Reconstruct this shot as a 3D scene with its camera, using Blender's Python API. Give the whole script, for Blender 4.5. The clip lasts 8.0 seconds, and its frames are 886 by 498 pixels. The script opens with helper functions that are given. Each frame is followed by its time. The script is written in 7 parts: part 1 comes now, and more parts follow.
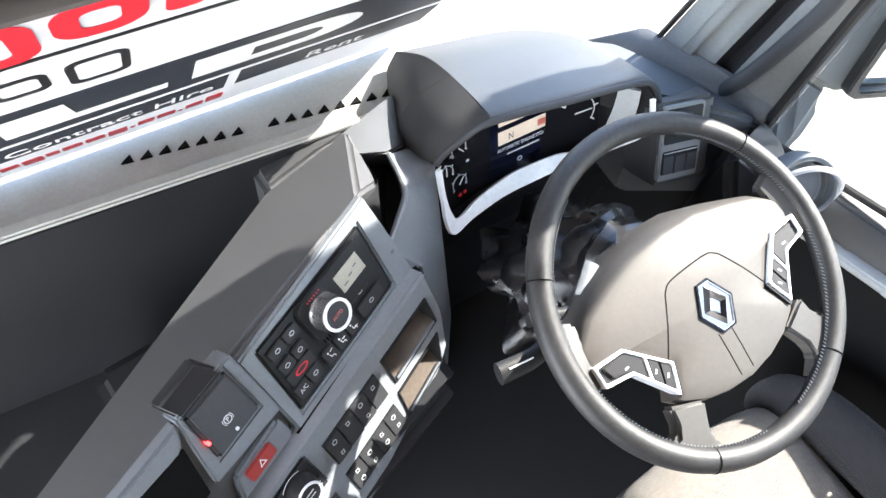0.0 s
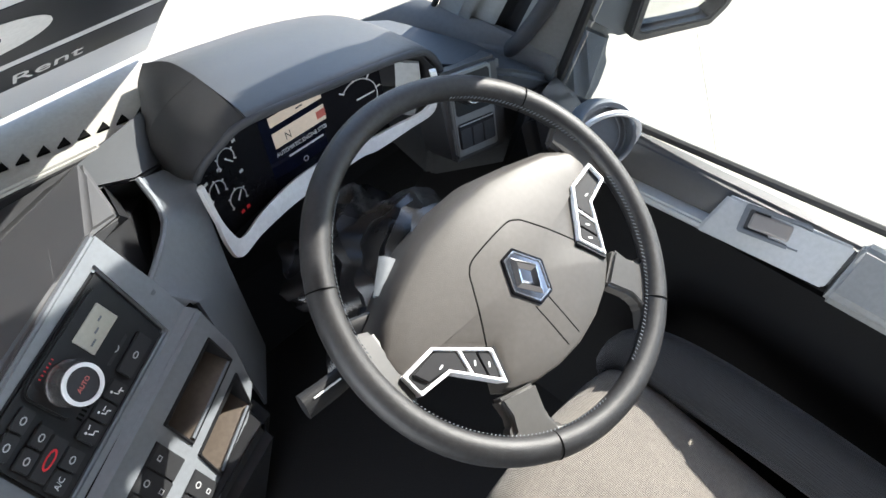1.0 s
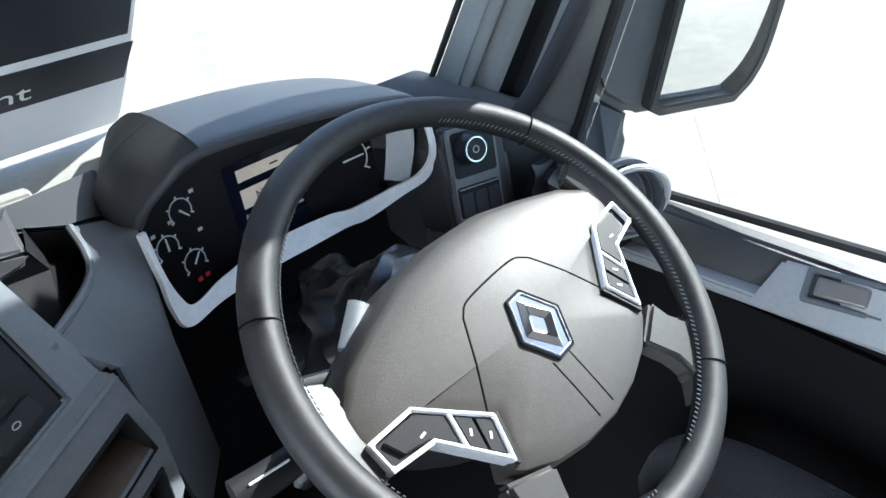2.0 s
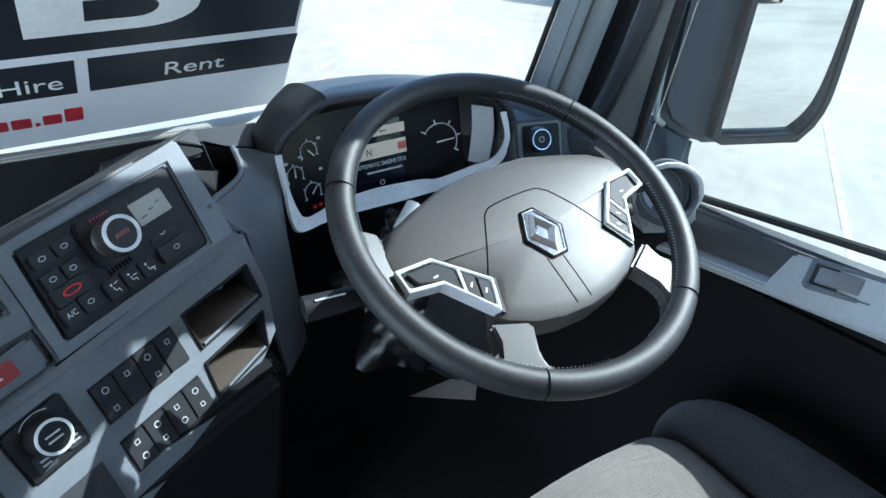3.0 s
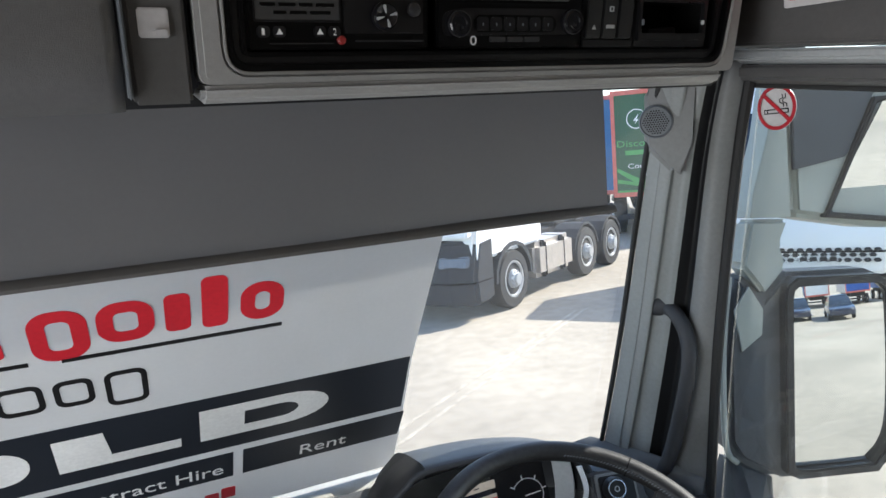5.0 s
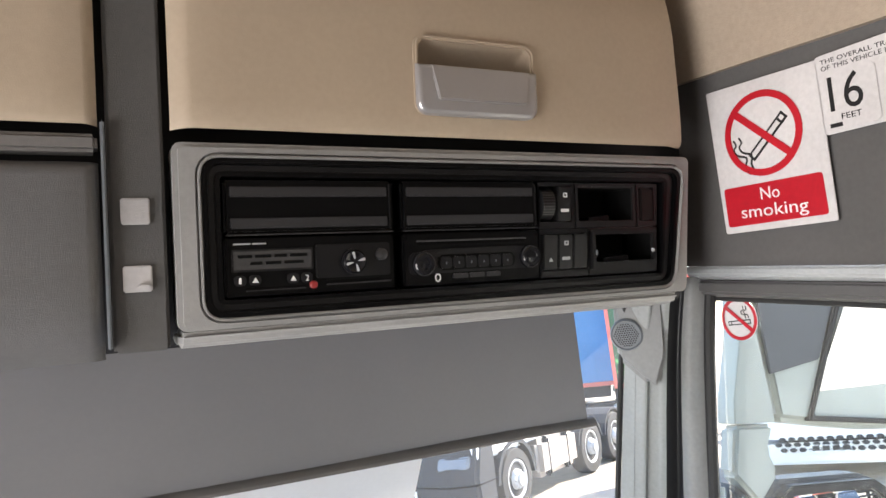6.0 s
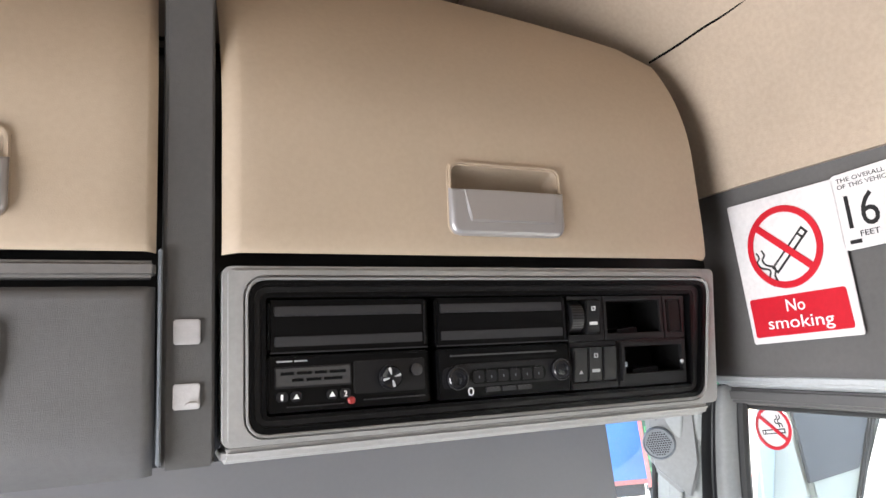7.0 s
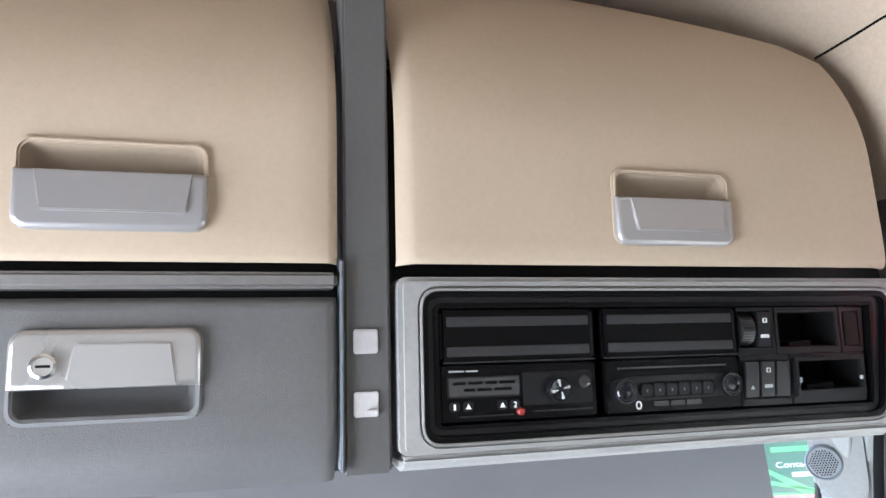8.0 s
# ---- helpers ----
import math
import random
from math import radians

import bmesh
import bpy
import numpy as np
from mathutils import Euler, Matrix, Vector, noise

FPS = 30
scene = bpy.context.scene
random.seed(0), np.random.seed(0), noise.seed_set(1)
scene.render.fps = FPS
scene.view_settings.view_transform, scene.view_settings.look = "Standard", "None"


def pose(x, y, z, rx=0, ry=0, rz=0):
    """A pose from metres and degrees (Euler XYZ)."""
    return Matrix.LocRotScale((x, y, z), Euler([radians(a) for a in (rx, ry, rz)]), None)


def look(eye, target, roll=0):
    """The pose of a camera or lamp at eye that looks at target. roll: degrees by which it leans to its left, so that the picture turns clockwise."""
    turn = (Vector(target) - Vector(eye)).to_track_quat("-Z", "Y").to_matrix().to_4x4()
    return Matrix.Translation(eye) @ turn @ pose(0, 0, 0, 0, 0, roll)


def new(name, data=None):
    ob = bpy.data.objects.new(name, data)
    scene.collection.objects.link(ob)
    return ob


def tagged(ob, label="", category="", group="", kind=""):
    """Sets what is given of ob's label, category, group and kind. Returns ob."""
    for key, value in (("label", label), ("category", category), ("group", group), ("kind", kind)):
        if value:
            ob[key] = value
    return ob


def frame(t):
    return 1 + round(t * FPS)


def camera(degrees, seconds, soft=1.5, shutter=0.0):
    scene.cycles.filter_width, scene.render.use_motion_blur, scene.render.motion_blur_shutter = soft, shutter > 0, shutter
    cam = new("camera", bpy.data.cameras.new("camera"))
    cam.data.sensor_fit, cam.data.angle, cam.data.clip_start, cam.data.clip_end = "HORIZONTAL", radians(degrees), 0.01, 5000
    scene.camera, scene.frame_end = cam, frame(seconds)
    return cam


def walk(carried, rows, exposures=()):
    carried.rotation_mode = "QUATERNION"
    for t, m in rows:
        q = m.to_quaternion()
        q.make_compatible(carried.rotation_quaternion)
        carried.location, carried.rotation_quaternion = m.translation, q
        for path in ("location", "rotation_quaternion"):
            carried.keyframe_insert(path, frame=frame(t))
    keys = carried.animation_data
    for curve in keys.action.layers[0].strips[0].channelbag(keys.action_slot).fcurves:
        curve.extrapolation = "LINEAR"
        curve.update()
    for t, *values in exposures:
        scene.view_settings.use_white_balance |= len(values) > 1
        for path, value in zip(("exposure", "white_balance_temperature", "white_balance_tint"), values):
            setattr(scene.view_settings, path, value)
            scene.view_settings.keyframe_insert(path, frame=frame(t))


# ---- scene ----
from mathutils.bvhtree import BVHTree

cam = camera(65.16, 8.0)
PATH = [
    (0, pose(0.0092, 0.2194, 1.6071, 33.942, -4.070, -32.216)),
    (0.5, pose(0.0664, 0.1978, 1.6002, 35.933, -4.881, -42.052)),
    (1, pose(0.1363, 0.1903, 1.5194, 36.036, -5.526, -47.487)),
    (1.5, pose(0.1847, 0.2107, 1.3797, 38.409, -4.906, -47.683)),
    (1.7, pose(0.1947, 0.2082, 1.3375, 44.595, -5.360, -48.786)),
    (2.8, pose(0.0974, -0.0782, 1.2988, 55.775, -4.633, -37.163)),
    (3, pose(0.0831, -0.1117, 1.3046, 56.163, -3.212, -33.006)),
    (3.5, pose(0.0678, -0.1705, 1.3164, 58.355, -0.821, -24.716)),
    (4, pose(0.0838, -0.2133, 1.3643, 64.341, 2.282, -24.401)),
    (4.5, pose(0.0782, -0.2635, 1.4157, 74.532, 4.186, -25.674)),
    (5, pose(0.0537, -0.3007, 1.4528, 82.349, 4.527, -25.307)),
    (5.2, pose(0.0583, -0.3125, 1.4701, 85.252, 4.661, -24.915)),
    (6.3, pose(0.0735, -0.3546, 1.4927, 101.297, 6.653, -25.439)),
    (6.5, pose(0.0701, -0.3625, 1.4977, 102.352, 6.503, -25.052)),
    (7, pose(0.0503, -0.3771, 1.5123, 105.907, 5.987, -23.404)),
    (7.5, pose(0.0244, -0.3691, 1.5200, 107.546, 5.089, -20.269)),
    (8, pose(-0.0207, -0.3523, 1.5294, 106.693, 3.919, -15.581)),
]
EXPOSURES = [(0.0, 3.15, 6250, 10), (0.5, 2.62, 6350, 10), (1.0, 2.22, 6200, 9), (1.7, 2.1, 5900, 7), (2.8, 1.68, 5050, 0), (3.5, 1.78, 5650, 3), (4.0, 1.78, 5850, 5), (4.5, 1.5, 5800, 5), (5.2, 1.6, 6200, 10), (6.3, 3.05, 6450, 12), (7.0, 3.25, 6100, 11), (8.0, 3.5, 5550, 8)]
walk(cam, PATH, EXPOSURES)


# ---- world, sun, large lights ----
SUN_AZ, SUN_EL = 92.0, 38.5      # degrees right of straight ahead, degrees up
world = bpy.data.worlds.new("sky")
scene.world = world
world.use_nodes = True
_nt = world.node_tree
_sky = _nt.nodes.new("ShaderNodeTexSky")
_sky.sky_type = "NISHITA"
_sky.sun_disc = False
_sky.sun_elevation = radians(SUN_EL)
_sky.sun_rotation = radians(SUN_AZ)
_nt.links.new(_sky.outputs["Color"], _nt.nodes["Background"].inputs["Color"])
_nt.nodes["Background"].inputs["Strength"].default_value = 0.13
sun_data = bpy.data.lights.new("sun", "SUN")
sun_data.energy, sun_data.angle, sun_data.color = 3.5, radians(0.53), (1.0, 0.93, 0.82)
sun = new("sun", sun_data)
_d = Vector((math.sin(radians(SUN_AZ)) * math.cos(radians(SUN_EL)), math.cos(radians(SUN_AZ)) * math.cos(radians(SUN_EL)), math.sin(radians(SUN_EL))))
sun.matrix_world = look(_d * 30, (0, 0, 0))
# daylight through the open passenger doorway
sky_data = bpy.data.lights.new("doorway_daylight", "AREA")
sky_data.shape, sky_data.size, sky_data.size_y = "RECTANGLE", 1.15, 1.40
sky_data.energy, sky_data.color = 7.5, (1.0, 0.97, 0.95)
doorway = new("doorway_daylight", sky_data)
doorway.matrix_world = look((-1.02, 0.0, 0.85), (0.2, 0.0, 0.95))


# ---- materials ----
def mat(name, color, rough=0.6, metal=0.0, grain=0.05, grain_scale=160.0, stain=0.1, stain_scale=6.0, bump=0.15, bump_scale=900.0, spec=0.5, coat=0.0):
    """A surface with fine grain, broad stains and fine relief."""
    m = bpy.data.materials.new(name)
    m.use_nodes = True
    nt = m.node_tree
    b = nt.nodes["Principled BSDF"]
    tc = nt.nodes.new("ShaderNodeTexCoord")
    fine, broad, rel = (nt.nodes.new("ShaderNodeTexNoise") for _ in range(3))
    fine.inputs["Scale"].default_value, broad.inputs["Scale"].default_value, rel.inputs["Scale"].default_value = grain_scale, stain_scale, bump_scale
    broad.inputs["Detail"].default_value = 5
    for n in (fine, broad, rel):
        nt.links.new(tc.outputs["Object"], n.inputs["Vector"])
    col = nt.nodes.new("ShaderNodeRGB")
    col.outputs[0].default_value = (*color, 1)
    last = col.outputs[0]
    for n, amount in ((fine, grain), (broad, stain)):
        r = nt.nodes.new("ShaderNodeMapRange")
        r.inputs["From Min"].default_value, r.inputs["From Max"].default_value = 0.3, 0.7
        r.inputs["To Min"].default_value, r.inputs["To Max"].default_value = 1 - amount, 1 + amount
        nt.links.new(n.outputs["Fac"], r.inputs["Value"])
        mul = nt.nodes.new("ShaderNodeVectorMath")
        mul.operation = "SCALE"
        nt.links.new(last, mul.inputs[0])
        nt.links.new(r.outputs["Result"], mul.inputs["Scale"])
        last = mul.outputs["Vector"]
    nt.links.new(last, b.inputs["Base Color"])
    rr = nt.nodes.new("ShaderNodeMapRange")
    rr.inputs["To Min"].default_value, rr.inputs["To Max"].default_value = max(0.02, rough - 0.07), min(1, rough + 0.07)
    nt.links.new(broad.outputs["Fac"], rr.inputs["Value"])
    nt.links.new(rr.outputs["Result"], b.inputs["Roughness"])
    b.inputs["Metallic"].default_value = metal
    b.inputs["Specular IOR Level"].default_value = spec
    b.inputs["Coat Weight"].default_value = coat
    if bump > 0:
        bp = nt.nodes.new("ShaderNodeBump")
        bp.inputs["Strength"].default_value, bp.inputs["Distance"].default_value = bump, 0.001
        nt.links.new(rel.outputs["Fac"], bp.inputs["Height"])
        nt.links.new(bp.outputs["Normal"], b.inputs["Normal"])
    return m


def glow(name, color, strength):
    m = mat(name, color, 0.3, bump=0)
    b = m.node_tree.nodes["Principled BSDF"]
    b.inputs["Emission Color"].default_value = (*color, 1)
    b.inputs["Emission Strength"].default_value = strength
    return m


def pane_material(name, tint=(1, 1, 1), gloss=0.6, haze=0.0):
    m = bpy.data.materials.new(name)
    m.use_nodes = True
    nt = m.node_tree
    nt.nodes.clear()
    out, mix = nt.nodes.new("ShaderNodeOutputMaterial"), nt.nodes.new("ShaderNodeMixShader")
    tr, gl, fr = nt.nodes.new("ShaderNodeBsdfTransparent"), nt.nodes.new("ShaderNodeBsdfGlossy"), nt.nodes.new("ShaderNodeFresnel")
    tr.inputs["Color"].default_value = (*tint, 1)
    gl.inputs["Roughness"].default_value = 0.02
    fr.inputs["IOR"].default_value = 1.4
    k = nt.nodes.new("ShaderNodeMath")
    k.operation = "MULTIPLY"
    k.inputs[1].default_value = gloss
    nt.links.new(fr.outputs[0], k.inputs[0])
    nt.links.new(k.outputs[0], mix.inputs[0])
    nt.links.new(tr.outputs[0], mix.inputs[1])
    nt.links.new(gl.outputs[0], mix.inputs[2])
    # an added thin even film scatters a little of the daylight as haze
    film, veil = nt.nodes.new("ShaderNodeBsdfTranslucent"), nt.nodes.new("ShaderNodeMixShader")
    film.inputs["Color"].default_value = (0.85, 0.85, 0.83, 1)
    veil.inputs[0].default_value = haze
    nt.links.new(mix.outputs[0], veil.inputs[1])
    nt.links.new(film.outputs[0], veil.inputs[2])
    nt.links.new(veil.outputs[0], out.inputs[0])
    return m


def sheet_material(name, color, share):
    """A thin board that lets some of the light through."""
    m = mat(name, color, 0.55, grain=0.02, stain=0.06, stain_scale=5, bump=0.05)
    nt = m.node_tree
    b, out = nt.nodes["Principled BSDF"], nt.nodes["Material Output"]
    tl, mix = nt.nodes.new("ShaderNodeBsdfTranslucent"), nt.nodes.new("ShaderNodeMixShader")
    tl.inputs["Color"].default_value = (*color, 1)
    mix.inputs[0].default_value = share
    nt.links.new(b.outputs[0], mix.inputs[1])
    nt.links.new(tl.outputs[0], mix.inputs[2])
    nt.links.new(mix.outputs[0], out.inputs["Surface"])
    return m


def fabric_material(name, color, dots=380.0):
    m = mat(name, color, 0.9, grain=0.1, stain=0.12, bump=0)
    nt = m.node_tree
    b = nt.nodes["Principled BSDF"]
    tc, v, bp = nt.nodes.new("ShaderNodeTexCoord"), nt.nodes.new("ShaderNodeTexVoronoi"), nt.nodes.new("ShaderNodeBump")
    v.inputs["Scale"].default_value = dots
    v.inputs["Randomness"].default_value = 0.15
    bp.inputs["Strength"].default_value, bp.inputs["Distance"].default_value = 0.9, 0.0015
    nt.links.new(tc.outputs["Object"], v.inputs["Vector"])
    nt.links.new(v.outputs["Distance"], bp.inputs["Height"])
    nt.links.new(bp.outputs["Normal"], b.inputs["Normal"])
    b.inputs["Sheen Weight"].default_value = 0.2
    return m


DARK = mat("dark dash plastic", (0.043, 0.045, 0.050), 0.62, bump=0.4, spec=0.35)
HOOD = mat("dusty blue grey hood skin", (0.050, 0.054, 0.059), 0.46, bump=0.4, spec=0.45)
DASH_END = mat("dull blue grey dash end", (0.080, 0.088, 0.096), 0.65, bump=0.4, spec=0.25)
# hood skin darkened in colour for the side turned from the light
CHEEK_SHADE = mat("hood skin in a shaded tone", (0.034, 0.034, 0.034), 0.6, bump=0.4, spec=0.3)
BROW = mat("soft dark grey dash skin", (0.054, 0.055, 0.058), 0.48, bump=0.5, spec=0.6)
GREY = mat("mid grey plastic", (0.138, 0.153, 0.171), 0.45, bump=0.3)
SILVERGREY = mat("satin grey painted plastic", (0.172, 0.188, 0.207), 0.40, bump=0.2)
PALE = mat("pale grey plastic trim", (0.42, 0.435, 0.44), 0.5, bump=0.3)
# pale tone puts the sunlight on ledge and tray rim into the colour
LEDGE_SUNLIT = mat("ledge plastic in a sunlit tone", (0.33, 0.325, 0.30), 0.6, bump=0.4)
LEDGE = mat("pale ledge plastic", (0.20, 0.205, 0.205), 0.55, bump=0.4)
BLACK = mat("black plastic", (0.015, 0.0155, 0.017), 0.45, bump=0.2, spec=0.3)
KEY_BLACK = mat("black switch plastic", (0.024, 0.025, 0.027), 0.5, bump=0.2, spec=0.35)
GLOSS = mat("gloss black plastic", (0.008, 0.008, 0.010), 0.12, bump=0.0)
# near-black colour carries the shade of gaps, slots and recesses
GAP_SHADE = mat("matt black for joints and hollow shade", (0.0030, 0.0030, 0.0030), 0.8, bump=0.2, spec=0.1)
RUBBER = mat("black rubber seal", (0.014, 0.014, 0.014), 0.7, bump=0.3)
LEATHER = mat("black grained leather", (0.020, 0.020, 0.021), 0.50, grain=0.2, stain=0.2, stain_scale=20, bump=0.25, bump_scale=1300, spec=0.42)
GAITER = mat("black crumpled gaiter leather", (0.006, 0.006, 0.007), 0.27, grain=0.2, bump=0.3)
PADGREY = mat("taupe wheel pad plastic", (0.068, 0.063, 0.058), 0.45, bump=0.2, spec=0.30)
SPOKE = mat("satin grey spoke plastic", (0.070, 0.068, 0.065), 0.38, bump=0.1, spec=0.28)
SILVER = mat("silver paint trim", (0.84, 0.85, 0.86), 0.28, metal=0.0, bump=0.05)
CHROME = mat("chrome", (0.80, 0.81, 0.82), 0.18, metal=1.0, grain=0.02, stain=0.05, bump=0)
BEIGE = mat("beige moulded plastic", (0.40, 0.32, 0.236), 0.62, grain=0.025, stain=0.03, bump=0.25)
BEIGE_LINER = mat("beige headliner felt", (0.40, 0.325, 0.250), 0.95, grain=0.05, stain=0.06, bump=0.7, bump_scale=500)
CONSOLE = mat("warm grey console plastic", (0.145, 0.138, 0.132), 0.52, bump=0.35)
CONSOLE_PALE = mat("pale warm grey console plastic", (0.285, 0.282, 0.275), 0.45, bump=0.3)
COLUMN = mat("grey strut plastic", (0.085, 0.083, 0.082), 0.55, bump=0.35)
BLIND = sheet_material("charcoal roller blind cloth", (0.125, 0.116, 0.111), 0.26)
BOARD = sheet_material("white sign board", (0.64, 0.64, 0.635), 0.40)
NAVY = mat("dark navy print", (0.012, 0.016, 0.024), 0.5, bump=0.05)
PRINT_RED = mat("red print", (0.62, 0.02, 0.035), 0.5, bump=0.05)
PRINT_BLACK = mat("black print", (0.01, 0.01, 0.011), 0.5, bump=0.05)
WHITE = mat("white print", (0.80, 0.80, 0.79), 0.5, bump=0.05)
STICKER = mat("white sticker vinyl", (0.64, 0.62, 0.615), 0.35, bump=0.05)
STICKER_RED = mat("red sticker print", (0.48, 0.010, 0.022), 0.4, bump=0.05)
ICON = mat("grey symbol print", (0.42, 0.43, 0.44), 0.5, bump=0)
MARK = mat("pale symbol print", (0.66, 0.67, 0.68), 0.5, bump=0)
LENS_WHITE = mat("milky lamp lens", (0.46, 0.45, 0.45), 0.3, bump=0.3, bump_scale=300)
RED_BUTTON = mat("red button plastic", (0.27, 0.026, 0.024), 0.35, bump=0.1)
RED_GLOW = glow("red indicator", (0.9, 0.03, 0.03), 1.6)
TELLTALE = glow("dim red telltale", (0.6, 0.03, 0.03), 0.03)
SCREEN_PALE = glow("pale display field", (0.58, 0.48, 0.38), 0.085)
SCREEN_DARK = mat("dark display glass", (0.006, 0.008, 0.020), 0.06, bump=0)
LCD = mat("grey green lcd", (0.44, 0.43, 0.36), 0.25, bump=0)
CUBBY = mat("scuffed brown grey liner", (0.100, 0.082, 0.067), 0.42, grain=0.1, stain=0.25, stain_scale=14, bump=0.3)
SEAT_CLOTH = fabric_material("grey speckled seat cloth", (0.150, 0.136, 0.120))
SEAT_DARK = fabric_material("dark seat bolster cloth", (0.022, 0.022, 0.024))
CARPET = mat("black cab floor mat", (0.012, 0.012, 0.013), 0.95, bump=0.8, bump_scale=300)
SHELL = mat("pale trimmed cab wall", (0.36, 0.33, 0.30), 0.8)
PANE = pane_material("window glass", (1, 1, 1), 0.10, 0.016)
PANE_SIDE = pane_material("door glass", (0.94, 0.96, 0.95), 0.3, 0.005)
MIRROR = bpy.data.materials.new("mirror glass")
MIRROR.use_nodes = True
MIRROR.node_tree.nodes["Principled BSDF"].inputs["Base Color"].default_value = (0.86, 0.88, 0.88, 1)
MIRROR.node_tree.nodes["Principled BSDF"].inputs["Metallic"].default_value = 1.0
MIRROR.node_tree.nodes["Principled BSDF"].inputs["Roughness"].default_value = 0.0


# ---- mesh helpers ----
def frame_of(o, u, v):
    """A frame: origin, right, up, and out towards the viewer."""
    o, u, v = Vector(o), Vector(u).normalized(), Vector(v)
    v = (v - u * v.dot(u)).normalized()
    return o, u, v, u.cross(v)


WORLD = (Vector((0, 0, 0)), Vector((1, 0, 0)), Vector((0, 1, 0)), Vector((0, 0, 1)))


def at(f, u, v, n=0.0):
    return f[0] + f[1] * u + f[2] * v + f[3] * n


def shifted(f, u, v, n=0.0, turn=0.0):
    a = radians(turn)
    return at(f, u, v, n), f[1] * math.cos(a) + f[2] * math.sin(a), f[2] * math.cos(a) - f[1] * math.sin(a), f[3]


def soften(bm, width, segments=2, angle=25):
    if width <= 0:
        return bm
    bm.normal_update()
    edges = [e for e in bm.edges if len(e.link_faces) == 2 and e.calc_face_angle(0) > radians(angle)]
    bmesh.ops.bevel(bm, geom=edges, offset=width, segments=segments, affect="EDGES", clamp_overlap=True)
    return bm


def prism(poly, f, n0, n1, bevel=0.0, segments=2, bm=None):
    own = bmesh.new()
    a = [own.verts.new(at(f, u, v, n0)) for u, v in poly]
    b = [own.verts.new(at(f, u, v, n1)) for u, v in poly]
    k = len(poly)
    own.faces.new(b)
    own.faces.new(a[::-1])
    for i in range(k):
        own.faces.new((a[i], a[(i + 1) % k], b[(i + 1) % k], b[i]))
    bmesh.ops.recalc_face_normals(own, faces=own.faces)
    soften(own, bevel, segments)
    return join(bm, own)


def join(bm, other):
    if bm is None:
        return other
    me = bpy.data.meshes.new("t")
    other.to_mesh(me)
    other.free()
    bm.from_mesh(me)
    bpy.data.meshes.remove(me)
    return bm


def rect(u0, u1, v0, v1):
    return [(u0, v0), (u1, v0), (u1, v1), (u0, v1)]


def rrect(u0, u1, v0, v1, r, k=5):
    out = []
    for cu, cv, a0 in ((u1 - r, v1 - r, 0), (u0 + r, v1 - r, 90), (u0 + r, v0 + r, 180), (u1 - r, v0 + r, 270)):
        for i in range(k):
            a = radians(a0 + 90 * i / (k - 1))
            out.append((cu + r * math.cos(a), cv + r * math.sin(a)))
    return out


def ngon(cu, cv, r, k=24, r2=None, turn=0.0):
    return [(cu + r * math.cos(2 * math.pi * i / k + turn), cv + (r2 or r) * math.sin(2 * math.pi * i / k + turn)) for i in range(k)]


def inset_poly(poly, d):
    """The outline moved inwards by d (for convex or mild outlines given anticlockwise)."""
    out, k = [], len(poly)
    for i in range(k):
        p0, p1, p2 = Vector(poly[i - 1]), Vector(poly[i]), Vector(poly[(i + 1) % k])
        a, b = (p1 - p0), (p2 - p1)
        if a.length < 1e-9 or b.length < 1e-9:
            out.append(tuple(p1)); continue
        na, nb = Vector((-a.y, a.x)).normalized(), Vector((-b.y, b.x)).normalized()
        m = na + nb
        m = m / max(0.3, m.length_squared) * 2
        out.append(tuple(p1 + m * d))
    return out


def ring(outer, inner, f, n0, n1, bevel=0.0, bm=None):
    """A flat frame between two outlines with as many corners each."""
    own = bmesh.new()
    k = len(outer)
    L = [[own.verts.new(at(f, u, v, n)) for u, v in p] for p, n in ((outer, n0), (outer, n1), (inner, n1), (inner, n0))]
    for j in range(4):
        a, b = L[j], L[(j + 1) % 4]
        for i in range(k):
            own.faces.new((a[i], a[(i + 1) % k], b[(i + 1) % k], b[i]))
    bmesh.ops.recalc_face_normals(own, faces=own.faces)
    soften(own, bevel, 2, 50)
    return join(bm, own)


def lathe(profile, f, k=28, bm=None):
    """A turned shape about the frame's outward axis: rows of (radius, height)."""
    own = bmesh.new()
    rows = [[own.verts.new(at(f, r * math.cos(2 * math.pi * i / k), r * math.sin(2 * math.pi * i / k), h)) for i in range(k)] for r, h in profile]
    for a, b in zip(rows, rows[1:]):
        for i in range(k):
            own.faces.new((a[i], a[(i + 1) % k], b[(i + 1) % k], b[i]))
    own.faces.new(rows[0][::-1])
    own.faces.new(rows[-1])
    bmesh.ops.recalc_face_normals(own, faces=own.faces)
    return join(bm, own)


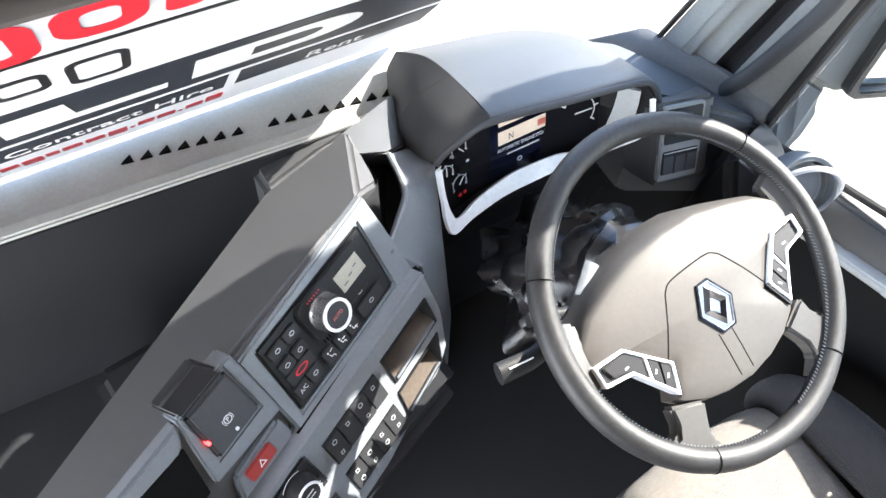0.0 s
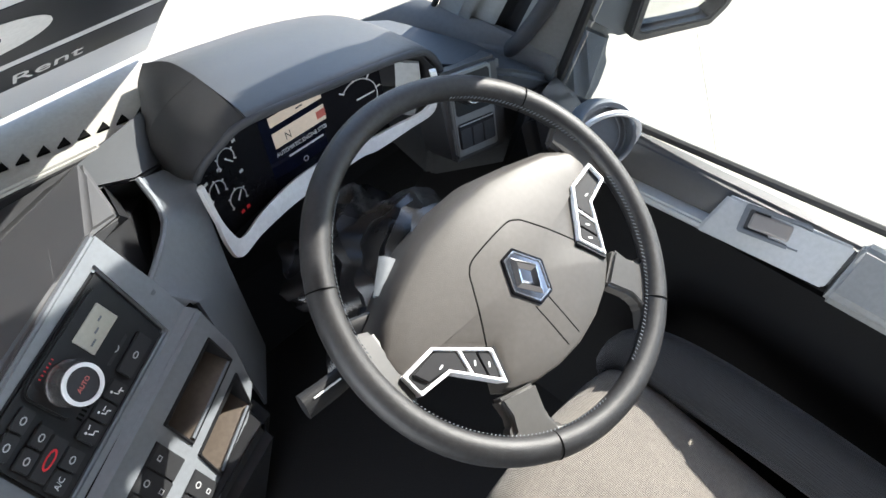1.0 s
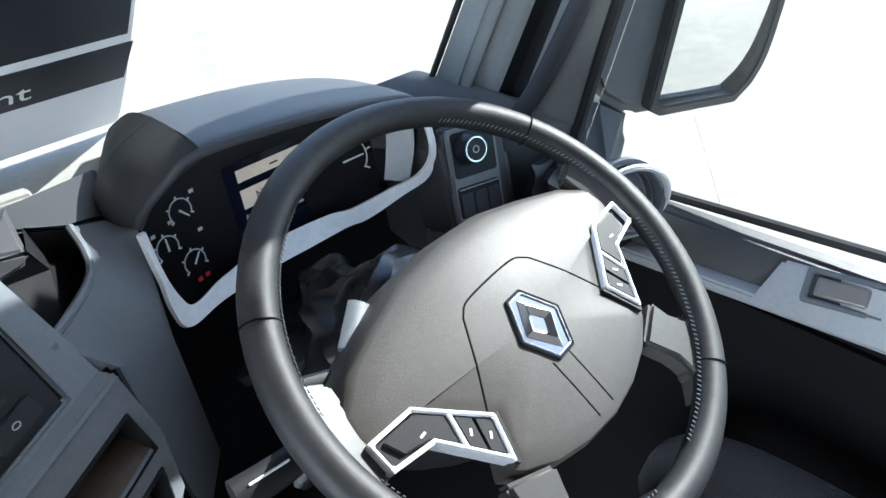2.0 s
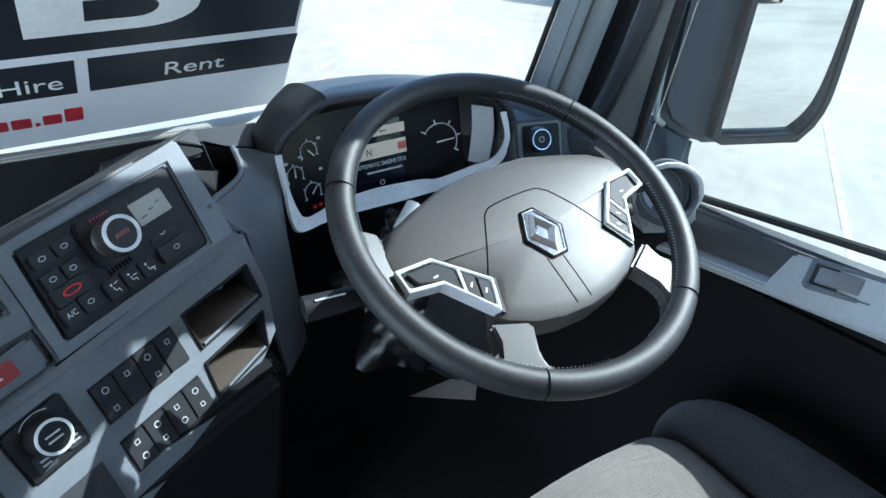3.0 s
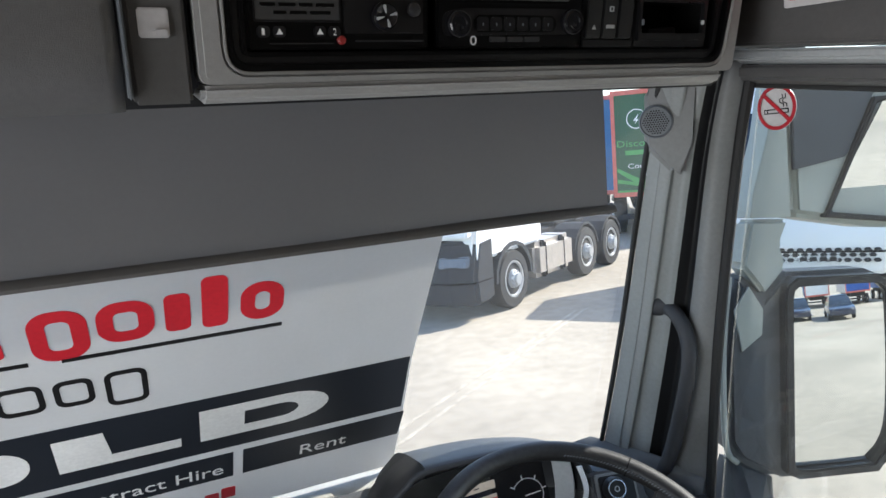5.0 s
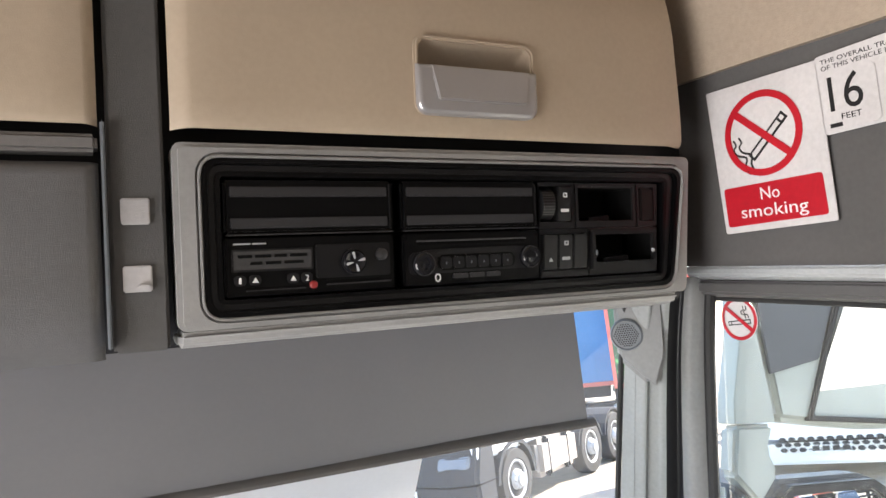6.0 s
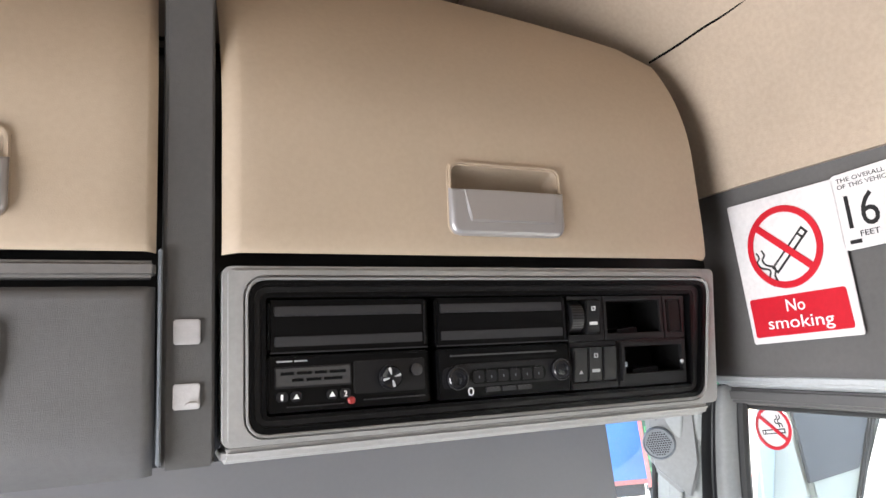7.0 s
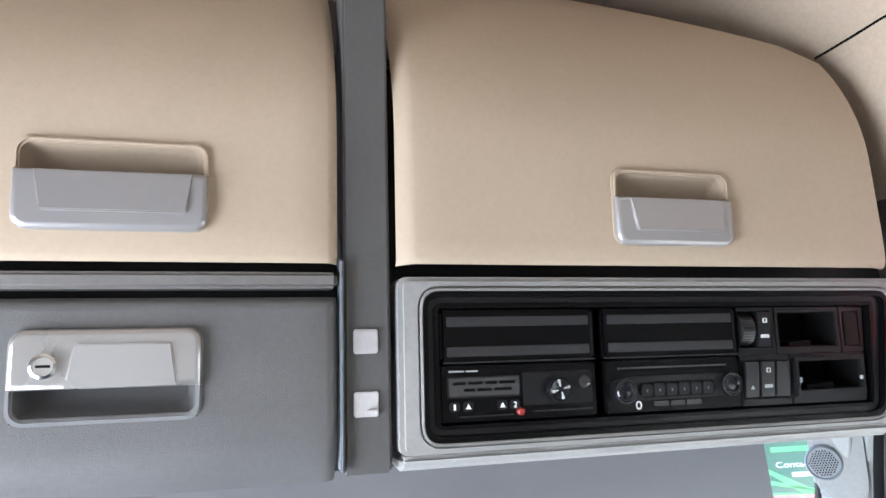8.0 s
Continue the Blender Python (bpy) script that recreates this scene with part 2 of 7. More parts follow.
def tube(path, radius, k=12, closed=False, flat=1.0, bm=None):
    own = bmesh.new()
    path = [Vector(p) for p in path]
    n, rows, ref = len(path), [], None
    for i, p in enumerate(path):
        a = path[i - 1] if (i or closed) else p
        b = path[(i + 1) % n] if (i < n - 1 or closed) else p
        d = (b - a).normalized()
        if ref is None:
            ref = d.orthogonal().normalized()
        ref = (ref - d * ref.dot(d)).normalized()
        side = d.cross(ref)
        r = radius(i / max(1, n - 1)) if callable(radius) else radius
        rows.append([own.verts.new(p + ref * r * math.cos(2 * math.pi * j / k) + side * r * flat * math.sin(2 * math.pi * j / k)) for j in range(k)])
    for i in range(n if closed else n - 1):
        a, b = rows[i], rows[(i + 1) % n]
        for j in range(k):
            own.faces.new((a[j], a[(j + 1) % k], b[(j + 1) % k], b[j]))
    if not closed:
        own.faces.new(rows[0][::-1])
        own.faces.new(rows[-1])
    bmesh.ops.recalc_face_normals(own, faces=own.faces)
    return join(bm, own)


def curve_points(pts, per=6, closed=False):
    """A smooth line through the points."""
    pts = [Vector(p) for p in pts]
    n, out = len(pts), []
    for i in range(n if closed else n - 1):
        p0, p1, p2, p3 = (pts[(i - 1) % n], pts[i], pts[(i + 1) % n], pts[(i + 2) % n]) if closed else (pts[max(0, i - 1)], pts[i], pts[i + 1], pts[min(n - 1, i + 2)])
        for j in range(per):
            t = j / per
            out.append(0.5 * (2 * p1 + (p2 - p0) * t + (2 * p0 - 5 * p1 + 4 * p2 - p3) * t * t + (3 * p1 - p0 - 3 * p2 + p3) * t ** 3))
    if not closed:
        out.append(pts[-1])
    return out


def sheet(rows, thick=0.0, per=1, bm=None):
    """A surface through rows of points, given a thickness away from its front."""
    rows = [curve_points(r, per) if per > 1 else [Vector(p) for p in r] for r in rows]
    if per > 1:
        cols = [curve_points([r[i] for r in rows], per) for i in range(len(rows[0]))]
        rows = [[c[j] for c in cols] for j in range(len(cols[0]))]
    own = bmesh.new()
    V = [[own.verts.new(p) for p in r] for r in rows]
    for a, b in zip(V, V[1:]):
        for i in range(len(a) - 1):
            own.faces.new((a[i], a[i + 1], b[i + 1], b[i]))
    own.normal_update()
    if thick:
        bmesh.ops.solidify(own, geom=own.faces[:], thickness=thick)
        bmesh.ops.recalc_face_normals(own, faces=own.faces)
    return join(bm, own)


def hull(points, bevel=0.0, segments=2, bm=None):
    own = bmesh.new()
    for p in points:
        own.verts.new(p)
    r = bmesh.ops.convex_hull(own, input=own.verts)
    bmesh.ops.delete(own, geom=[v for v in own.verts if not v.link_faces], context="VERTS")
    bmesh.ops.dissolve_limit(own, angle_limit=radians(2), verts=own.verts, edges=own.edges)
    bmesh.ops.recalc_face_normals(own, faces=own.faces)
    soften(own, bevel, segments)
    return join(bm, own)


def block(x0, x1, y0, y1, z0, z1, bevel=0.0, segments=2, bm=None):
    return prism(rect(x0, x1, y0, y1), WORLD, z0, z1, bevel, segments, bm)


def puffed(poly, f, steps):
    """A block whose outline shrinks step by step: rows of (inset, height), with a clean flat top."""
    own = bmesh.new()
    rows = [[own.verts.new(at(f, u, v, n)) for u, v in (inset_poly(poly, d) if d else poly)] for d, n in steps]
    k = len(poly)
    for a, b in zip(rows, rows[1:]):
        for i in range(k):
            own.faces.new((a[i], a[(i + 1) % k], b[(i + 1) % k], b[i]))
    own.faces.new(rows[0][::-1])
    own.faces.new(rows[-1])
    bmesh.ops.recalc_face_normals(own, faces=own.faces)
    return own


def link(name, bm, material, parent=None, label="", smooth=True, angle=38):
    me = bpy.data.meshes.new(name)
    bm.normal_update()
    if smooth:
        for fc in bm.faces:
            fc.smooth = True
        for e in bm.edges:
            e.smooth = len(e.link_faces) == 2 and e.calc_face_angle(0) < radians(angle)
    bm.to_mesh(me)
    bm.free()
    me.materials.append(material)
    ob = new(name, me)
    if parent is not None:
        ob.parent = parent
        ob.matrix_parent_inverse = parent.matrix_world.inverted()
    if label:
        ob["label"] = label
    return ob


def part(name, bm, material, parent, label="", smooth=True):
    return link(name, bm, material, parent, label, smooth)


def thing(name, base, label, category, group="", kind=""):
    e = new(name)
    e.empty_display_size = 0.05
    e.matrix_world = Matrix.Translation(Vector(base))
    bpy.context.view_layer.update()
    return tagged(e, label, category, group, kind)


def structure(name, bm, material, label, category, smooth=True):
    return tagged(link(name, bm, material, None, "", smooth), label, category, "", "structure")


def lettering(name, text, f, u, v, height, width, material, parent, n=0.0012, thick=0.0006):
    """Raised lettering in the built-in font: capitals of that height, the line fitted to that width."""
    cu = bpy.data.curves.new(name, "FONT")
    cu.body, cu.size, cu.resolution_u = text, 1.0, 3
    ob = bpy.data.objects.new(name, cu)
    me = bpy.data.meshes.new_from_object(ob)
    bpy.data.objects.remove(ob)
    bpy.data.curves.remove(cu)
    xs = [p.co.x for p in me.vertices]
    x0, x1 = min(xs), max(xs)
    k, kv = width / (x1 - x0), height / 0.69
    own = bmesh.new()
    own.from_mesh(me)
    bpy.data.meshes.remove(me)
    flatfaces = own.faces[:]
    for p in own.verts:
        p.co = at(f, u + (p.co.x - x0) * k, v + p.co.y * kv, n)
    g = bmesh.ops.extrude_face_region(own, geom=flatfaces)
    for e in g["geom"]:
        if isinstance(e, bmesh.types.BMVert):
            e.co += f[3] * thick
    bmesh.ops.recalc_face_normals(own, faces=own.faces)
    return link(name, own, material, parent, "", smooth=False)


# ---- outside ----
GZ = -1.20
GROUND = mat("sunlit concrete yard", (0.315, 0.278, 0.222), 0.9, grain=0.10, grain_scale=5, stain=0.22, stain_scale=0.30, bump=0.08, bump_scale=30)
YARD_MARK = mat("worn pale yard line", (0.375, 0.335, 0.27), 0.9, grain=0.3, grain_scale=20, stain=0.2, bump=0.2, bump_scale=60)
TRUCK_WHITE = mat("white truck paint", (0.80, 0.80, 0.79), 0.25, grain=0.02, stain=0.05, stain_scale=1.5, bump=0, coat=0.5)
TRUCK_DARK = mat("dark grey bumper plastic", (0.030, 0.032, 0.036), 0.75, grain_scale=40, bump=0.2, spec=0.25)
TYRE = mat("tyre rubber", (0.022, 0.022, 0.022), 0.85, grain_scale=40, bump=0.3)
RIM = mat("grey steel wheel", (0.42, 0.43, 0.44), 0.4, metal=0.4, grain_scale=30)
TANK = mat("dull aluminium tank", (0.50, 0.46, 0.42), 0.4, metal=0.6, grain_scale=20)
TRUCK_GLASS = mat("dark truck window", (0.015, 0.025, 0.04), 0.06, bump=0)
LAMP = mat("headlamp lens", (0.13, 0.14, 0.155), 0.15, bump=0, coat=0.6)
GREEN = mat("green trailer panel", (0.035, 0.10, 0.045), 0.5, grain_scale=20, stain_scale=0.8)
GREEN_PALE = mat("bright green stripe", (0.10, 0.36, 0.10), 0.5, grain_scale=20)
BLUE = mat("blue curtain side", (0.02, 0.09, 0.36), 0.5, grain_scale=20, stain_scale=1)
BLUE_PALE = mat("sky blue panel", (0.07, 0.22, 0.42), 0.5, grain_scale=20, stain_scale=1)
ORANGE = mat("orange red trailer frame", (0.62, 0.16, 0.12), 0.5, grain_scale=20)
CARPAINT = mat("dark blue car paint", (0.02, 0.03, 0.06), 0.2, grain_scale=30, bump=0, coat=0.7)

g = bmesh.new()
bmesh.ops.create_grid(g, x_segments=40, y_segments=40, size=600, matrix=Matrix.Translation((0, 0, GZ)))
ground = structure("ground", g, GROUND, "pale sun-bleached concrete yard in bright light", "ground", smooth=False)


def yard_line(x0, y0, x1, y1, w):
    d = Vector((x1 - x0, y1 - y0, 0)).normalized()
    f = frame_of((x0, y0, GZ), d, Vector((0, 0, 1)).cross(d))
    L = (Vector((x1, y1)) - Vector((x0, y0))).length
    structure("road_marking", prism(rect(0, L, -w / 2, w / 2), f, 0.0004, 0.0030), YARD_MARK, "worn pale line across the concrete yard", "marking", smooth=False)


yard_line(1.03, 5.07, 6.53, 8.83, 0.05)
yard_line(1.24, 4.95, 6.80, 8.89, 0.05)
yard_line(2.45, -0.02, 7.40, 3.53, 0.06)


def wheel_parts(parent, c, axis, r=0.5, w=0.3, nuts=False):
    """A tyre with its rim, hub and nuts; axis points out of the vehicle."""
    axis = Vector(axis).normalized()
    up = Vector((0, 0, 1))
    f = frame_of(c, up.cross(axis), up)
    tyre = part("wheel", lathe([(r * 0.62, -w), (r * 0.95, -w), (r, -w * 0.85), (r, -w * 0.15), (r * 0.95, 0), (r * 0.66, 0.01), (r * 0.62, -0.03)], f, 32), TYRE, parent)
    part("rim", lathe([(r * 0.63, -0.05), (r * 0.63, 0.0), (r * 0.57, 0.0), (r * 0.50, -0.07), (r * 0.34, -0.05), (r * 0.30, 0.02), (r * 0.20, 0.05), (r * 0.19, 0.09), (0.01, 0.095)], f, 28), RIM, tyre)
    if nuts:
        for i in range(10):
            a = 2 * math.pi * i / 10
            part("wheel_nut", lathe([(0.018, 0.0), (0.018, 0.05), (0.01, 0.055)], shifted(f, r * 0.26 * math.cos(a), r * 0.26 * math.sin(a), 0.0), 6), RIM, tyre)
    return tyre


def lorry(base, heading, label, axles=(0.0, 3.0, 4.3), cab_h=3.6, rear=True):
    """A tractor unit: base is the ground under the front axle's near side, heading the way from its nose to its tail."""
    d = Vector(heading).normalized()
    n = Vector((d.y, -d.x, 0))            # out of the near side
    f = (Vector(base), d, n, Vector((0, 0, 1)))     # along, out, up
    t = thing("lorry", base, label, "lorry", "lorries parked in the yard")
    W = 2.5

    def bx(a0, a1, o0, o1, z0, z1, bev=0.04, bm=None):
        own = prism(rect(a0, a1, o0, o1), f, z0, z1, bev, 2)
        return join(bm, own)
    cab = hull([at(f, a, o, z) for o in (0.0, -W) for a, z in ((-1.18, 0.95), (-1.10, 1.9), (-0.72, 3.0), (-0.45, cab_h), (1.05, cab_h + 0.1), (1.1, 1.0), (0.62, 0.98), (0.5, 1.15), (-0.5, 1.15), (-0.62, 0.95))], 0.06, 3)
    part("cab", cab, TRUCK_WHITE, t)
    part("windscreen", hull([at(f, a, o, z) for o in (-0.12, -W + 0.12) for a, z in ((-1.13, 1.95), (-0.78, 2.95), (-0.74, 2.95), (-1.08, 1.95))], 0.01), TRUCK_GLASS, t)
    part("side_window", hull([at(f, a, o, z) for o in (0.012, -0.02) for a, z in ((-0.75, 2.0), (-0.5, 2.75), (0.3, 2.75), (0.3, 1.9))], 0.01), TRUCK_GLASS, t)
    part("bumper", hull([at(f, a, o, z) for o, q in ((0.02, 0.25), (-0.35, 0), (-W + 0.35, 0), (-W - 0.02, 0.25)) for a, z in ((-1.40 + q, 0.28), (-1.46 + q, 0.75), (-1.30 + q, 1.30), (-0.64, 1.34), (-0.66, 0.32))], 0.05, 3), TRUCK_DARK if rear else TRUCK_WHITE, t)
    part("bumper_joint", hull([at(f, a, o, z) for o, q in ((0.024, 0.25), (-0.35, 0), (-W + 0.35, 0), (-W - 0.024, 0.25)) for a, z in ((-1.465 + q, 0.64), (-1.465 + q, 0.67), (-0.70, 0.67), (-0.70, 0.64))], 0.005), GAP_SHADE, t)
    LZ = 0.90 if rear else 0.62
    for o in (-0.10, -W + 0.66):
        near = 0.2 if o > -1 else 0.02
        lamp = part("headlamp", hull([at(f, a, o + k, z) for k in (0.02, -0.42) for a, z in ((-1.49 + (near if k > 0 else 0.01), LZ), (-1.44 + (near if k > 0 else 0.01), LZ + 0.17), (-1.15, LZ + 0.19), (-1.15, LZ))], 0.02), LAMP, t)
    gp = part("front_panel", hull([at(f, a, o, z) for o in (-0.06, -W + 0.06) for a, z in ((-1.30, 1.36), (-1.20, 1.88), (-1.0, 1.88), (-1.0, 1.36))], 0.03), TRUCK_WHITE, t)
    part("panel_joint", hull([at(f, a, o, z) for o in (-0.02, -W + 0.02) for a, z in ((-1.212, 1.86), (-1.206, 1.885), (-1.0, 1.885), (-1.0, 1.86))], 0.003), GAP_SHADE, gp)
    for r2 in range(0 if rear else 3):
        for i in range(12):
            o = -0.42 - 0.135 * i - 0.066 * (r2 % 2)
            part("grille_cell", hull([at(f, a, o + du, 0.52 + 0.085 * r2 + dz) for du, dz in ((0.055, 0.0), (0.028, 0.030), (-0.028, 0.030), (-0.055, 0.0), (-0.028, -0.030), (0.028, -0.030)) for a in (-1.475, -1.36)], 0.0), TRUCK_DARK, t)
    for r2 in range(0 if rear else 3):
        for i in range(10):
            o = -0.42 - 0.155 * i - 0.075 * (r2 % 2)
            part("grille_cell", hull([at(f, a, o + du, 1.46 + 0.10 * r2 + dz) for du, dz in ((0.06, 0.0), (0.03, 0.035), (-0.03, 0.035), (-0.06, 0.0), (-0.03, -0.035), (0.03, -0.035)) for a in (-1.32 + 0.02 * r2, -1.20)], 0.0), TRUCK_DARK, gp)
    part("number_plate", bx(-1.475, -1.44, -1.55, -0.95, 0.48, 0.60, 0.005), WHITE, t)
    for i in range(4):
        part("plate_mark", bx(-1.479, -1.4755, -1.50 + i * 0.14, -1.40 + i * 0.14, 0.505, 0.575, 0.0), PRINT_BLACK, t)
    # wheel arch, steps, fifth wheel frame
    arch = None
    for i in range(9):
        a0, a1 = math.pi * i / 9, math.pi * (i + 1) / 9
        arch = hull([at(f, r * math.cos(a), o, 0.52 + r * math.sin(a)) for a in (a0, a1) for r in (0.56, 0.63) for o in (0.02, -0.38)], 0, 1, arch)
    part("wheel_arch", arch, TRUCK_DARK, t)
    part("chassis", bx(0.5, axles[-1] + 0.9, -1.7, -0.8, 0.72, 1.0, 0.02), TRUCK_DARK, t)
    part("fuel_tank", bx(0.85, axles[1] - 0.62, -0.65, 0.0, 0.32, 0.98, 0.10), TANK, t)
    for i in range(2):
        part("tank_strap", bx(1.15 + 0.75 * i, 1.22 + 0.75 * i, -0.66, 0.015, 0.31, 0.99, 0.10), TRUCK_DARK, t)
    part("coupling_plate", bx(axles[1] + 0.1, axles[-1], -1.75, -0.75, 1.0, 1.12, 0.04), TRUCK_DARK, t)
    for k, a in enumerate(axles):
        wheel_parts(t, at(f, a, 0.0, 0.5), n, nuts=True)
        wheel_parts(t, at(f, a, -W, 0.5), -n)
        if k:
            fen = None
            for i in range(7):
                a0, a1 = math.pi * (0.06 + 0.88 * i / 7), math.pi * (0.06 + 0.88 * (i + 1) / 7)
                fen = hull([at(f, a + r * math.cos(q), o, 0.5 + r * math.sin(q)) for q in (a0, a1) for r in (0.56, 0.60) for o in (0.0, -0.55)], 0, 1, fen)
            part("mudguard", fen, TRUCK_DARK, t)
    return t


lorry((5.96, 9.73, GZ), (0.872, 0.489, 0), "white tractor unit with dark grey bumper parked on the concrete yard")
lorry((12.0, 7.13, GZ), (0.77, 0.64, 0), "white lorry facing the yard beside the open concrete", axles=(0.0, 3.6, 4.9), rear=False)


def trailer(corner, across, length_dir, h0, h1, width, length, face, side, label, group="trailers parked in the yard"):
    u, l = Vector(across).normalized(), Vector(length_dir).normalized()
    f = (Vector(corner), u, Vector((0, 0, 1)), -l)
    t = thing("trailer", Vector(corner), label, "trailer", group)
    part("end_panel", prism(rect(0.10, width - 0.10, h0 + 0.12, h1 - 0.12), f, -0.05, 0.0, 0.01), face, t)
    part("end_frame", ring(rect(0, width, h0, h1), rect(0.10, width - 0.10, h0 + 0.12, h1 - 0.12), f, -0.06, 0.03, 0.01), ORANGE, t)
    part("body", prism(rect(0.02, width - 0.02, h0, h1), f, -length, -0.06, 0.03), side, t)
    part("underframe", prism(rect(0.5, width - 0.5, h0 - 0.35, h0), f, -length, -0.4, 0.02), TRUCK_DARK, t)
    part("rear_bar", prism(rect(0.15, width - 0.15, h0 - 0.62, h0 - 0.48), f, -0.25, -0.12, 0.02), TRUCK_DARK, t)
    for a in (1.6, 2.9, length - 1.5):
        for side_u, s in ((0.0, -1), (width, 1)):
            wheel_parts(t, at(f, side_u, 0.5, -a), u * s, 0.48, 0.32)
    return t, f


_e = Vector((0.06, -0.31, 0))
_c = _e + Vector((0.627, 0.779, 0)).normalized() * 19.3
_tr, _tf = trailer((_c.x, _c.y, GZ), (0.779, -0.627, 0), (0.627, 0.779, 0), 1.17, 3.98, 2.5, 10.0, GREEN, BLUE, "dark green trailer end with red frame and blue side")
for i in range(3):
    part("stripe", prism([(0.12, 1.35 + 0.30 * i), (0.12, 1.25 + 0.30 * i), (1.9 - 0.5 * i, 1.3), (2.1 - 0.4 * i, 1.3)][::-1], _tf, 0.002, 0.006), GREEN_PALE, _tr)
lettering("lettering", "Discover", _tf, 0.14, 2.50, 0.17, 1.15, GREEN_PALE, _tr, 0.004, 0.003)
lettering("lettering", "Contact", _tf, 0.40, 1.92, 0.13, 0.8, WHITE, _tr, 0.004, 0.003)
part("text_bar", prism(rect(0.34, 1.2, 2.28, 2.40), _tf, 0.002, 0.006), GREEN_PALE, _tr)
part("text_bar", prism(rect(0.72, 1.3, 1.70, 1.80), _tf, 0.002, 0.006), WHITE, _tr)
part("badge_bolt", prism([(0.62, 3.08), (0.72, 3.20), (0.66, 3.21), (0.74, 3.36), (0.58, 3.18), (0.65, 3.17)], _tf, 0.002, 0.006), WHITE, _tr)
part("badge", ring(ngon(0.66, 3.22, 0.26), ngon(0.66, 3.22, 0.235), _tf, 0.002, 0.006), WHITE, _tr)
_c2 = _e + Vector((0.565, 0.825, 0)) * 21.0
trailer((_c2.x, _c2.y, GZ), (0.779, -0.627, 0), (0.627, 0.779, 0), 1.15, 4.0, 2.0, 9.0, BLUE_PALE, BLUE, "blue curtain-sided trailer standing behind a tractor unit")
# vehicles behind the cab, which only the door mirror shows
for k, (x, y) in enumerate(((1.45, -26.4), (4.25, -25.2))):
    car = thing("car", (x, y, GZ), "dark blue hatchback car parked on the yard", "car", "cars parked behind the cab")
    f = (Vector((x, y, GZ)), Vector((1, 0, 0)), Vector((0, 1, 0)), Vector((0, 0, 1)))
    part("body", hull([at(f, sx * w, yy, zz) for sx in (-1, 1) for w, yy, zz in ((0.82, -2.1, 0.35), (0.88, -2.0, 0.8), (0.88, 1.6, 0.85), (0.80, 2.15, 0.70), (0.82, 2.15, 0.3), (0.86, 0, 0.3))], 0.07, 3), CARPAINT, car)
    part("cabin", hull([at(f, sx * w, yy, zz) for sx in (-1, 1) for w, yy, zz in ((0.80, -2.0, 0.8), (0.62, -1.5, 1.42), (0.62, 0.2, 1.46), (0.80, 1.2, 0.82))], 0.06, 3), TRUCK_GLASS, car)
    part("roof", hull([at(f, sx * w, yy, zz) for sx in (-1, 1) for w, yy, zz in ((0.60, -1.5, 1.43), (0.60, 0.2, 1.47), (0.55, -1.4, 1.48), (0.55, 0.1, 1.51))], 0.02), CARPAINT, car)
    for sx in (-1, 1):
        for yy in (-1.3, 1.35):
            wheel_parts(car, at(f, sx * 0.88, yy, 0.32), (sx, 0, 0), 0.32, 0.2)
        part("headlamp", hull([at(f, sx * a, b, c) for a, b, c in ((0.5, 2.17, 0.6), (0.8, 2.05, 0.62), (0.8, 2.0, 0.74), (0.5, 2.12, 0.72))], 0.01), LAMP, car)
for k, x in enumerate((-1.5, 2.4, 6.4, 10.5)):
    trailer((x + 2.5, -37.0 - (k % 2), GZ), (-1, 0, 0), (0, -1, 0), 1.15, 3.9, 2.5, 8.0, TRUCK_WHITE if k % 2 else BLUE, BLUE if k % 2 else TRUCK_WHITE, "box trailer standing in a row across the yard", "trailers behind the cab")


# ---- cab shell ----
structure("floor", block(-1.0, 1.0, -1.25, 1.05, -0.06, 0.0), CARPET, "black rubber cab floor in deep shade", "floor")
structure("ceiling", block(-1.02, 1.02, -1.3, 0.75, 2.24, 2.30), BEIGE_LINER, "beige felt cab headliner", "ceiling")
structure("wall_back", block(-1.02, 1.02, -1.32, -1.25, 0.0, 2.30), SHELL, "plain grey rear cab wall", "wall")
_left = block(-1.06, -1.0, -1.30, -0.62, 0.0, 1.58)
_left = block(-1.06, -1.0, 0.62, 1.0, 0.0, 1.58, 0, 2, _left)
_left = block(-1.06, -1.0, -1.30, 0.75, 1.58, 2.30, 0, 2, _left)
structure("wall_left", _left, SHELL, "plain grey cab side with an open doorway", "wall")
_low = hull([(x, y, z) for x in (-0.55, 0.55) for y in (1.10, 1.16) for z in (-0.1, 0.66)])
for _s in (-1, 1):      # the front bends back towards the pillars
    _low = hull([(_s * x, y, z) for x, y in ((0.552, 1.10), (0.552, 1.16), (0.90, 0.86), (1.0, 0.84)) for z in (-0.1, 0.62)], bm=_low)
structure("wall_front", _low, SHELL, "painted cab front below the windscreen", "wall")
_head = hull([(x, y, z) for x in (-1.06, 1.02) for y, z in ((0.54, 1.60), (0.66, 1.60), (0.68, 2.30), (0.60, 2.30))])
structure("wall_header", _head, SHELL, "painted header above the windscreen", "wall")


def screen_y(z, extra=0.0):
    return 1.699 - 0.793 * z + extra


# windscreen: a pane that bends back towards the pillars
def screen_row(z):
    out = []
    for x in (-0.95, -0.8, -0.5, -0.2, 0.1, 0.3, 0.45, 0.58, 0.68, 0.76, 0.82, 0.86, 0.885):
        y_mid, y_pillar = 1.135 - 0.62 * (z - 0.8), 0.842 - 0.352 * (z - 0.83)
        out.append((x, y_mid - (y_mid - y_pillar) * max(0.0, (abs(x) - 0.30) / 0.60) ** 2.5, z))
    return out


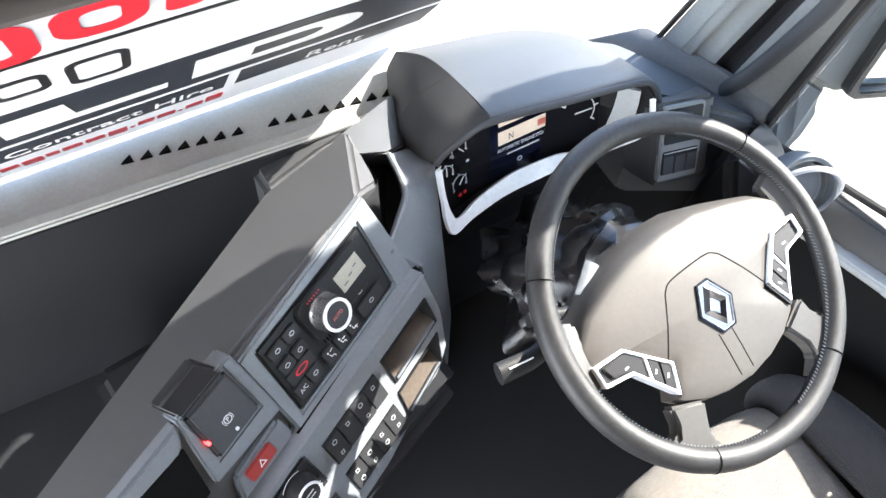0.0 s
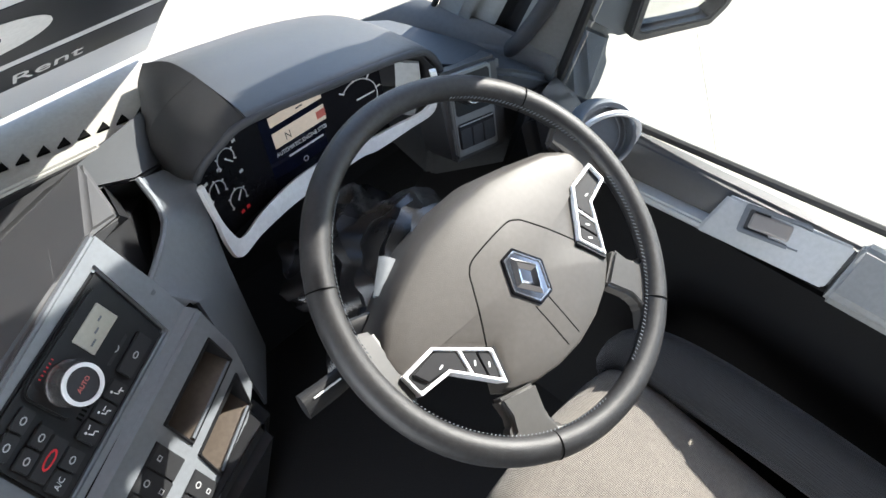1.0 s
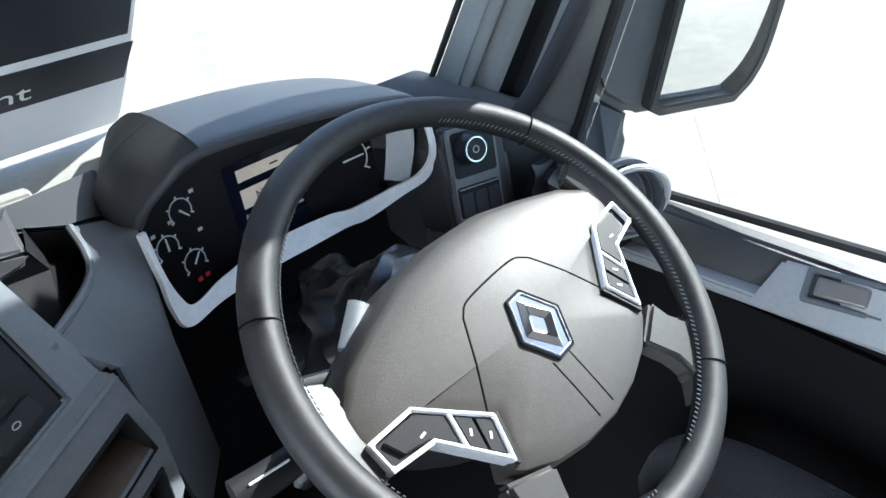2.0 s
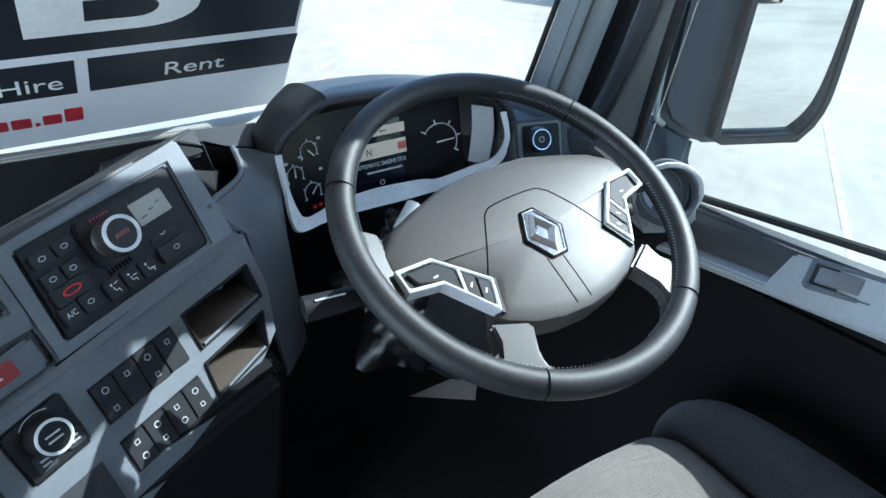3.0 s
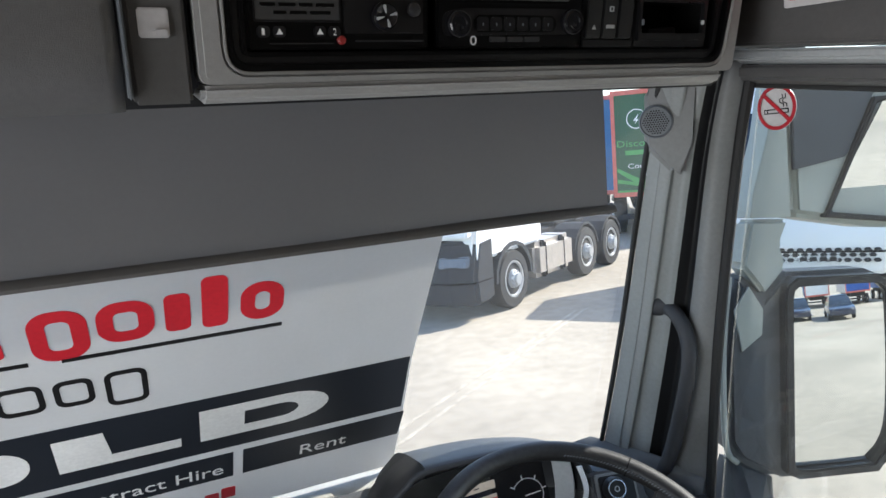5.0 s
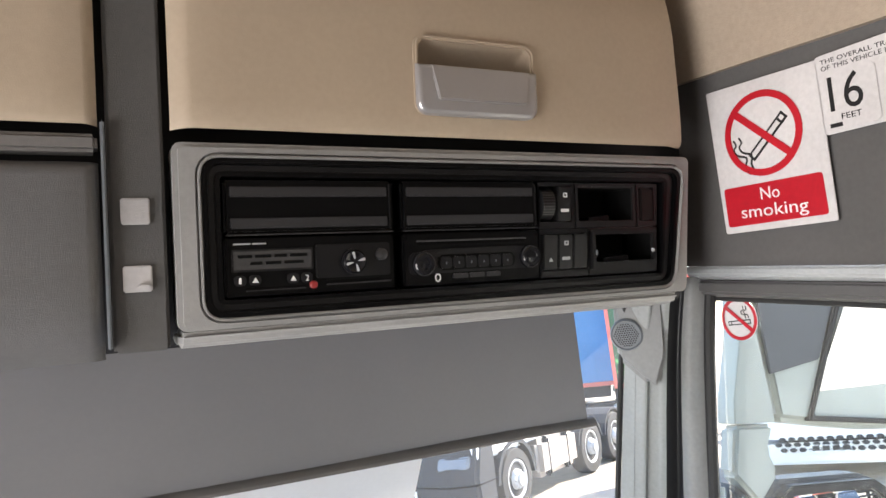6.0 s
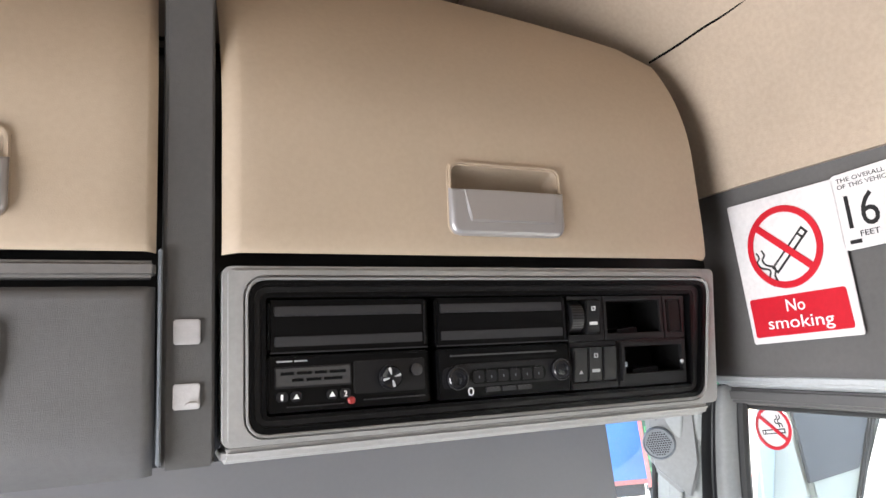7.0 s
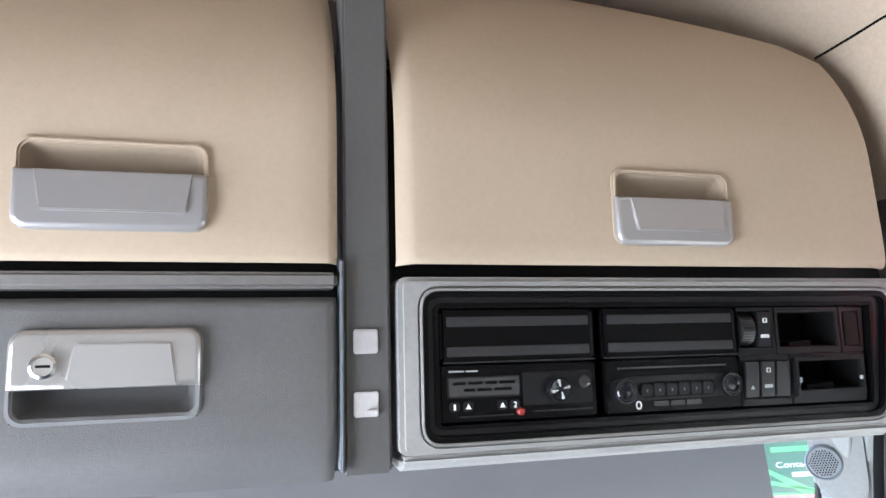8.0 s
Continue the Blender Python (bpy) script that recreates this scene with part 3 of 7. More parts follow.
_w = structure("window_1", sheet([screen_row(z) for z in (0.70, 0.9, 1.1, 1.3, 1.5, 1.62)], 0.006, 2), PANE, "large raked clear windscreen", "windscreen")
_w.visible_shadow = False


BAY = mat("deep black bay plastic", (0.0020, 0.0020, 0.0023), 0.30, bump=0.1, spec=0.16)
BAY_GREY = mat("charcoal bay plastic", (0.0085, 0.0085, 0.0092), 0.30, bump=0.1, spec=0.32)
TRIM_SIDE = mat("charcoal side trim plastic", (0.105, 0.102, 0.100), 0.55, bump=0.35)
PILLAR_FOOT = mat("dusty grey pillar foot", (0.15, 0.158, 0.162), 0.55, bump=0.35, spec=0.3)
PILLAR = mat("grey green pillar trim", (0.255, 0.270, 0.268), 0.5, bump=0.3)


# ---- overhead console ----
def console_y(z):
    return 0.338 - 0.16 * (z - 1.675)


oc = thing("overhead_console", (0.3, 0.45, 1.52), "warm grey overhead locker console with beige doors and a radio bay", "overhead console")
OCF = frame_of((0, console_y(1.675), 1.675), (1, 0, 0), (0, -0.158, 0.987))     # u = x, v = height on the face, n out


def ocv(z):
    return (z - 1.675) / 0.987


# carcass behind the fronts, its lower part black to shade the door gaps
part("carcass", hull([(x, y, z) for x in (-0.98, 0.86) for y, z in ((0.445, 1.53), (0.455, 1.52), (0.56, 1.56), (0.60, 2.03), (0.46, 2.03), (0.40, 1.95), (0.40, 1.7))], 0.01), BLACK, oc, "locker carcass blackened for shade in the gaps")
part("carcass_top", hull([(x, y, z) for x in (-0.98, 0.86) for y, z in ((0.60, 2.03), (0.60, 2.2), (0.54, 2.2), (0.44, 2.07), (0.44, 2.03))], 0.01), COLUMN, oc, "dark grey top of the locker carcass")


def rounded(corners, r, k=6):
    """An outline through four or more corners given anticlockwise, each rounded off."""
    out, n = [], len(corners)
    for i in range(n):
        p0, p1, p2 = Vector(corners[i - 1]), Vector(corners[i]), Vector(corners[(i + 1) % n])
        ra = min(r, 0.45 * (p0 - p1).length, 0.45 * (p2 - p1).length)
        a, b = p1 + (p0 - p1).normalized() * ra, p1 + (p2 - p1).normalized() * ra
        for j in range(k):
            t = j / (k - 1)
            out.append(tuple(a * (1 - t) ** 2 + p1 * 2 * t * (1 - t) + b * t * t))
    return out


# right unit: lower surround with rolled bottom edge, stepped black bezel round the bay
S0 = rounded([(0.134, -0.145), (0.784, -0.145), (0.797, 0.0375), (0.134, 0.0375)], 0.010)
S1 = rounded([(0.1585, -0.1340), (0.757, -0.1350), (0.779, 0.0215), (0.1585, 0.0225)], 0.020)
S2 = rounded([(0.1645, -0.1275), (0.750, -0.1285), (0.770, 0.0150), (0.1645, 0.0165)], 0.016)
S3 = rounded([(0.1715, -0.1210), (0.743, -0.1220), (0.757, 0.0080), (0.1715, 0.0095)], 0.010)
S4 = rounded([(0.1770, -0.1170), (0.740, -0.1180), (0.748, 0.0030), (0.1770, 0.0045)], 0.004)
part("surround", ring(S0, S1, OCF, -0.05, 0.004, 0.0065), CONSOLE_PALE, oc, "pale grey moulded surround")
part("surround_roll", hull([at(OCF, u, v, n) for u in (0.134, 0.768) for v, n in ((-0.1455, 0.0030), (-0.1535, 0.0005), (-0.1600, -0.008), (-0.1630, -0.025), (-0.1590, -0.09), (-0.1455, -0.05))], 0.005, 4), CONSOLE_PALE, oc)
part("bay_bead", ring(rounded([(0.1560, -0.1365), (0.7595, -0.1375), (0.782, 0.0245), (0.1560, 0.0255)], 0.022), S1, OCF, 0.0, 0.0075, 0.0015), CONSOLE_PALE, oc)
part("bay_bezel", ring(S1, S2, OCF, -0.02, 0.0050, 0.0015), BAY, oc)
part("bay_bezel", ring(S2, S3, OCF, -0.03, -0.0010, 0.0010), BAY_GREY, oc)
part("bay_bezel", ring(S3, S4, OCF, -0.04, 0.0010, 0.0012), BAY, oc)
part("bay_back", prism(rect(0.17, 0.775, -0.128, 0.016), OCF, -0.075, -0.064), GAP_SHADE, oc)
# lighter grey gives edges and lips of the black bay painted highlights
# two blank covers above, tachograph and radio below
SLOT_RIB = mat("slot rib", (0.026, 0.026, 0.028), 0.30, bump=0.05)
SU, SV = 0.180, 0.002
tv = SV - 0.117
for u0 in (SU, 0.3695):
    cov = part("slot_cover", prism(rect(u0, u0 + 0.180, SV - 0.055, SV), OCF, -0.03, -0.004, 0.003), BAY, oc, "black blank slot cover")
    for v0 in (-0.0175, -0.0490):
        part("cover_rib", prism(rect(u0 + 0.006, u0 + 0.172, SV + v0, SV + v0 + 0.0105), OCF, -0.0042, -0.0018, 0.0008), SLOT_RIB, cov)
    part("cover_edge", prism(rect(u0 + 0.001, u0 + 0.179, SV - 0.0560, SV - 0.0545), OCF, -0.006, -0.0025, 0.0004), SLOT_RIB, cov)
    part("cover_edge", prism(rect(u0 + 0.1745, u0 + 0.1765, SV - 0.052, SV - 0.003), OCF, -0.005, -0.0028, 0.0004), BAY_GREY, cov)
tacho = thing("tachograph", at(OCF, SU, tv), "black digital tachograph in the overhead bay", "tachograph")
part("body", prism(rect(SU - 0.001, SU + 0.180, tv, tv + 0.0585), OCF, -0.03, -0.006, 0.002), BAY, tacho)
part("display_bezel", prism(rrect(SU + 0.0055, SU + 0.089, tv + 0.0245, tv + 0.0475, 0.002, 3), OCF, -0.006, -0.0048, 0.0006), BAY_GREY, tacho)
part("display", prism(rect(SU + 0.0075, SU + 0.087, tv + 0.0268, tv + 0.0458), OCF, -0.0052, -0.0042, 0.0005), mat("smoked tachograph display", (0.050, 0.050, 0.050), 0.14, bump=0), tacho)
for k, (u0, w) in enumerate(((0.012, 0.014), (0.029, 0.016), (0.048, 0.013), (0.064, 0.018), (0.024, 0.012), (0.039, 0.016), (0.058, 0.020))):
    v0 = tv + (0.0385 if k < 4 else 0.0315)
    part("display_mark", prism(rect(SU + u0, SU + u0 + w, v0, v0 + 0.0032), OCF, -0.0042, -0.0039), BAY, tacho)
for u0, w in ((0.0085, 0.0165), (0.0270, 0.0135)):
    part("maker_mark", prism(rect(SU + u0, SU + u0 + w, tv + 0.0519, tv + 0.0535), OCF, -0.006, -0.0055), ICON, tacho)
part("drawer", prism(rrect(SU + 0.0905, SU + 0.174, tv + 0.0145, tv + 0.0500, 0.002, 3), OCF, -0.006, -0.0035, 0.0010), BAY_GREY, tacho)
kn = part("knob", lathe([(0.0135, -0.004), (0.0135, 0.003), (0.0110, 0.0065), (0.0095, 0.0060), (0.002, 0.0050)], shifted(OCF, SU + 0.1310, tv + 0.0305), 24), GLOSS, tacho)
part("knob_rim", ring(ngon(SU + 0.1310, tv + 0.0305, 0.0138, 28), ngon(SU + 0.1310, tv + 0.0305, 0.0118, 28), OCF, 0.002, 0.0042, 0.0005), BAY_GREY, kn)
for a in (0, 90, 180, 270):
    part("knob_mark", prism([(0.0030, -0.0004), (0.0100, -0.0016), (0.0108, 0.0), (0.0100, 0.0016), (0.0030, 0.0004)], shifted(OCF, SU + 0.1310, tv + 0.0305, 0, a + 14), 0.0062, 0.0074), ICON, kn)
part("button", lathe([(0.0068, -0.005), (0.0068, -0.0005), (0.0048, 0.0008), (0.001, 0.0008)], shifted(OCF, SU + 0.1632, tv + 0.0372), 16), SLOT_RIB, tacho)
for k, u0 in enumerate((0.0135, 0.0282, 0.0665, 0.0808)):
    b = part("button", prism(rrect(SU + u0 - 0.0062, SU + u0 + 0.0062, tv + 0.0110, tv + 0.0215, 0.003, 3), OCF, -0.006, -0.0028, 0.001), GLOSS, tacho)
    if k in (1, 2):
        part("button_mark", prism(ngon(SU + u0, tv + 0.0155, 0.0036, 3, turn=math.pi / 2), OCF, -0.0028, -0.0023), WHITE, b)
    else:
        lettering("lettering", "1" if k == 0 else "2", OCF, SU + u0 - 0.0016, tv + 0.0130, 0.0062, 0.0026 if k == 0 else 0.0036, WHITE, b, -0.0028, 0.0004)
part("card_slot", prism(rect(SU + 0.019, SU + 0.080, tv + 0.0062, tv + 0.0090), OCF, -0.0065, -0.0052), GAP_SHADE, tacho)
part("lip_highlight", prism(rect(SU + 0.019, SU + 0.080, tv + 0.0050, tv + 0.0062), OCF, -0.0065, -0.0040, 0.0003), SLOT_RIB, tacho)
part("paper_slot", prism(rect(SU + 0.1020, SU + 0.1620, tv + 0.0085, tv + 0.0120), OCF, -0.006, -0.0048), GAP_SHADE, tacho)
part("lip_highlight", prism(rect(SU + 0.1020, SU + 0.1740, tv + 0.0070, tv + 0.0085), OCF, -0.0065, -0.0036, 0.0003), SLOT_RIB, tacho)
part("seal", lathe([(0.0042, -0.006), (0.0042, -0.002), (0.0028, -0.0005)], shifted(OCF, SU + 0.0876, tv + 0.0085), 14), RED_BUTTON, tacho, "red lead seal")
ru = 0.3705
radio = thing("radio", at(OCF, ru, tv), "black truck radio with disc slot and round knobs", "radio")
part("body", prism(rect(ru, ru + 0.180, tv, tv + 0.0585), OCF, -0.03, -0.006, 0.002), BAY, radio)
part("fascia", prism(rounded([(ru + 0.005, tv + 0.012), (ru + 0.176, tv + 0.014), (ru + 0.174, tv + 0.038), (ru + 0.150, tv + 0.041), (ru + 0.030, tv + 0.040), (ru + 0.005, tv + 0.036)], 0.008, 4), OCF, -0.006, -0.0045, 0.0008), BAY_GREY, radio)
part("disc_slot", prism(rect(ru + 0.0180, ru + 0.1580, tv + 0.0455, tv + 0.0488), OCF, -0.0064, -0.0055), GAP_SHADE, radio)
# paler strip paints the highlight along the disc slot
part("lip_highlight", prism(rrect(ru + 0.0160, ru + 0.1600, tv + 0.0488, tv + 0.0506, 0.0008, 3), OCF, -0.006, -0.0025, 0.0005), mat("slot lip highlight", (0.07, 0.07, 0.072), 0.3, bump=0), radio)
part("display", prism(rrect(ru + 0.0400, ru + 0.1440, tv + 0.0160, tv + 0.0335, 0.008, 5), OCF, -0.0048, -0.0036, 0.0006), BAY, radio)
for i in range(6):
    b = part("preset_button", prism(rrect(ru + 0.0440 + 0.0162 * i, ru + 0.0585 + 0.0162 * i, tv + 0.0175, tv + 0.0315, 0.003, 3), OCF, -0.0038, -0.0022, 0.0006), BAY_GREY, radio)
    part("button_mark", prism(rect(ru + 0.0507 + 0.0162 * i, ru + 0.0521 + 0.0162 * i, tv + 0.0225, tv + 0.0255), OCF, -0.0022, -0.0019), GREY, b)
for u0, v0 in ((0.0225, 0.0240), (0.1635, 0.0270)):
    k2 = part("knob", lathe([(0.0135, -0.006), (0.0130, 0.001), (0.0105, 0.0035), (0.0075, 0.0035), (0.0068, 0.0015), (0.001, 0.0020)], shifted(OCF, ru + u0, tv + v0), 24), GLOSS, radio)
    part("knob_ring", ring(ngon(ru + u0, tv + v0, 0.0134, 24), ngon(ru + u0, tv + v0, 0.0118, 24), OCF, 0.0005, 0.0022, 0.0004), SLOT_RIB, k2)
for i in range(3):
    part("lower_button", prism(rrect(ru + 0.0600 + 0.0215 * i, ru + 0.0800 + 0.0215 * i, tv + 0.0060, tv + 0.0115, 0.0015, 3), OCF, -0.006, -0.0035, 0.0006), SLOT_RIB, radio)
part("wireless_mark", ring(ngon(ru + 0.0415, tv + 0.0078, 0.0038, 14, 0.0050), ngon(ru + 0.0415, tv + 0.0078, 0.0022, 14, 0.0034), OCF, -0.006, -0.0054), WHITE, radio)
for u0, v0 in ((0.004, 0.005), (0.004, 0.053), (0.1765, 0.005), (0.1765, 0.053)):
    part("screw_hole", lathe([(0.0016, -0.0062), (0.0016, -0.0056), (0.0004, -0.0056)], shifted(OCF, ru + u0, tv + v0), 8), GAP_SHADE, radio)
# switch bay: plates with open pockets, rocker switches and a thumb wheel
sb = thing("switch_bay", at(OCF, 0.56, tv), "black overhead switch bay with rocker switches and empty pockets", "switch panel")
for poly, hole in (([(0.552, -0.0555), (0.606, -0.0555), (0.606, 0.002), (0.552, 0.002)], rect(0.5535, 0.6005, -0.0470, -0.0025)),
                   ([(0.552, -0.1150), (0.6245, -0.1155), (0.6245, -0.0560), (0.552, -0.0560)], rect(0.5545, 0.6215, -0.1070, -0.0620)),
                   ([(0.6065, -0.0555), (0.7055, -0.0555), (0.7055, 0.0015), (0.6065, 0.002)], rect(0.6130, 0.6990, -0.0470, -0.0045)),
                   ([(0.7060, -0.0555), (0.7420, -0.0555), (0.7450, 0.001), (0.7060, 0.0015)], rect(0.7120, 0.7350, -0.0480, -0.0040)),
                   ([(0.6250, -0.1155), (0.7385, -0.1160), (0.7420, -0.0560), (0.6250, -0.0560)], rect(0.6340, 0.7290, -0.1000, -0.0640))):
    part("plate", ring(poly, hole, OCF, -0.055, -0.006, 0.0012), BAY_GREY, sb)
part("thumb_wheel", lathe([(0.020, -0.0095), (0.0225, -0.0085), (0.0225, 0.0085), (0.020, 0.0095)], (at(OCF, 0.5640, -0.0245, -0.0215), OCF[2], OCF[3], OCF[1]), 28), BAY_GREY, sb)
for i in range(-4, 5):
    a = radians(i * 9)
    part("thumb_rib", hull([at(OCF, uu, -0.0245 + 0.0236 * math.sin(a + da), -0.0215 + 0.0236 * math.cos(a + da)) for uu in (0.5555, 0.5725) for da in (-0.03, 0.03)] + [at(OCF, uu, -0.0245 + 0.0220 * math.sin(a), -0.0215 + 0.0220 * math.cos(a)) for uu in (0.5555, 0.5725)]), SLOT_RIB, sb)
for k, (u0, v0, w) in enumerate(((0.5780, -0.0465, 0.0215), (0.5550, -0.1060, 0.0210), (0.5775, -0.1060, 0.0210), (0.6000, -0.1060, 0.0210))):
    r = part("rocker_switch", hull([at(OCF, uu, v0 + vv, nn) for uu in (u0, u0 + w) for vv, nn in ((0.0, -0.030), (0.0435, -0.030), (0.0005, -0.0045), (0.0215, -0.0030), (0.0430, -0.0005))], 0.0012), BAY_GREY, sb)
    if k in (0, 2):
        part("switch_mark", ring(ngon(u0 + w / 2, v0 + 0.0325, 0.0040, 4, turn=0.78), ngon(u0 + w / 2, v0 + 0.0325, 0.0024, 4, turn=0.78), OCF, -0.0016, -0.0004), ICON if k else MARK, r)
        part("switch_mark", prism(rect(u0 + 0.0050, u0 + w - 0.0045, v0 + 0.0115, v0 + 0.0155), OCF, -0.0040, -0.0026), ICON if k else MARK, r)
    elif k == 1:
        part("switch_mark", prism(ngon(u0 + w / 2, v0 + 0.0120, 0.0034, 3, turn=math.pi / 2), OCF, -0.0040, -0.0028), ICON, r)
part("pocket_rim", ring(rrect(0.6280, 0.7350, -0.1080, -0.0590, 0.002, 3), rrect(0.6345, 0.7285, -0.0995, -0.0645, 0.001, 3), OCF, -0.008, -0.0015, 0.0010), BAY_GREY, sb)
part("pocket_clip", prism(rect(0.7270, 0.7295, -0.0895, -0.0845), OCF, -0.004, 0.0006, 0.0006), ICON, sb)
part("pocket_clip", prism(rect(0.6330, 0.6360, -0.0905, -0.0840), OCF, -0.004, 0.0004, 0.0005), GREY, sb)
for u0, u1, v0, v1 in ((0.6130, 0.6990, -0.0470, -0.0045), (0.6340, 0.7290, -0.1000, -0.0640)):
    part("pocket", ring(rect(u0 - 0.0008, u1 + 0.0008, v0 - 0.0008, v1 + 0.0008), rect(u0 + 0.0006, u1 - 0.0006, v0 + 0.0006, v1 - 0.0006), OCF, -0.062, -0.0075), GAP_SHADE, sb)
    part("pocket_block", prism([(u0 + 0.022, v0), (u1 - 0.030, v0), (u1 - 0.030, v0 + 0.008), (u0 + 0.022, v0 + 0.005)], OCF, -0.050, -0.016, 0.001), BAY, sb)
part("dark_switch", prism(rect(0.7128, 0.7342, -0.0472, -0.0048), OCF, -0.030, -0.0045, 0.002), mat("dark brown switch", (0.009, 0.006, 0.006), 0.5, spec=0.2), sb)


def locker_front(x0, x1, z0, corner, hole):
    """A bulging locker door with an opening for its pull and turned-back upright edges; a top that falls away on the right where corner is set."""
    hx0, hx1, hz0, hz1 = hole
    left, right = (0.020, 0.004) if corner else (0.004, 0.011)
    xs = [x0 + (x1 - x0) * i / 14 for i in range(15)] + [x0 + left * q for q in (0.25, 0.55, 0.8, 1.0)] + [x1 - right * q for q in (0.35, 0.7, 1.0)]
    xs = sorted([x for x in set(xs) if min(abs(x - h) for h in (hx0, hx1)) > 0.012] + [hx0, hx1])
    top = 2.165
    zs = [z0 + (top - z0) * j / 18 for j in range(19)] + [z0 + 0.003, z0 + 0.007]
    zs = sorted([z for z in zs if min(abs(z - h) for h in (hz0, hz1)) > 0.008] + [hz0, hz1])
    rows = []
    for z in zs:
        row = []
        for x in xs:
            zt = top
            if corner:
                zt = min(top, 2.165 - 0.31 * max(0.0, x - 0.42)) - 0.03 * max(0.0, (x - 0.70) / (x1 - 0.70)) ** 3
            zz = z if z < 1.88 else 1.88 + (z - 1.88) * (zt - 1.88) / (top - 1.88)
            xx = x - (0.022 * max(0.0, (zz - 1.76) / 0.28) * max(0.0, (x - 0.5) / (x1 - 0.5)) if corner else 0)
            back = 0.011 * max(0.0, 1 - (x - x0) / left) ** 1.6 + 0.008 * max(0.0, 1 - (x1 - x) / right) ** 1.6 + 0.004 * max(0.0, 1 - (z - z0) / 0.007) ** 1.6
            row.append((xx, console_y(zz) - 0.004 + back + 1.9 * max(0.0, zz - 1.86) ** 2, zz))
        rows.append(row)
    own = sheet(rows)
    gone = [f for f in own.faces if hx0 < f.calc_center_median().x < hx1 and hz0 < f.calc_center_median().z < hz1]
    bmesh.ops.delete(own, geom=gone, context="FACES")
    bmesh.ops.solidify(own, geom=own.faces[:], thickness=0.022)
    bmesh.ops.recalc_face_normals(own, faces=own.faces)
    return soften(own, 0.003, 2, 50)


def recess_handle(parent, x0, x1, z0, z1, zc, frame_mat, plate_mat, scoop_mat, flap_low=True):
    """A recessed pull: rounded frame, deep hollow scoop and a satin flap with a raised grip."""
    base = (z0 + z1) / 2
    s = 1 if flap_low else -1           # the flap covers the lower part, or the upper one
    f = (Vector((0, console_y(base) - 0.005, base)), Vector((1, 0, 0)), OCF[2] * s, OCF[3])
    lo, hi, mid = ((z0 - base), (z1 - base), (zc - base)) if flap_low else (-(z1 - base), -(z0 - base), -(zc - base))

    def out(bm):
        if s < 0:
            bmesh.ops.recalc_face_normals(bm, faces=bm.faces)
        return bm
    h = part("handle", out(ring(rrect(x0, x1, lo, hi, 0.014, 7), rrect(x0 + 0.006, x1 - 0.006, lo + 0.006, hi - 0.006, 0.010, 7), f, -0.014, 0.0035, 0.0022)), frame_mat, parent)
    a, b = mid - 0.016, hi - 0.005
    rows = []
    for v, n in ((b, 0.0), (b - 0.003, -0.010), (b - 0.009, -0.020), (b - 0.018, -0.027), (a, -0.030)):
        rows.append([at(f, x0 + 0.004, v, 0.0), at(f, x0 + 0.007, v, n * 0.5), at(f, x0 + 0.013, v, n * 0.9), at(f, x0 + 0.022, v, n), at(f, (x0 + x1) / 2, v, n), at(f, x1 - 0.022, v, n), at(f, x1 - 0.013, v, n * 0.9), at(f, x1 - 0.007, v, n * 0.5), at(f, x1 - 0.004, v, 0.0)])
    part("scoop", out(sheet(rows, -0.002)), scoop_mat, h)
    rr = [(x0 + 0.001, mid)] + [(x0 + 0.001 + 0.014 * (1 - math.cos(radians(t))), lo + 0.014 * (1 - math.sin(radians(t)))) for t in range(0, 91, 15)] + [(x1 - 0.001 - 0.014 * (1 - math.cos(radians(t))), lo + 0.014 * (1 - math.sin(radians(t)))) for t in range(90, -1, -15)] + [(x1 - 0.001, mid)]
    part("flap", out(puffed(rr, f, ((0.0, -0.004), (0.0, 0.0040), (0.0008, 0.0066), (0.0026, 0.0086), (0.0050, 0.0095), (0.0056, 0.0096), (0.0070, 0.0096)))), plate_mat, h, "satin pull flap")
    m = (x1 - x0) * 0.12
    u0, u1 = (x0 + m * 0.8, x1 - m * 0.6) if flap_low else (x0 + m * 2.3, x1 - m * 1.0)
    g0, g1 = lo + (0.016 if flap_low else 0.013), mid - 0.001
    grip = hull([at(f, u, v, n) for u, v, n in ((u0 + 0.010, g0, 0.0075), (u1 - 0.008, g0, 0.0075), (u0 + 0.010, g0 + 0.0008, 0.0135), (u1 - 0.008, g0 + 0.0008, 0.0135), (u0, g1, 0.0065), (u1, g1, 0.0065), (u0 + 0.002, g1, 0.0100), (u1 - 0.002, g1, 0.0100))], 0.0012)
    part("grip", grip, plate_mat, h)
    return h, f


HANDLE_GREY = mat("pearl grey handle", (0.33, 0.32, 0.32), 0.30, metal=0.45, grain=0.01, stain=0.04, bump=0)
HANDLE_SATIN = mat("satin silver handle", (0.45, 0.44, 0.43), 0.28, metal=0.75, grain=0.01, stain=0.05, bump=0)
HANDLE_SMOKE = mat("smoky grey handle frame", (0.20, 0.20, 0.205), 0.40, bump=0.1)
H1, H2 = (0.387, 0.546, 1.747, 1.838), (-0.225, -0.0535, 1.752, 1.840)
door = part("locker_door", locker_front(0.134, 0.785, 1.7255, True, tuple(a + b for a, b in zip(H1, (0.004, -0.004, 0.004, -0.004)))), BEIGE, oc, "beige locker door with rounded corner")
recess_handle(door, *H1, 1.803, BEIGE, HANDLE_GREY, BEIGE)
door = part("locker_door", locker_front(-0.60, 0.0715, 1.7255, False, tuple(a + b for a, b in zip(H2, (0.004, -0.004, 0.004, -0.004)))), BEIGE, oc, "beige locker door")
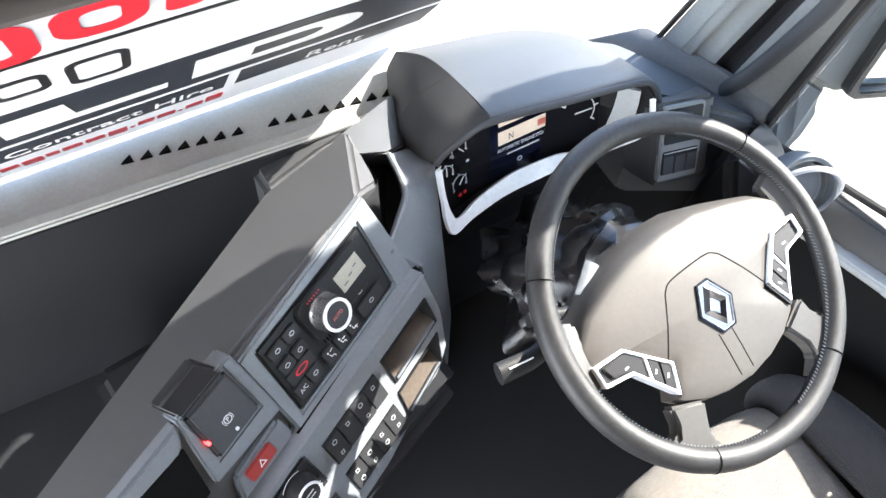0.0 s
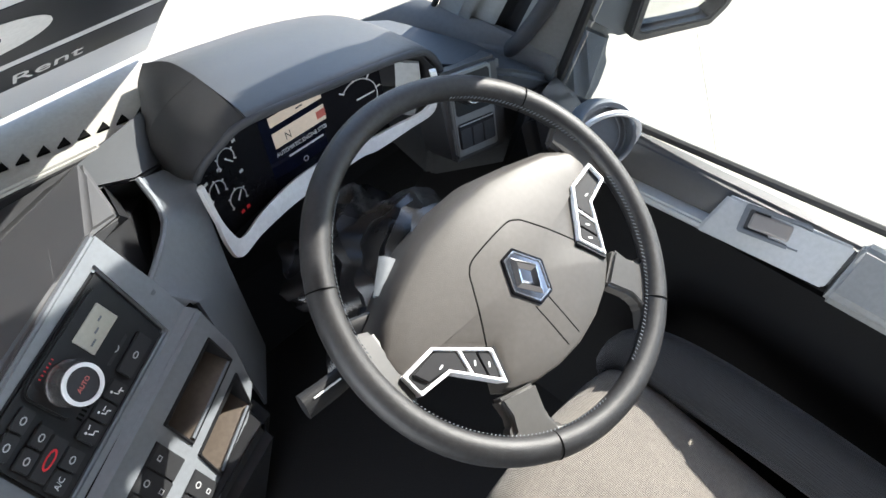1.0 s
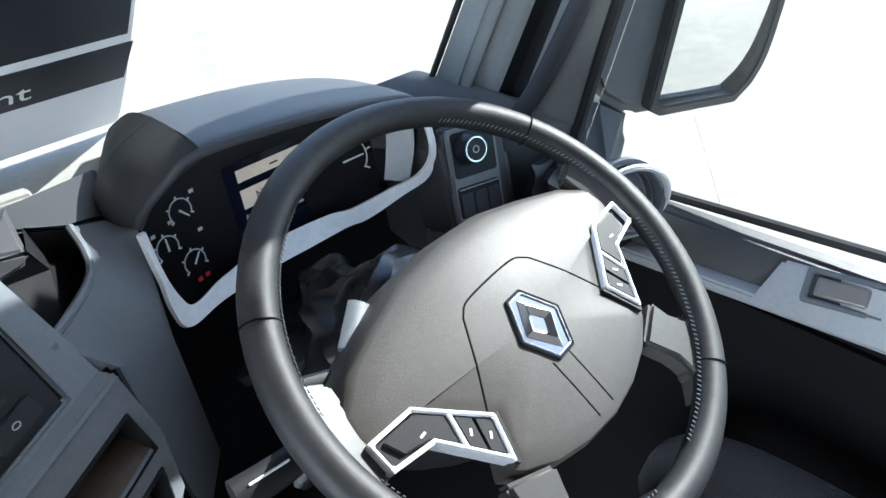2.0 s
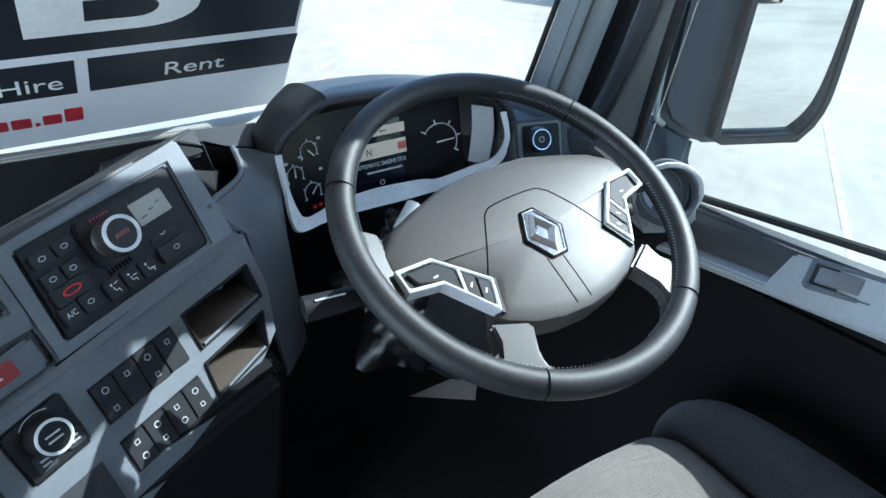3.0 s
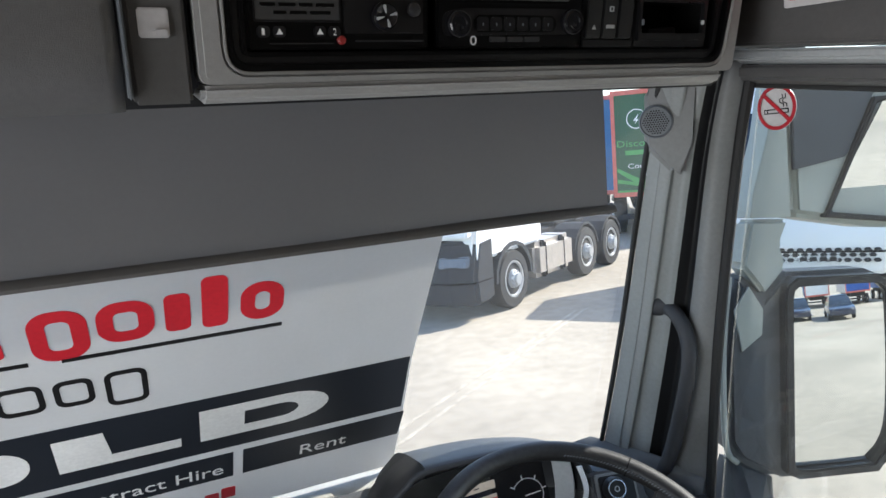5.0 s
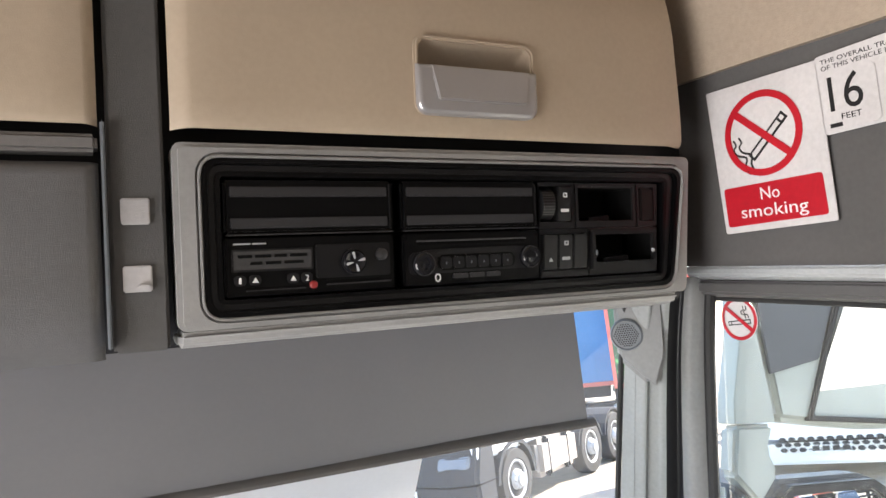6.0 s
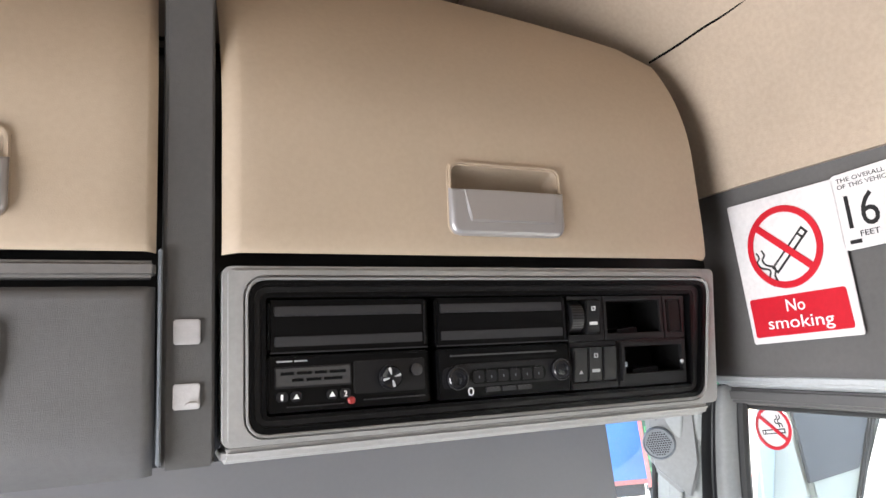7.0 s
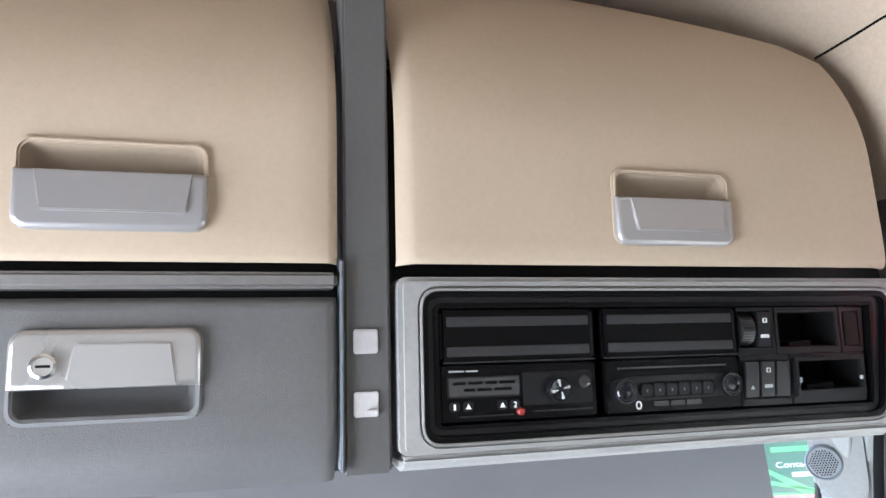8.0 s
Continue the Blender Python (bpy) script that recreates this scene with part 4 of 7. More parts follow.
recess_handle(door, *H2, 1.808, BEIGE, HANDLE_GREY, BEIGE)
part("strip", prism(rect(-0.60, 0.0712, 0.0255, 0.0420), OCF, -0.03, 0.004, 0.004, 3), CONSOLE, oc)
LOWER_GREY = mat("dark grey lower locker plastic", (0.105, 0.103, 0.103), 0.50, bump=0.35)
LH = (-0.2195, -0.0560, -0.0977, -0.0117)         # the opening for the lower pull
_us = [-0.60, -0.50, -0.40, -0.30] + [LH[0] + 0.004, -0.18, -0.138, -0.096, LH[1] - 0.004] + [-0.03, 0.0, 0.03, 0.0585, 0.0620, 0.0655, 0.0690, 0.0712]
_vs2 = [-0.168, -0.162, -0.152, -0.140, -0.120, LH[2] + 0.004, -0.07, -0.04, LH[3] - 0.004, 0.004, 0.0100, 0.0135, 0.0160, 0.0172]


def lower_n(u, v):
    return 0.005 - 0.010 * max(0.0, (u - 0.0585) / 0.0127) ** 2 - 0.010 * max(0.0, (v - 0.0090) / 0.0082) ** 2 - 0.032 * max(0.0, (-0.120 - v) / 0.048) ** 2


own = sheet([[at(OCF, u, v, lower_n(u, v)) for u in _us] for v in _vs2])
bmesh.ops.delete(own, geom=[fc for fc in own.faces if LH[0] < fc.calc_center_median().x < LH[1] and LH[2] + 0.004 < (fc.calc_center_median() - OCF[0]).dot(OCF[2]) < LH[3] - 0.004], context="FACES")
bmesh.ops.solidify(own, geom=own.faces[:], thickness=0.020)
bmesh.ops.recalc_face_normals(own, faces=own.faces)
low = part("lower_door", own, LOWER_GREY, oc, "grey lower locker door")
hd, _ = recess_handle(low, -0.2195, -0.0560, 1.5785, 1.6635, 1.6098, HANDLE_SMOKE, HANDLE_SATIN, LOWER_GREY, flap_low=False)
LKF = shifted(OCF, -0.1880, -0.0440, 0.0125)
lock = part("lock", lathe([(0.0112, 0.0), (0.0112, 0.0075), (0.0088, 0.0088), (0.0080, 0.0060), (0.001, 0.0060)], LKF, 26), CHROME, hd)
part("key_slot", prism(rect(-0.0058, 0.0058, -0.0012, 0.0012), LKF, 0.0060, 0.0066), GAP_SHADE, lock)
part("column", prism(rect(0.0785, 0.1275, ocv(1.516), ocv(2.12)), OCF, -0.06, -0.008, 0.003), COLUMN, oc, "dark grey strut between lockers")
part("seal_strip", prism(rect(0.0735, 0.0775, -0.156, 0.055), OCF, -0.02, 0.003, 0.0018), SILVERGREY, oc)
for z in (1.647, 1.5845):
    s = part("roof_switch", prism(rrect(0.0880, 0.1135, ocv(z) - 0.0125, ocv(z) + 0.0125, 0.002, 3), OCF, -0.008, -0.0045, 0.001), LENS_WHITE, oc, "small pale square lens")
    for i in range(7 if z > 1.6 else 0):
        part("lens_rib", prism(rect(0.0892, 0.1122, ocv(z) - 0.0108 + 0.0034 * i, ocv(z) - 0.0096 + 0.0034 * i), OCF, -0.0046, -0.0038, 0.0003), LENS_WHITE, s)
part("switch_pip", prism(rrect(0.100, 0.112, ocv(1.5745), ocv(1.5795), 0.002, 3), OCF, -0.005, 0.0, 0.001), LENS_WHITE, oc)

# ---- side trim above the door, roof lining ----
def side_drop(y):
    """How far the lines over the door fall towards the back of the cab."""
    return -0.150 * (0.46 - max(-0.30, min(0.50, y)))


def swept(pts, ys, bevel=0.0):
    """A profile of (x, z) carried along y, falling with the lines over the door."""
    own = bmesh.new()
    rows = [[own.verts.new((x, y, z + side_drop(y))) for x, z in pts] for y in ys]
    k = len(pts)
    for a, b in zip(rows, rows[1:]):
        for i in range(k):
            own.faces.new((a[i], a[(i + 1) % k], b[(i + 1) % k], b[i]))
    own.faces.new(rows[0][::-1])
    own.faces.new(rows[-1])
    bmesh.ops.recalc_face_normals(own, faces=own.faces)
    return soften(own, bevel, 2)


structure("trim_side", swept([(0.842, 1.578), (0.846, 1.590), (0.857, 1.857), (0.92, 1.875), (0.94, 1.575)], (0.46, 0.30, 0.10, -0.10, -0.30, -1.25), 0.004), TRIM_SIDE, "dark grey side trim above the driver's door", "trim")
structure("trim_door_head", swept([(0.925, 1.5735), (0.945, 1.5745), (0.985, 1.5700), (0.985, 1.5500), (0.940, 1.5520), (0.926, 1.5600)], (0.500, 0.30, 0.10, -0.10, -0.30, -0.62), 0.003), PALE, "pale grey strip over the door opening", "trim")
structure("lining_side", sheet([[(x, y, z + q * side_drop(y)) for y in (0.52, 0.3, 0.1, -0.1, -0.3, -1.25)] for x, z, q in ((0.862, 1.853, 1.0), (0.845, 1.95, 0.5), (0.80, 2.08, 0.0), (0.70, 2.19, 0.0), (0.55, 2.235, 0.0))], -0.02, 3), BEIGE_LINER, "beige felt lining curving up to the roof", "lining")
structure("trim_roof_seam", tube(curve_points([(0.772, 0.345, 2.045), (0.7885, 0.30, 2.050), (0.7915, 0.25, 2.048), (0.7955, 0.17, 2.043), (0.800, -0.10, 2.038), (0.800, -0.9, 2.038)], 4), 0.0018, 6), GAP_SHADE, "dark seam along the roof lining", "trim")
structure("lining_left", sheet([[(x, y, z) for y in (0.52, 0.1, -0.4, -1.25)] for x, z in ((-0.98, 1.6), (-0.96, 1.95), (-0.85, 2.12), (-0.70, 2.22))], 0.02, 2), BEIGE_LINER, "beige felt lining of the far side", "lining")

SIDE = frame_of((0.8420, 0.3285, 1.6020), (0.0, -1.0, -0.118), (0.041, -0.005, 1.0))
SIDE = (SIDE[0], SIDE[1], (SIDE[2] - SIDE[1] * 0.085) * 0.965, SIDE[3])      # the stickers lean a little forward
ns = thing("no_smoking_sign", at(SIDE, 0, 0), "white and red no smoking sticker on the side trim", "sign")
NSF = shifted(SIDE, 0.0, 0.0, 0.0)
NSW = [(0.0, 0.0), (0.162, 0.004), (0.160, 0.206), (-0.009, 0.209)]
part("sheet", prism(rounded(NSW, 0.003, 3), NSF, 0.0, 0.0015), STICKER, ns)
part("red_panel", prism(rounded([(0.006, 0.009), (0.152, 0.013), (0.150, 0.066), (0.004, 0.064)], 0.004, 3), NSF, 0.0015, 0.0021), STICKER_RED, ns)
lettering("lettering", "No", NSF, 0.062, 0.0425, 0.0165, 0.028, WHITE, ns, 0.0022, 0.0004)
lettering("lettering", "smoking", NSF, 0.029, 0.0200, 0.0165, 0.098, WHITE, ns, 0.0022, 0.0004)


def ban(parent, f, cu, cv, r, under, over, tilt=0.0, side=1):
    g2 = shifted(f, cu, cv, 0, tilt)
    g2 = (g2[0], g2[1] * side, g2[2], g2[3])
    part("cigarette", prism(rect(-r * 0.66, r * 0.62, -r * 0.28, -r * 0.06), g2, under, under + 0.0004), PRINT_BLACK, parent)
    part("cigarette_paper", prism(rect(-r * 0.60, r * 0.56, -r * 0.225, -r * 0.115), g2, under + 0.0004, under + 0.0007), STICKER, parent)
    part("cigarette_band", prism(rect(-r * 0.50, -r * 0.44, -r * 0.23, -r * 0.11), g2, under + 0.0007, under + 0.0009), PRINT_BLACK, parent)
    g2 = shifted(f, cu - (0 if side > 0 else r * 0.10), cv - (0 if side > 0 else r * 0.50), 0, tilt * 0.4)
    g2 = (g2[0], g2[1] * side, g2[2], g2[3])
    for k in range(2):
        pts = [(0.42 - 0.14 * k, -0.30), (0.46 - 0.16 * k, -0.08), (0.36 - 0.16 * k, 0.10), (0.56 - 0.16 * k, 0.26), (0.60 - 0.16 * k, 0.42), (0.50 - 0.16 * k, 0.50), (0.52 - 0.16 * k, 0.64)] if side < 0 else [(0.52 - 0.16 * k, 0.0), (0.50 - 0.16 * k, 0.14), (0.34 - 0.16 * k, 0.20), (0.32 - 0.16 * k, 0.34), (0.46 - 0.16 * k, 0.40), (0.44 - 0.16 * k, 0.56)]
        part("smoke", tube(curve_points([at(g2, r * u, r * v, under) for u, v in pts], 3), r * 0.026, 5), PRINT_BLACK, parent)
    part("ban_ring", ring(ngon(cu, cv, r, 40), ngon(cu, cv, r * 0.84, 40), f, over, over + 0.0005), STICKER_RED, parent)
    part("ban_bar", prism(rect(-r * 0.88, r * 0.88, -r * 0.085, r * 0.085), shifted(f, cu, cv, 0, -42), over, over + 0.0006), STICKER_RED, parent)


ban(ns, NSF, 0.0745, 0.1320, 0.0585, 0.0015, 0.0024, 42.0, -1)
hs = thing("height_sign", at(SIDE, 0.17, 0.1), "white running height card with large numerals on the side trim", "sign")
HSF = shifted(SIDE, 0.1590, 0.1090, 0.0, 0.0)
part("card", prism(rounded([(0.0, 0.0), (0.178, 0.004), (0.178, 0.104), (-0.001, 0.100)], 0.006, 4), HSF, 0.0, 0.0015), STICKER, hs)
for k in range(2):
    part("numeral_card", prism(rrect(0.006 + 0.068 * k, 0.070 + 0.068 * k, 0.004, 0.076, 0.008, 5), HSF, 0.0015, 0.0032, 0.0006), STICKER, hs)
lettering("lettering", "16", HSF, 0.0130, 0.0270, 0.0430, 0.0400, PRINT_BLACK, hs, 0.0034, 0.0004)
lettering("lettering", "0", HSF, 0.0860, 0.0270, 0.0430, 0.0260, PRINT_BLACK, hs, 0.0034, 0.0004)
lettering("lettering", "FEET", HSF, 0.0250, 0.0150, 0.0070, 0.0240, PRINT_BLACK, hs, 0.0034, 0.0004)
for k in range(2):
    part("mark", prism(rect(0.010 + 0.068 * k, 0.025 + 0.068 * k, 0.0070, 0.0120), HSF, 0.0034, 0.0038), PRINT_BLACK, hs)
lettering("lettering", "THE OVERALL TRAVELLING HEIGHT", HSF, 0.006, 0.0885, 0.0056, 0.160, PRINT_BLACK, hs, 0.0016, 0.0003)
lettering("lettering", "OF THIS VEHICLE DOES NOT EXCEED", HSF, 0.006, 0.0800, 0.0056, 0.160, PRINT_BLACK, hs, 0.0016, 0.0003)


# ---- windscreen board and blind ----
BZ = 0.797
BF = frame_of((0, screen_y(BZ), BZ), (1, 0, 0), (0, -0.793, 1.0))


def bv(z):
    return (z - BZ) * 1.2762


sign = thing("dealer_board", (0, screen_y(BZ), BZ), "large white dealer sold board leaning inside the windscreen", "sign board")
part("board", prism([(-0.80, bv(0.795)), (0.519, bv(0.797)), (0.513, bv(0.90)), (0.494, bv(1.10)), (0.4885, bv(1.352)), (-0.80, bv(1.352))], BF, -0.004, 0.0), BOARD, sign)
part("band", prism([(-0.62, bv(0.979)), (0.4995, bv(0.979)), (0.489, bv(1.104)), (-0.62, bv(1.104))], BF, 0.0004, 0.0012), NAVY, sign, "dark navy band")
for x0, x1 in ((-0.44, -0.143), (-0.126, 0.182), (0.199, 0.509)):
    part("band", prism(rect(x0, x1, bv(0.899), bv(0.9635)), BF, 0.0004, 0.0012), NAVY, sign, "dark navy band")
lettering("lettering", "Contract Hire", BF, -0.104, bv(0.9125), 0.0335, 0.268, WHITE, sign, 0.0014, 0.0004)
lettering("lettering", "Rent", BF, 0.305, bv(0.9125), 0.0325, 0.091, WHITE, sign, 0.0014, 0.0004)
# the wide letters of the word SOLD
lz0, lz1 = bv(1.010), bv(1.079)
lh = lz1 - lz0
part("letter", prism([(-0.082, lz0), (0.098, lz0), (0.098, lz0 + lh * 0.27), (-0.005, lz0 + lh * 0.27), (-0.012, lz1), (-0.082, lz1)], BF, 0.0014, 0.002), WHITE, sign)
d_out = [(0.128, lz0), (0.27, lz0)] + [(0.27 + 0.076 * math.sin(radians(a)), (lz0 + lz1) / 2 - lh / 2 * math.cos(radians(a))) for a in range(15, 180, 15)] + [(0.27, lz1), (0.128, lz1)]
d_in = [(0.200, lz0 + lh * 0.27), (0.262, lz0 + lh * 0.27)] + [(0.262 + 0.030 * math.sin(radians(a)), (lz0 + lz1) / 2 - lh * 0.23 * math.cos(radians(a))) for a in range(15, 180, 15)] + [(0.262, lz1 - lh * 0.27), (0.200, lz1 - lh * 0.27)]
part("letter", ring(d_out, d_in, BF, 0.0014, 0.002), WHITE, sign)
part("letter", ring(rrect(-0.325, -0.116, lz0, lz1, lh * 0.48, 8), rrect(-0.262, -0.178, lz0 + lh * 0.25, lz1 - lh * 0.25, lh * 0.2, 8), BF, 0.0014, 0.002), WHITE, sign)
lettering("letter", "S", BF, -0.545, lz0, lh, 0.19, WHITE, sign, 0.0014, 0.0006)
# maker's name, web line and underline as plain shapes
for x0, x1, z0, z1, hollow in ((-0.21, -0.135, 1.243, 1.338, False), (-0.122, -0.100, 1.243, 1.338, False), (-0.070, -0.002, 1.226, 1.301, True), (0.008, 0.078, 1.240, 1.301, True), (0.091, 0.124, 1.243, 1.301, False), (0.139, 0.174, 1.240, 1.320, False), (0.191, 0.252, 1.240, 1.301, True)):
    v0, v1 = bv(z0), bv(z1)
    if hollow:
        shape = ring(rrect(x0, x1, v0, v1, 0.029, 8), rrect(x0 + 0.020, x1 - 0.020, v0 + 0.020, v1 - 0.020, 0.010, 8), BF, 0.0004, 0.0011)
    else:
        shape = prism(rrect(x0, x1, v0, v1, (x1 - x0) * 0.3, 6), BF, 0.0004, 0.0011)
    part("name_shape", shape, PRINT_RED, sign)
for x0, x1 in ((-0.34, -0.078), (-0.040, 0.252)):
    part("underline", prism(rect(x0, x1, bv(1.2215 if x0 > -0.1 else 1.2245), bv(1.2275 if x0 > -0.1 else 1.2305)), BF, 0.0004, 0.0011), PRINT_BLACK, sign)
for x0, x1, z0, z1 in ((-0.205, -0.165, 1.147, 1.192), (-0.130, -0.072, 1.143, 1.192), (-0.060, -0.010, 1.143, 1.190), (0.004, 0.060, 1.128, 1.191)):
    part("name_shape", ring(rrect(x0, x1, bv(z0), bv(z1), 0.015, 6), rrect(x0 + 0.008, x1 - 0.008, bv(z0) + 0.009, bv(z1) - 0.009, 0.008, 6), BF, 0.0004, 0.0011), PRINT_BLACK, sign)
x = 0.186
for w, h0, h1 in ((0.026, .835, .864), (0.026, .835, .856), (0.007, .835, .843), (0.027, .835, .856), (0.024, .835, .856), (0.007, .835, .843), (0.027, .826, .856), (0.027, .835, .856), (0.027, .835, .856), (0.018, .835, .856), (0.027, .826, .856), (0.024, .835, .856), (0.016, .835, .862), (0.018, .835, .856), (0.027, .835, .856), (0.027, .826, .856), (0.01, .835, .866)):
    part("web_mark", prism(rrect(x - w, x, bv(h0 + 0.003), bv(h1 + 0.003), 0.003, 3), BF, 0.0004, 0.0011), PRINT_RED, sign)
    x -= w + 0.0042
blind = thing("roller_blind", (0, screen_y(1.34) - 0.02, 1.34), "charcoal roller blind pulled partly down the windscreen", "blind")
BLF = frame_of((0, 0.618, 1.34), (1, 0, 0), (0, -0.02, 1.0))
part("cloth", sheet([[at(BLF, xx, v, 0.004 * math.sin(xx * 9) * (1 - v / 0.3)) for xx in (-0.9, -0.6, -0.3, 0.0, 0.3, 0.6, 0.778)] for v in (0.0, 0.06, 0.14, 0.26)], 0.0, 3), BLIND, blind)
part("bottom_bar", tube([at(BLF, -0.9, 0.004), at(BLF, 0.0, 0.004), at(BLF, 0.792, 0.006)], 0.010, 10, flat=0.6), BLIND, blind)
part("roller_case", tube([(-0.9, 0.60, 1.60), (0.79, 0.60, 1.60)], 0.03, 14), DARK, blind)


# ---- right windscreen pillar ----
PB = [(0.897, 0.838, 0.765), (0.895, 0.815, 0.83), (0.885, 0.72, 1.10), (0.866, 0.613, 1.42), (0.860, 0.56, 1.56)]
PM = [(0.934, 0.740, 0.765), (0.932, 0.722, 0.83), (0.927, 0.646, 1.10), (0.909, 0.556, 1.42), (0.902, 0.507, 1.56)]
PS = [(0.951, 0.706, 0.765), (0.950, 0.690, 0.83), (0.946, 0.622, 1.10), (0.930, 0.545, 1.42), (0.925, 0.50, 1.56)]
PO = [(0.969, 0.607, 0.765), (0.968, 0.600, 0.83), (0.966, 0.572, 1.10), (0.960, 0.515, 1.42), (0.955, 0.478, 1.56)]
pil = thing("windscreen_pillar", (0.93, 0.70, 0.83), "pale grey windscreen pillar trim with grab handle and speaker grille", "pillar", kind="structure")
part("trim", sheet([PB] + [[tuple(Vector(a).lerp(Vector(b), q) + Vector((-0.55 * h, -h, 0))) for a, b in zip(PB, PM)] for q, h in ((0.25, 0.006), (0.50, 0.009), (0.56, 0.002), (0.64, -0.003), (0.85, 0.002))] + [PM], -0.02, 4), PILLAR, pil)
part("groove", sheet([PM, [tuple(Vector(a).lerp(Vector(b), 0.5) + Vector((0.012, 0.006, 0))) for a, b in zip(PM, PS)], PS], -0.02, 4), BLACK, pil)
part("door_frame", sheet([PS, [tuple(Vector(a).lerp(Vector(b), 0.4) + Vector((-0.010, -0.006, 0))) for a, b in zip(PS, PO)], PO], -0.02, 4), LEDGE, pil)
part("foot", hull([(0.79, 0.90, 0.815), (0.885, 0.845, 0.850), (0.925, 0.735, 0.850), (0.948, 0.690, 0.842), (0.966, 0.602, 0.832), (0.955, 0.600, 0.800), (0.90, 0.750, 0.815), (0.83, 0.860, 0.825), (0.98, 0.600, 0.70), (0.96, 0.85, 0.70), (0.80, 0.95, 0.70)], 0.008, 3), PILLAR_FOOT, pil, "grey foot of the pillar trim")
part("seal", tube(curve_points([(p[0], p[1] - 0.004, p[2]) for p in PO], 4), 0.009, 8), RUBBER, pil)
part("screen_edge", tube(curve_points([(p[0] - 0.002, p[1] + 0.006, p[2]) for p in PB], 4), 0.005, 8), RUBBER, pil)
part("speaker_mount", hull([(0.842, 0.592, 1.560), (0.897, 0.518, 1.560), (0.846, 0.604, 1.44), (0.899, 0.534, 1.44), (0.886, 0.560, 1.375), (0.90, 0.64, 1.45), (0.92, 0.56, 1.5)], 0.010, 3), LEDGE, pil)
SPF = frame_of((0.868, 0.592, 1.483), (0.64, -0.76, 0.0), (0.0, -0.30, 1.0))
sp = part("speaker_grille", lathe([(0.027, -0.01), (0.027, 0.001), (0.0245, 0.003), (0.023, 0.0005), (0.001, 0.0008)], shifted(SPF, 0, 0, 0.017), 30), GREY, pil, "round perforated speaker grille")
for i in range(-5, 6):
    for j in range(-5, 6):
        u, v = (i + 0.5 * (j % 2)) * 0.0040, j * 0.0036
        if u * u + v * v < 0.0205 ** 2:
            part("grille_hole", prism(ngon(u, v, 0.0013, 6), shifted(SPF, 0, 0, 0.017), 0.0006, 0.0014), GAP_SHADE, sp)
part("grab_handle", tube(curve_points([(0.928, 0.690, 1.155), (0.926, 0.664, 1.152), (0.925, 0.628, 1.143), (0.925, 0.601, 1.108), (0.925, 0.597, 1.055), (0.926, 0.618, 0.975), (0.928, 0.652, 0.875), (0.930, 0.690, 0.800)], 6), 0.0135, 14), DARK, pil, "dark grey moulded grab handle")
part("handle_foot", lathe([(0.022, -0.03), (0.022, 0.012), (0.018, 0.022), (0.010, 0.026)], frame_of((0.922, 0.668, 1.153), (0.9, 0.4, 0), (0, 0, 1)), 16), DARK, pil)

# ---- driver's door ----
D0, D1 = 0.60, -0.60
door1 = thing("door_1", (0.98, 0.0, 0.0), "dark grey driver's door with pale sill, release handle and raised window", "door", kind="structure")


def profile_y(pts, y0, y1, bevel=0.004):
    own = bmesh.new()
    a = [own.verts.new((x, y0, z)) for x, z in pts]
    b = [own.verts.new((x, y1, z)) for x, z in pts]
    own.faces.new(a[::-1]); own.faces.new(b)
    k = len(pts)
    for i in range(k):
        own.faces.new((a[i], a[(i + 1) % k], b[(i + 1) % k], b[i]))
    bmesh.ops.recalc_face_normals(own, faces=own.faces)
    return soften(own, bevel, 2)


DOOR_DARK = mat("black door card plastic", (0.0065, 0.0065, 0.007), 0.75, bump=0.3, spec=0.2)


def risen(own):
    """The belt line of the door climbs towards the back."""
    for v in own.verts:
        v.co.z += 0.008 + 0.20 * (0.20 - max(-0.30, min(0.60, v.co.y)))
    return own


part("upper_panel", risen(profile_y([(1.0, 0.815), (0.975, 0.812), (0.955, 0.79), (0.950, 0.745), (1.0, 0.745)], D0, D1, 0.005)), BROW, door1)
part("sill_ledge", risen(profile_y([(0.945, 0.749), (0.931, 0.747), (0.926, 0.740), (0.932, 0.729), (1.0, 0.729), (1.0, 0.749)], 0.50, 0.10, 0.003)), PALE, door1, "pale grey sill ledge")
part("lower_panel", risen(profile_y([(0.945, 0.716), (0.955, 0.60), (0.90, 0.45), (0.90, 0.05), (1.0, 0.05), (1.0, 0.716)], 0.90, D1, 0.01)), DOOR_DARK, door1)
part("skin", risen(block(1.005, 1.03, -1.30, 0.56, -0.3, 0.755)), TRUCK_WHITE, door1)
part("frame_top", swept([(0.935, 1.5515), (0.985, 1.5500), (1.0, 1.5500), (1.0, 1.520), (0.968, 1.5215), (0.940, 1.530)], (0.505, 0.30, 0.10, -0.10, -0.30, -0.62), 0.004), COLUMN, door1)
part("frame_back", block(0.95, 1.0, -0.68, -0.60, 0.78, 1.60, 0.005), DARK, door1)
part("belt_seal", risen(tube([(0.992, 0.60, 0.818), (0.992, 0.2, 0.818), (0.992, -0.3, 0.818), (0.992, -0.60, 0.818)], 0.007, 8)), RUBBER, door1)
part("top_seal", tube([(0.968, y, 1.522 + side_drop(y)) for y in (0.505, 0.3, 0.1, -0.1, -0.3, -0.6)], 0.006, 8), RUBBER, door1)
glass = part("window_glass", prism([(0.605, 0.70), (0.56, 1.10), (0.49, 1.55), (-0.61, 1.50), (-0.61, 0.75)], (Vector((0.993, 0, 0)), Vector((0, 1, 0)), Vector((0, 0, 1)), Vector((1, 0, 0))), -0.002, 0.002), PANE_SIDE, door1)
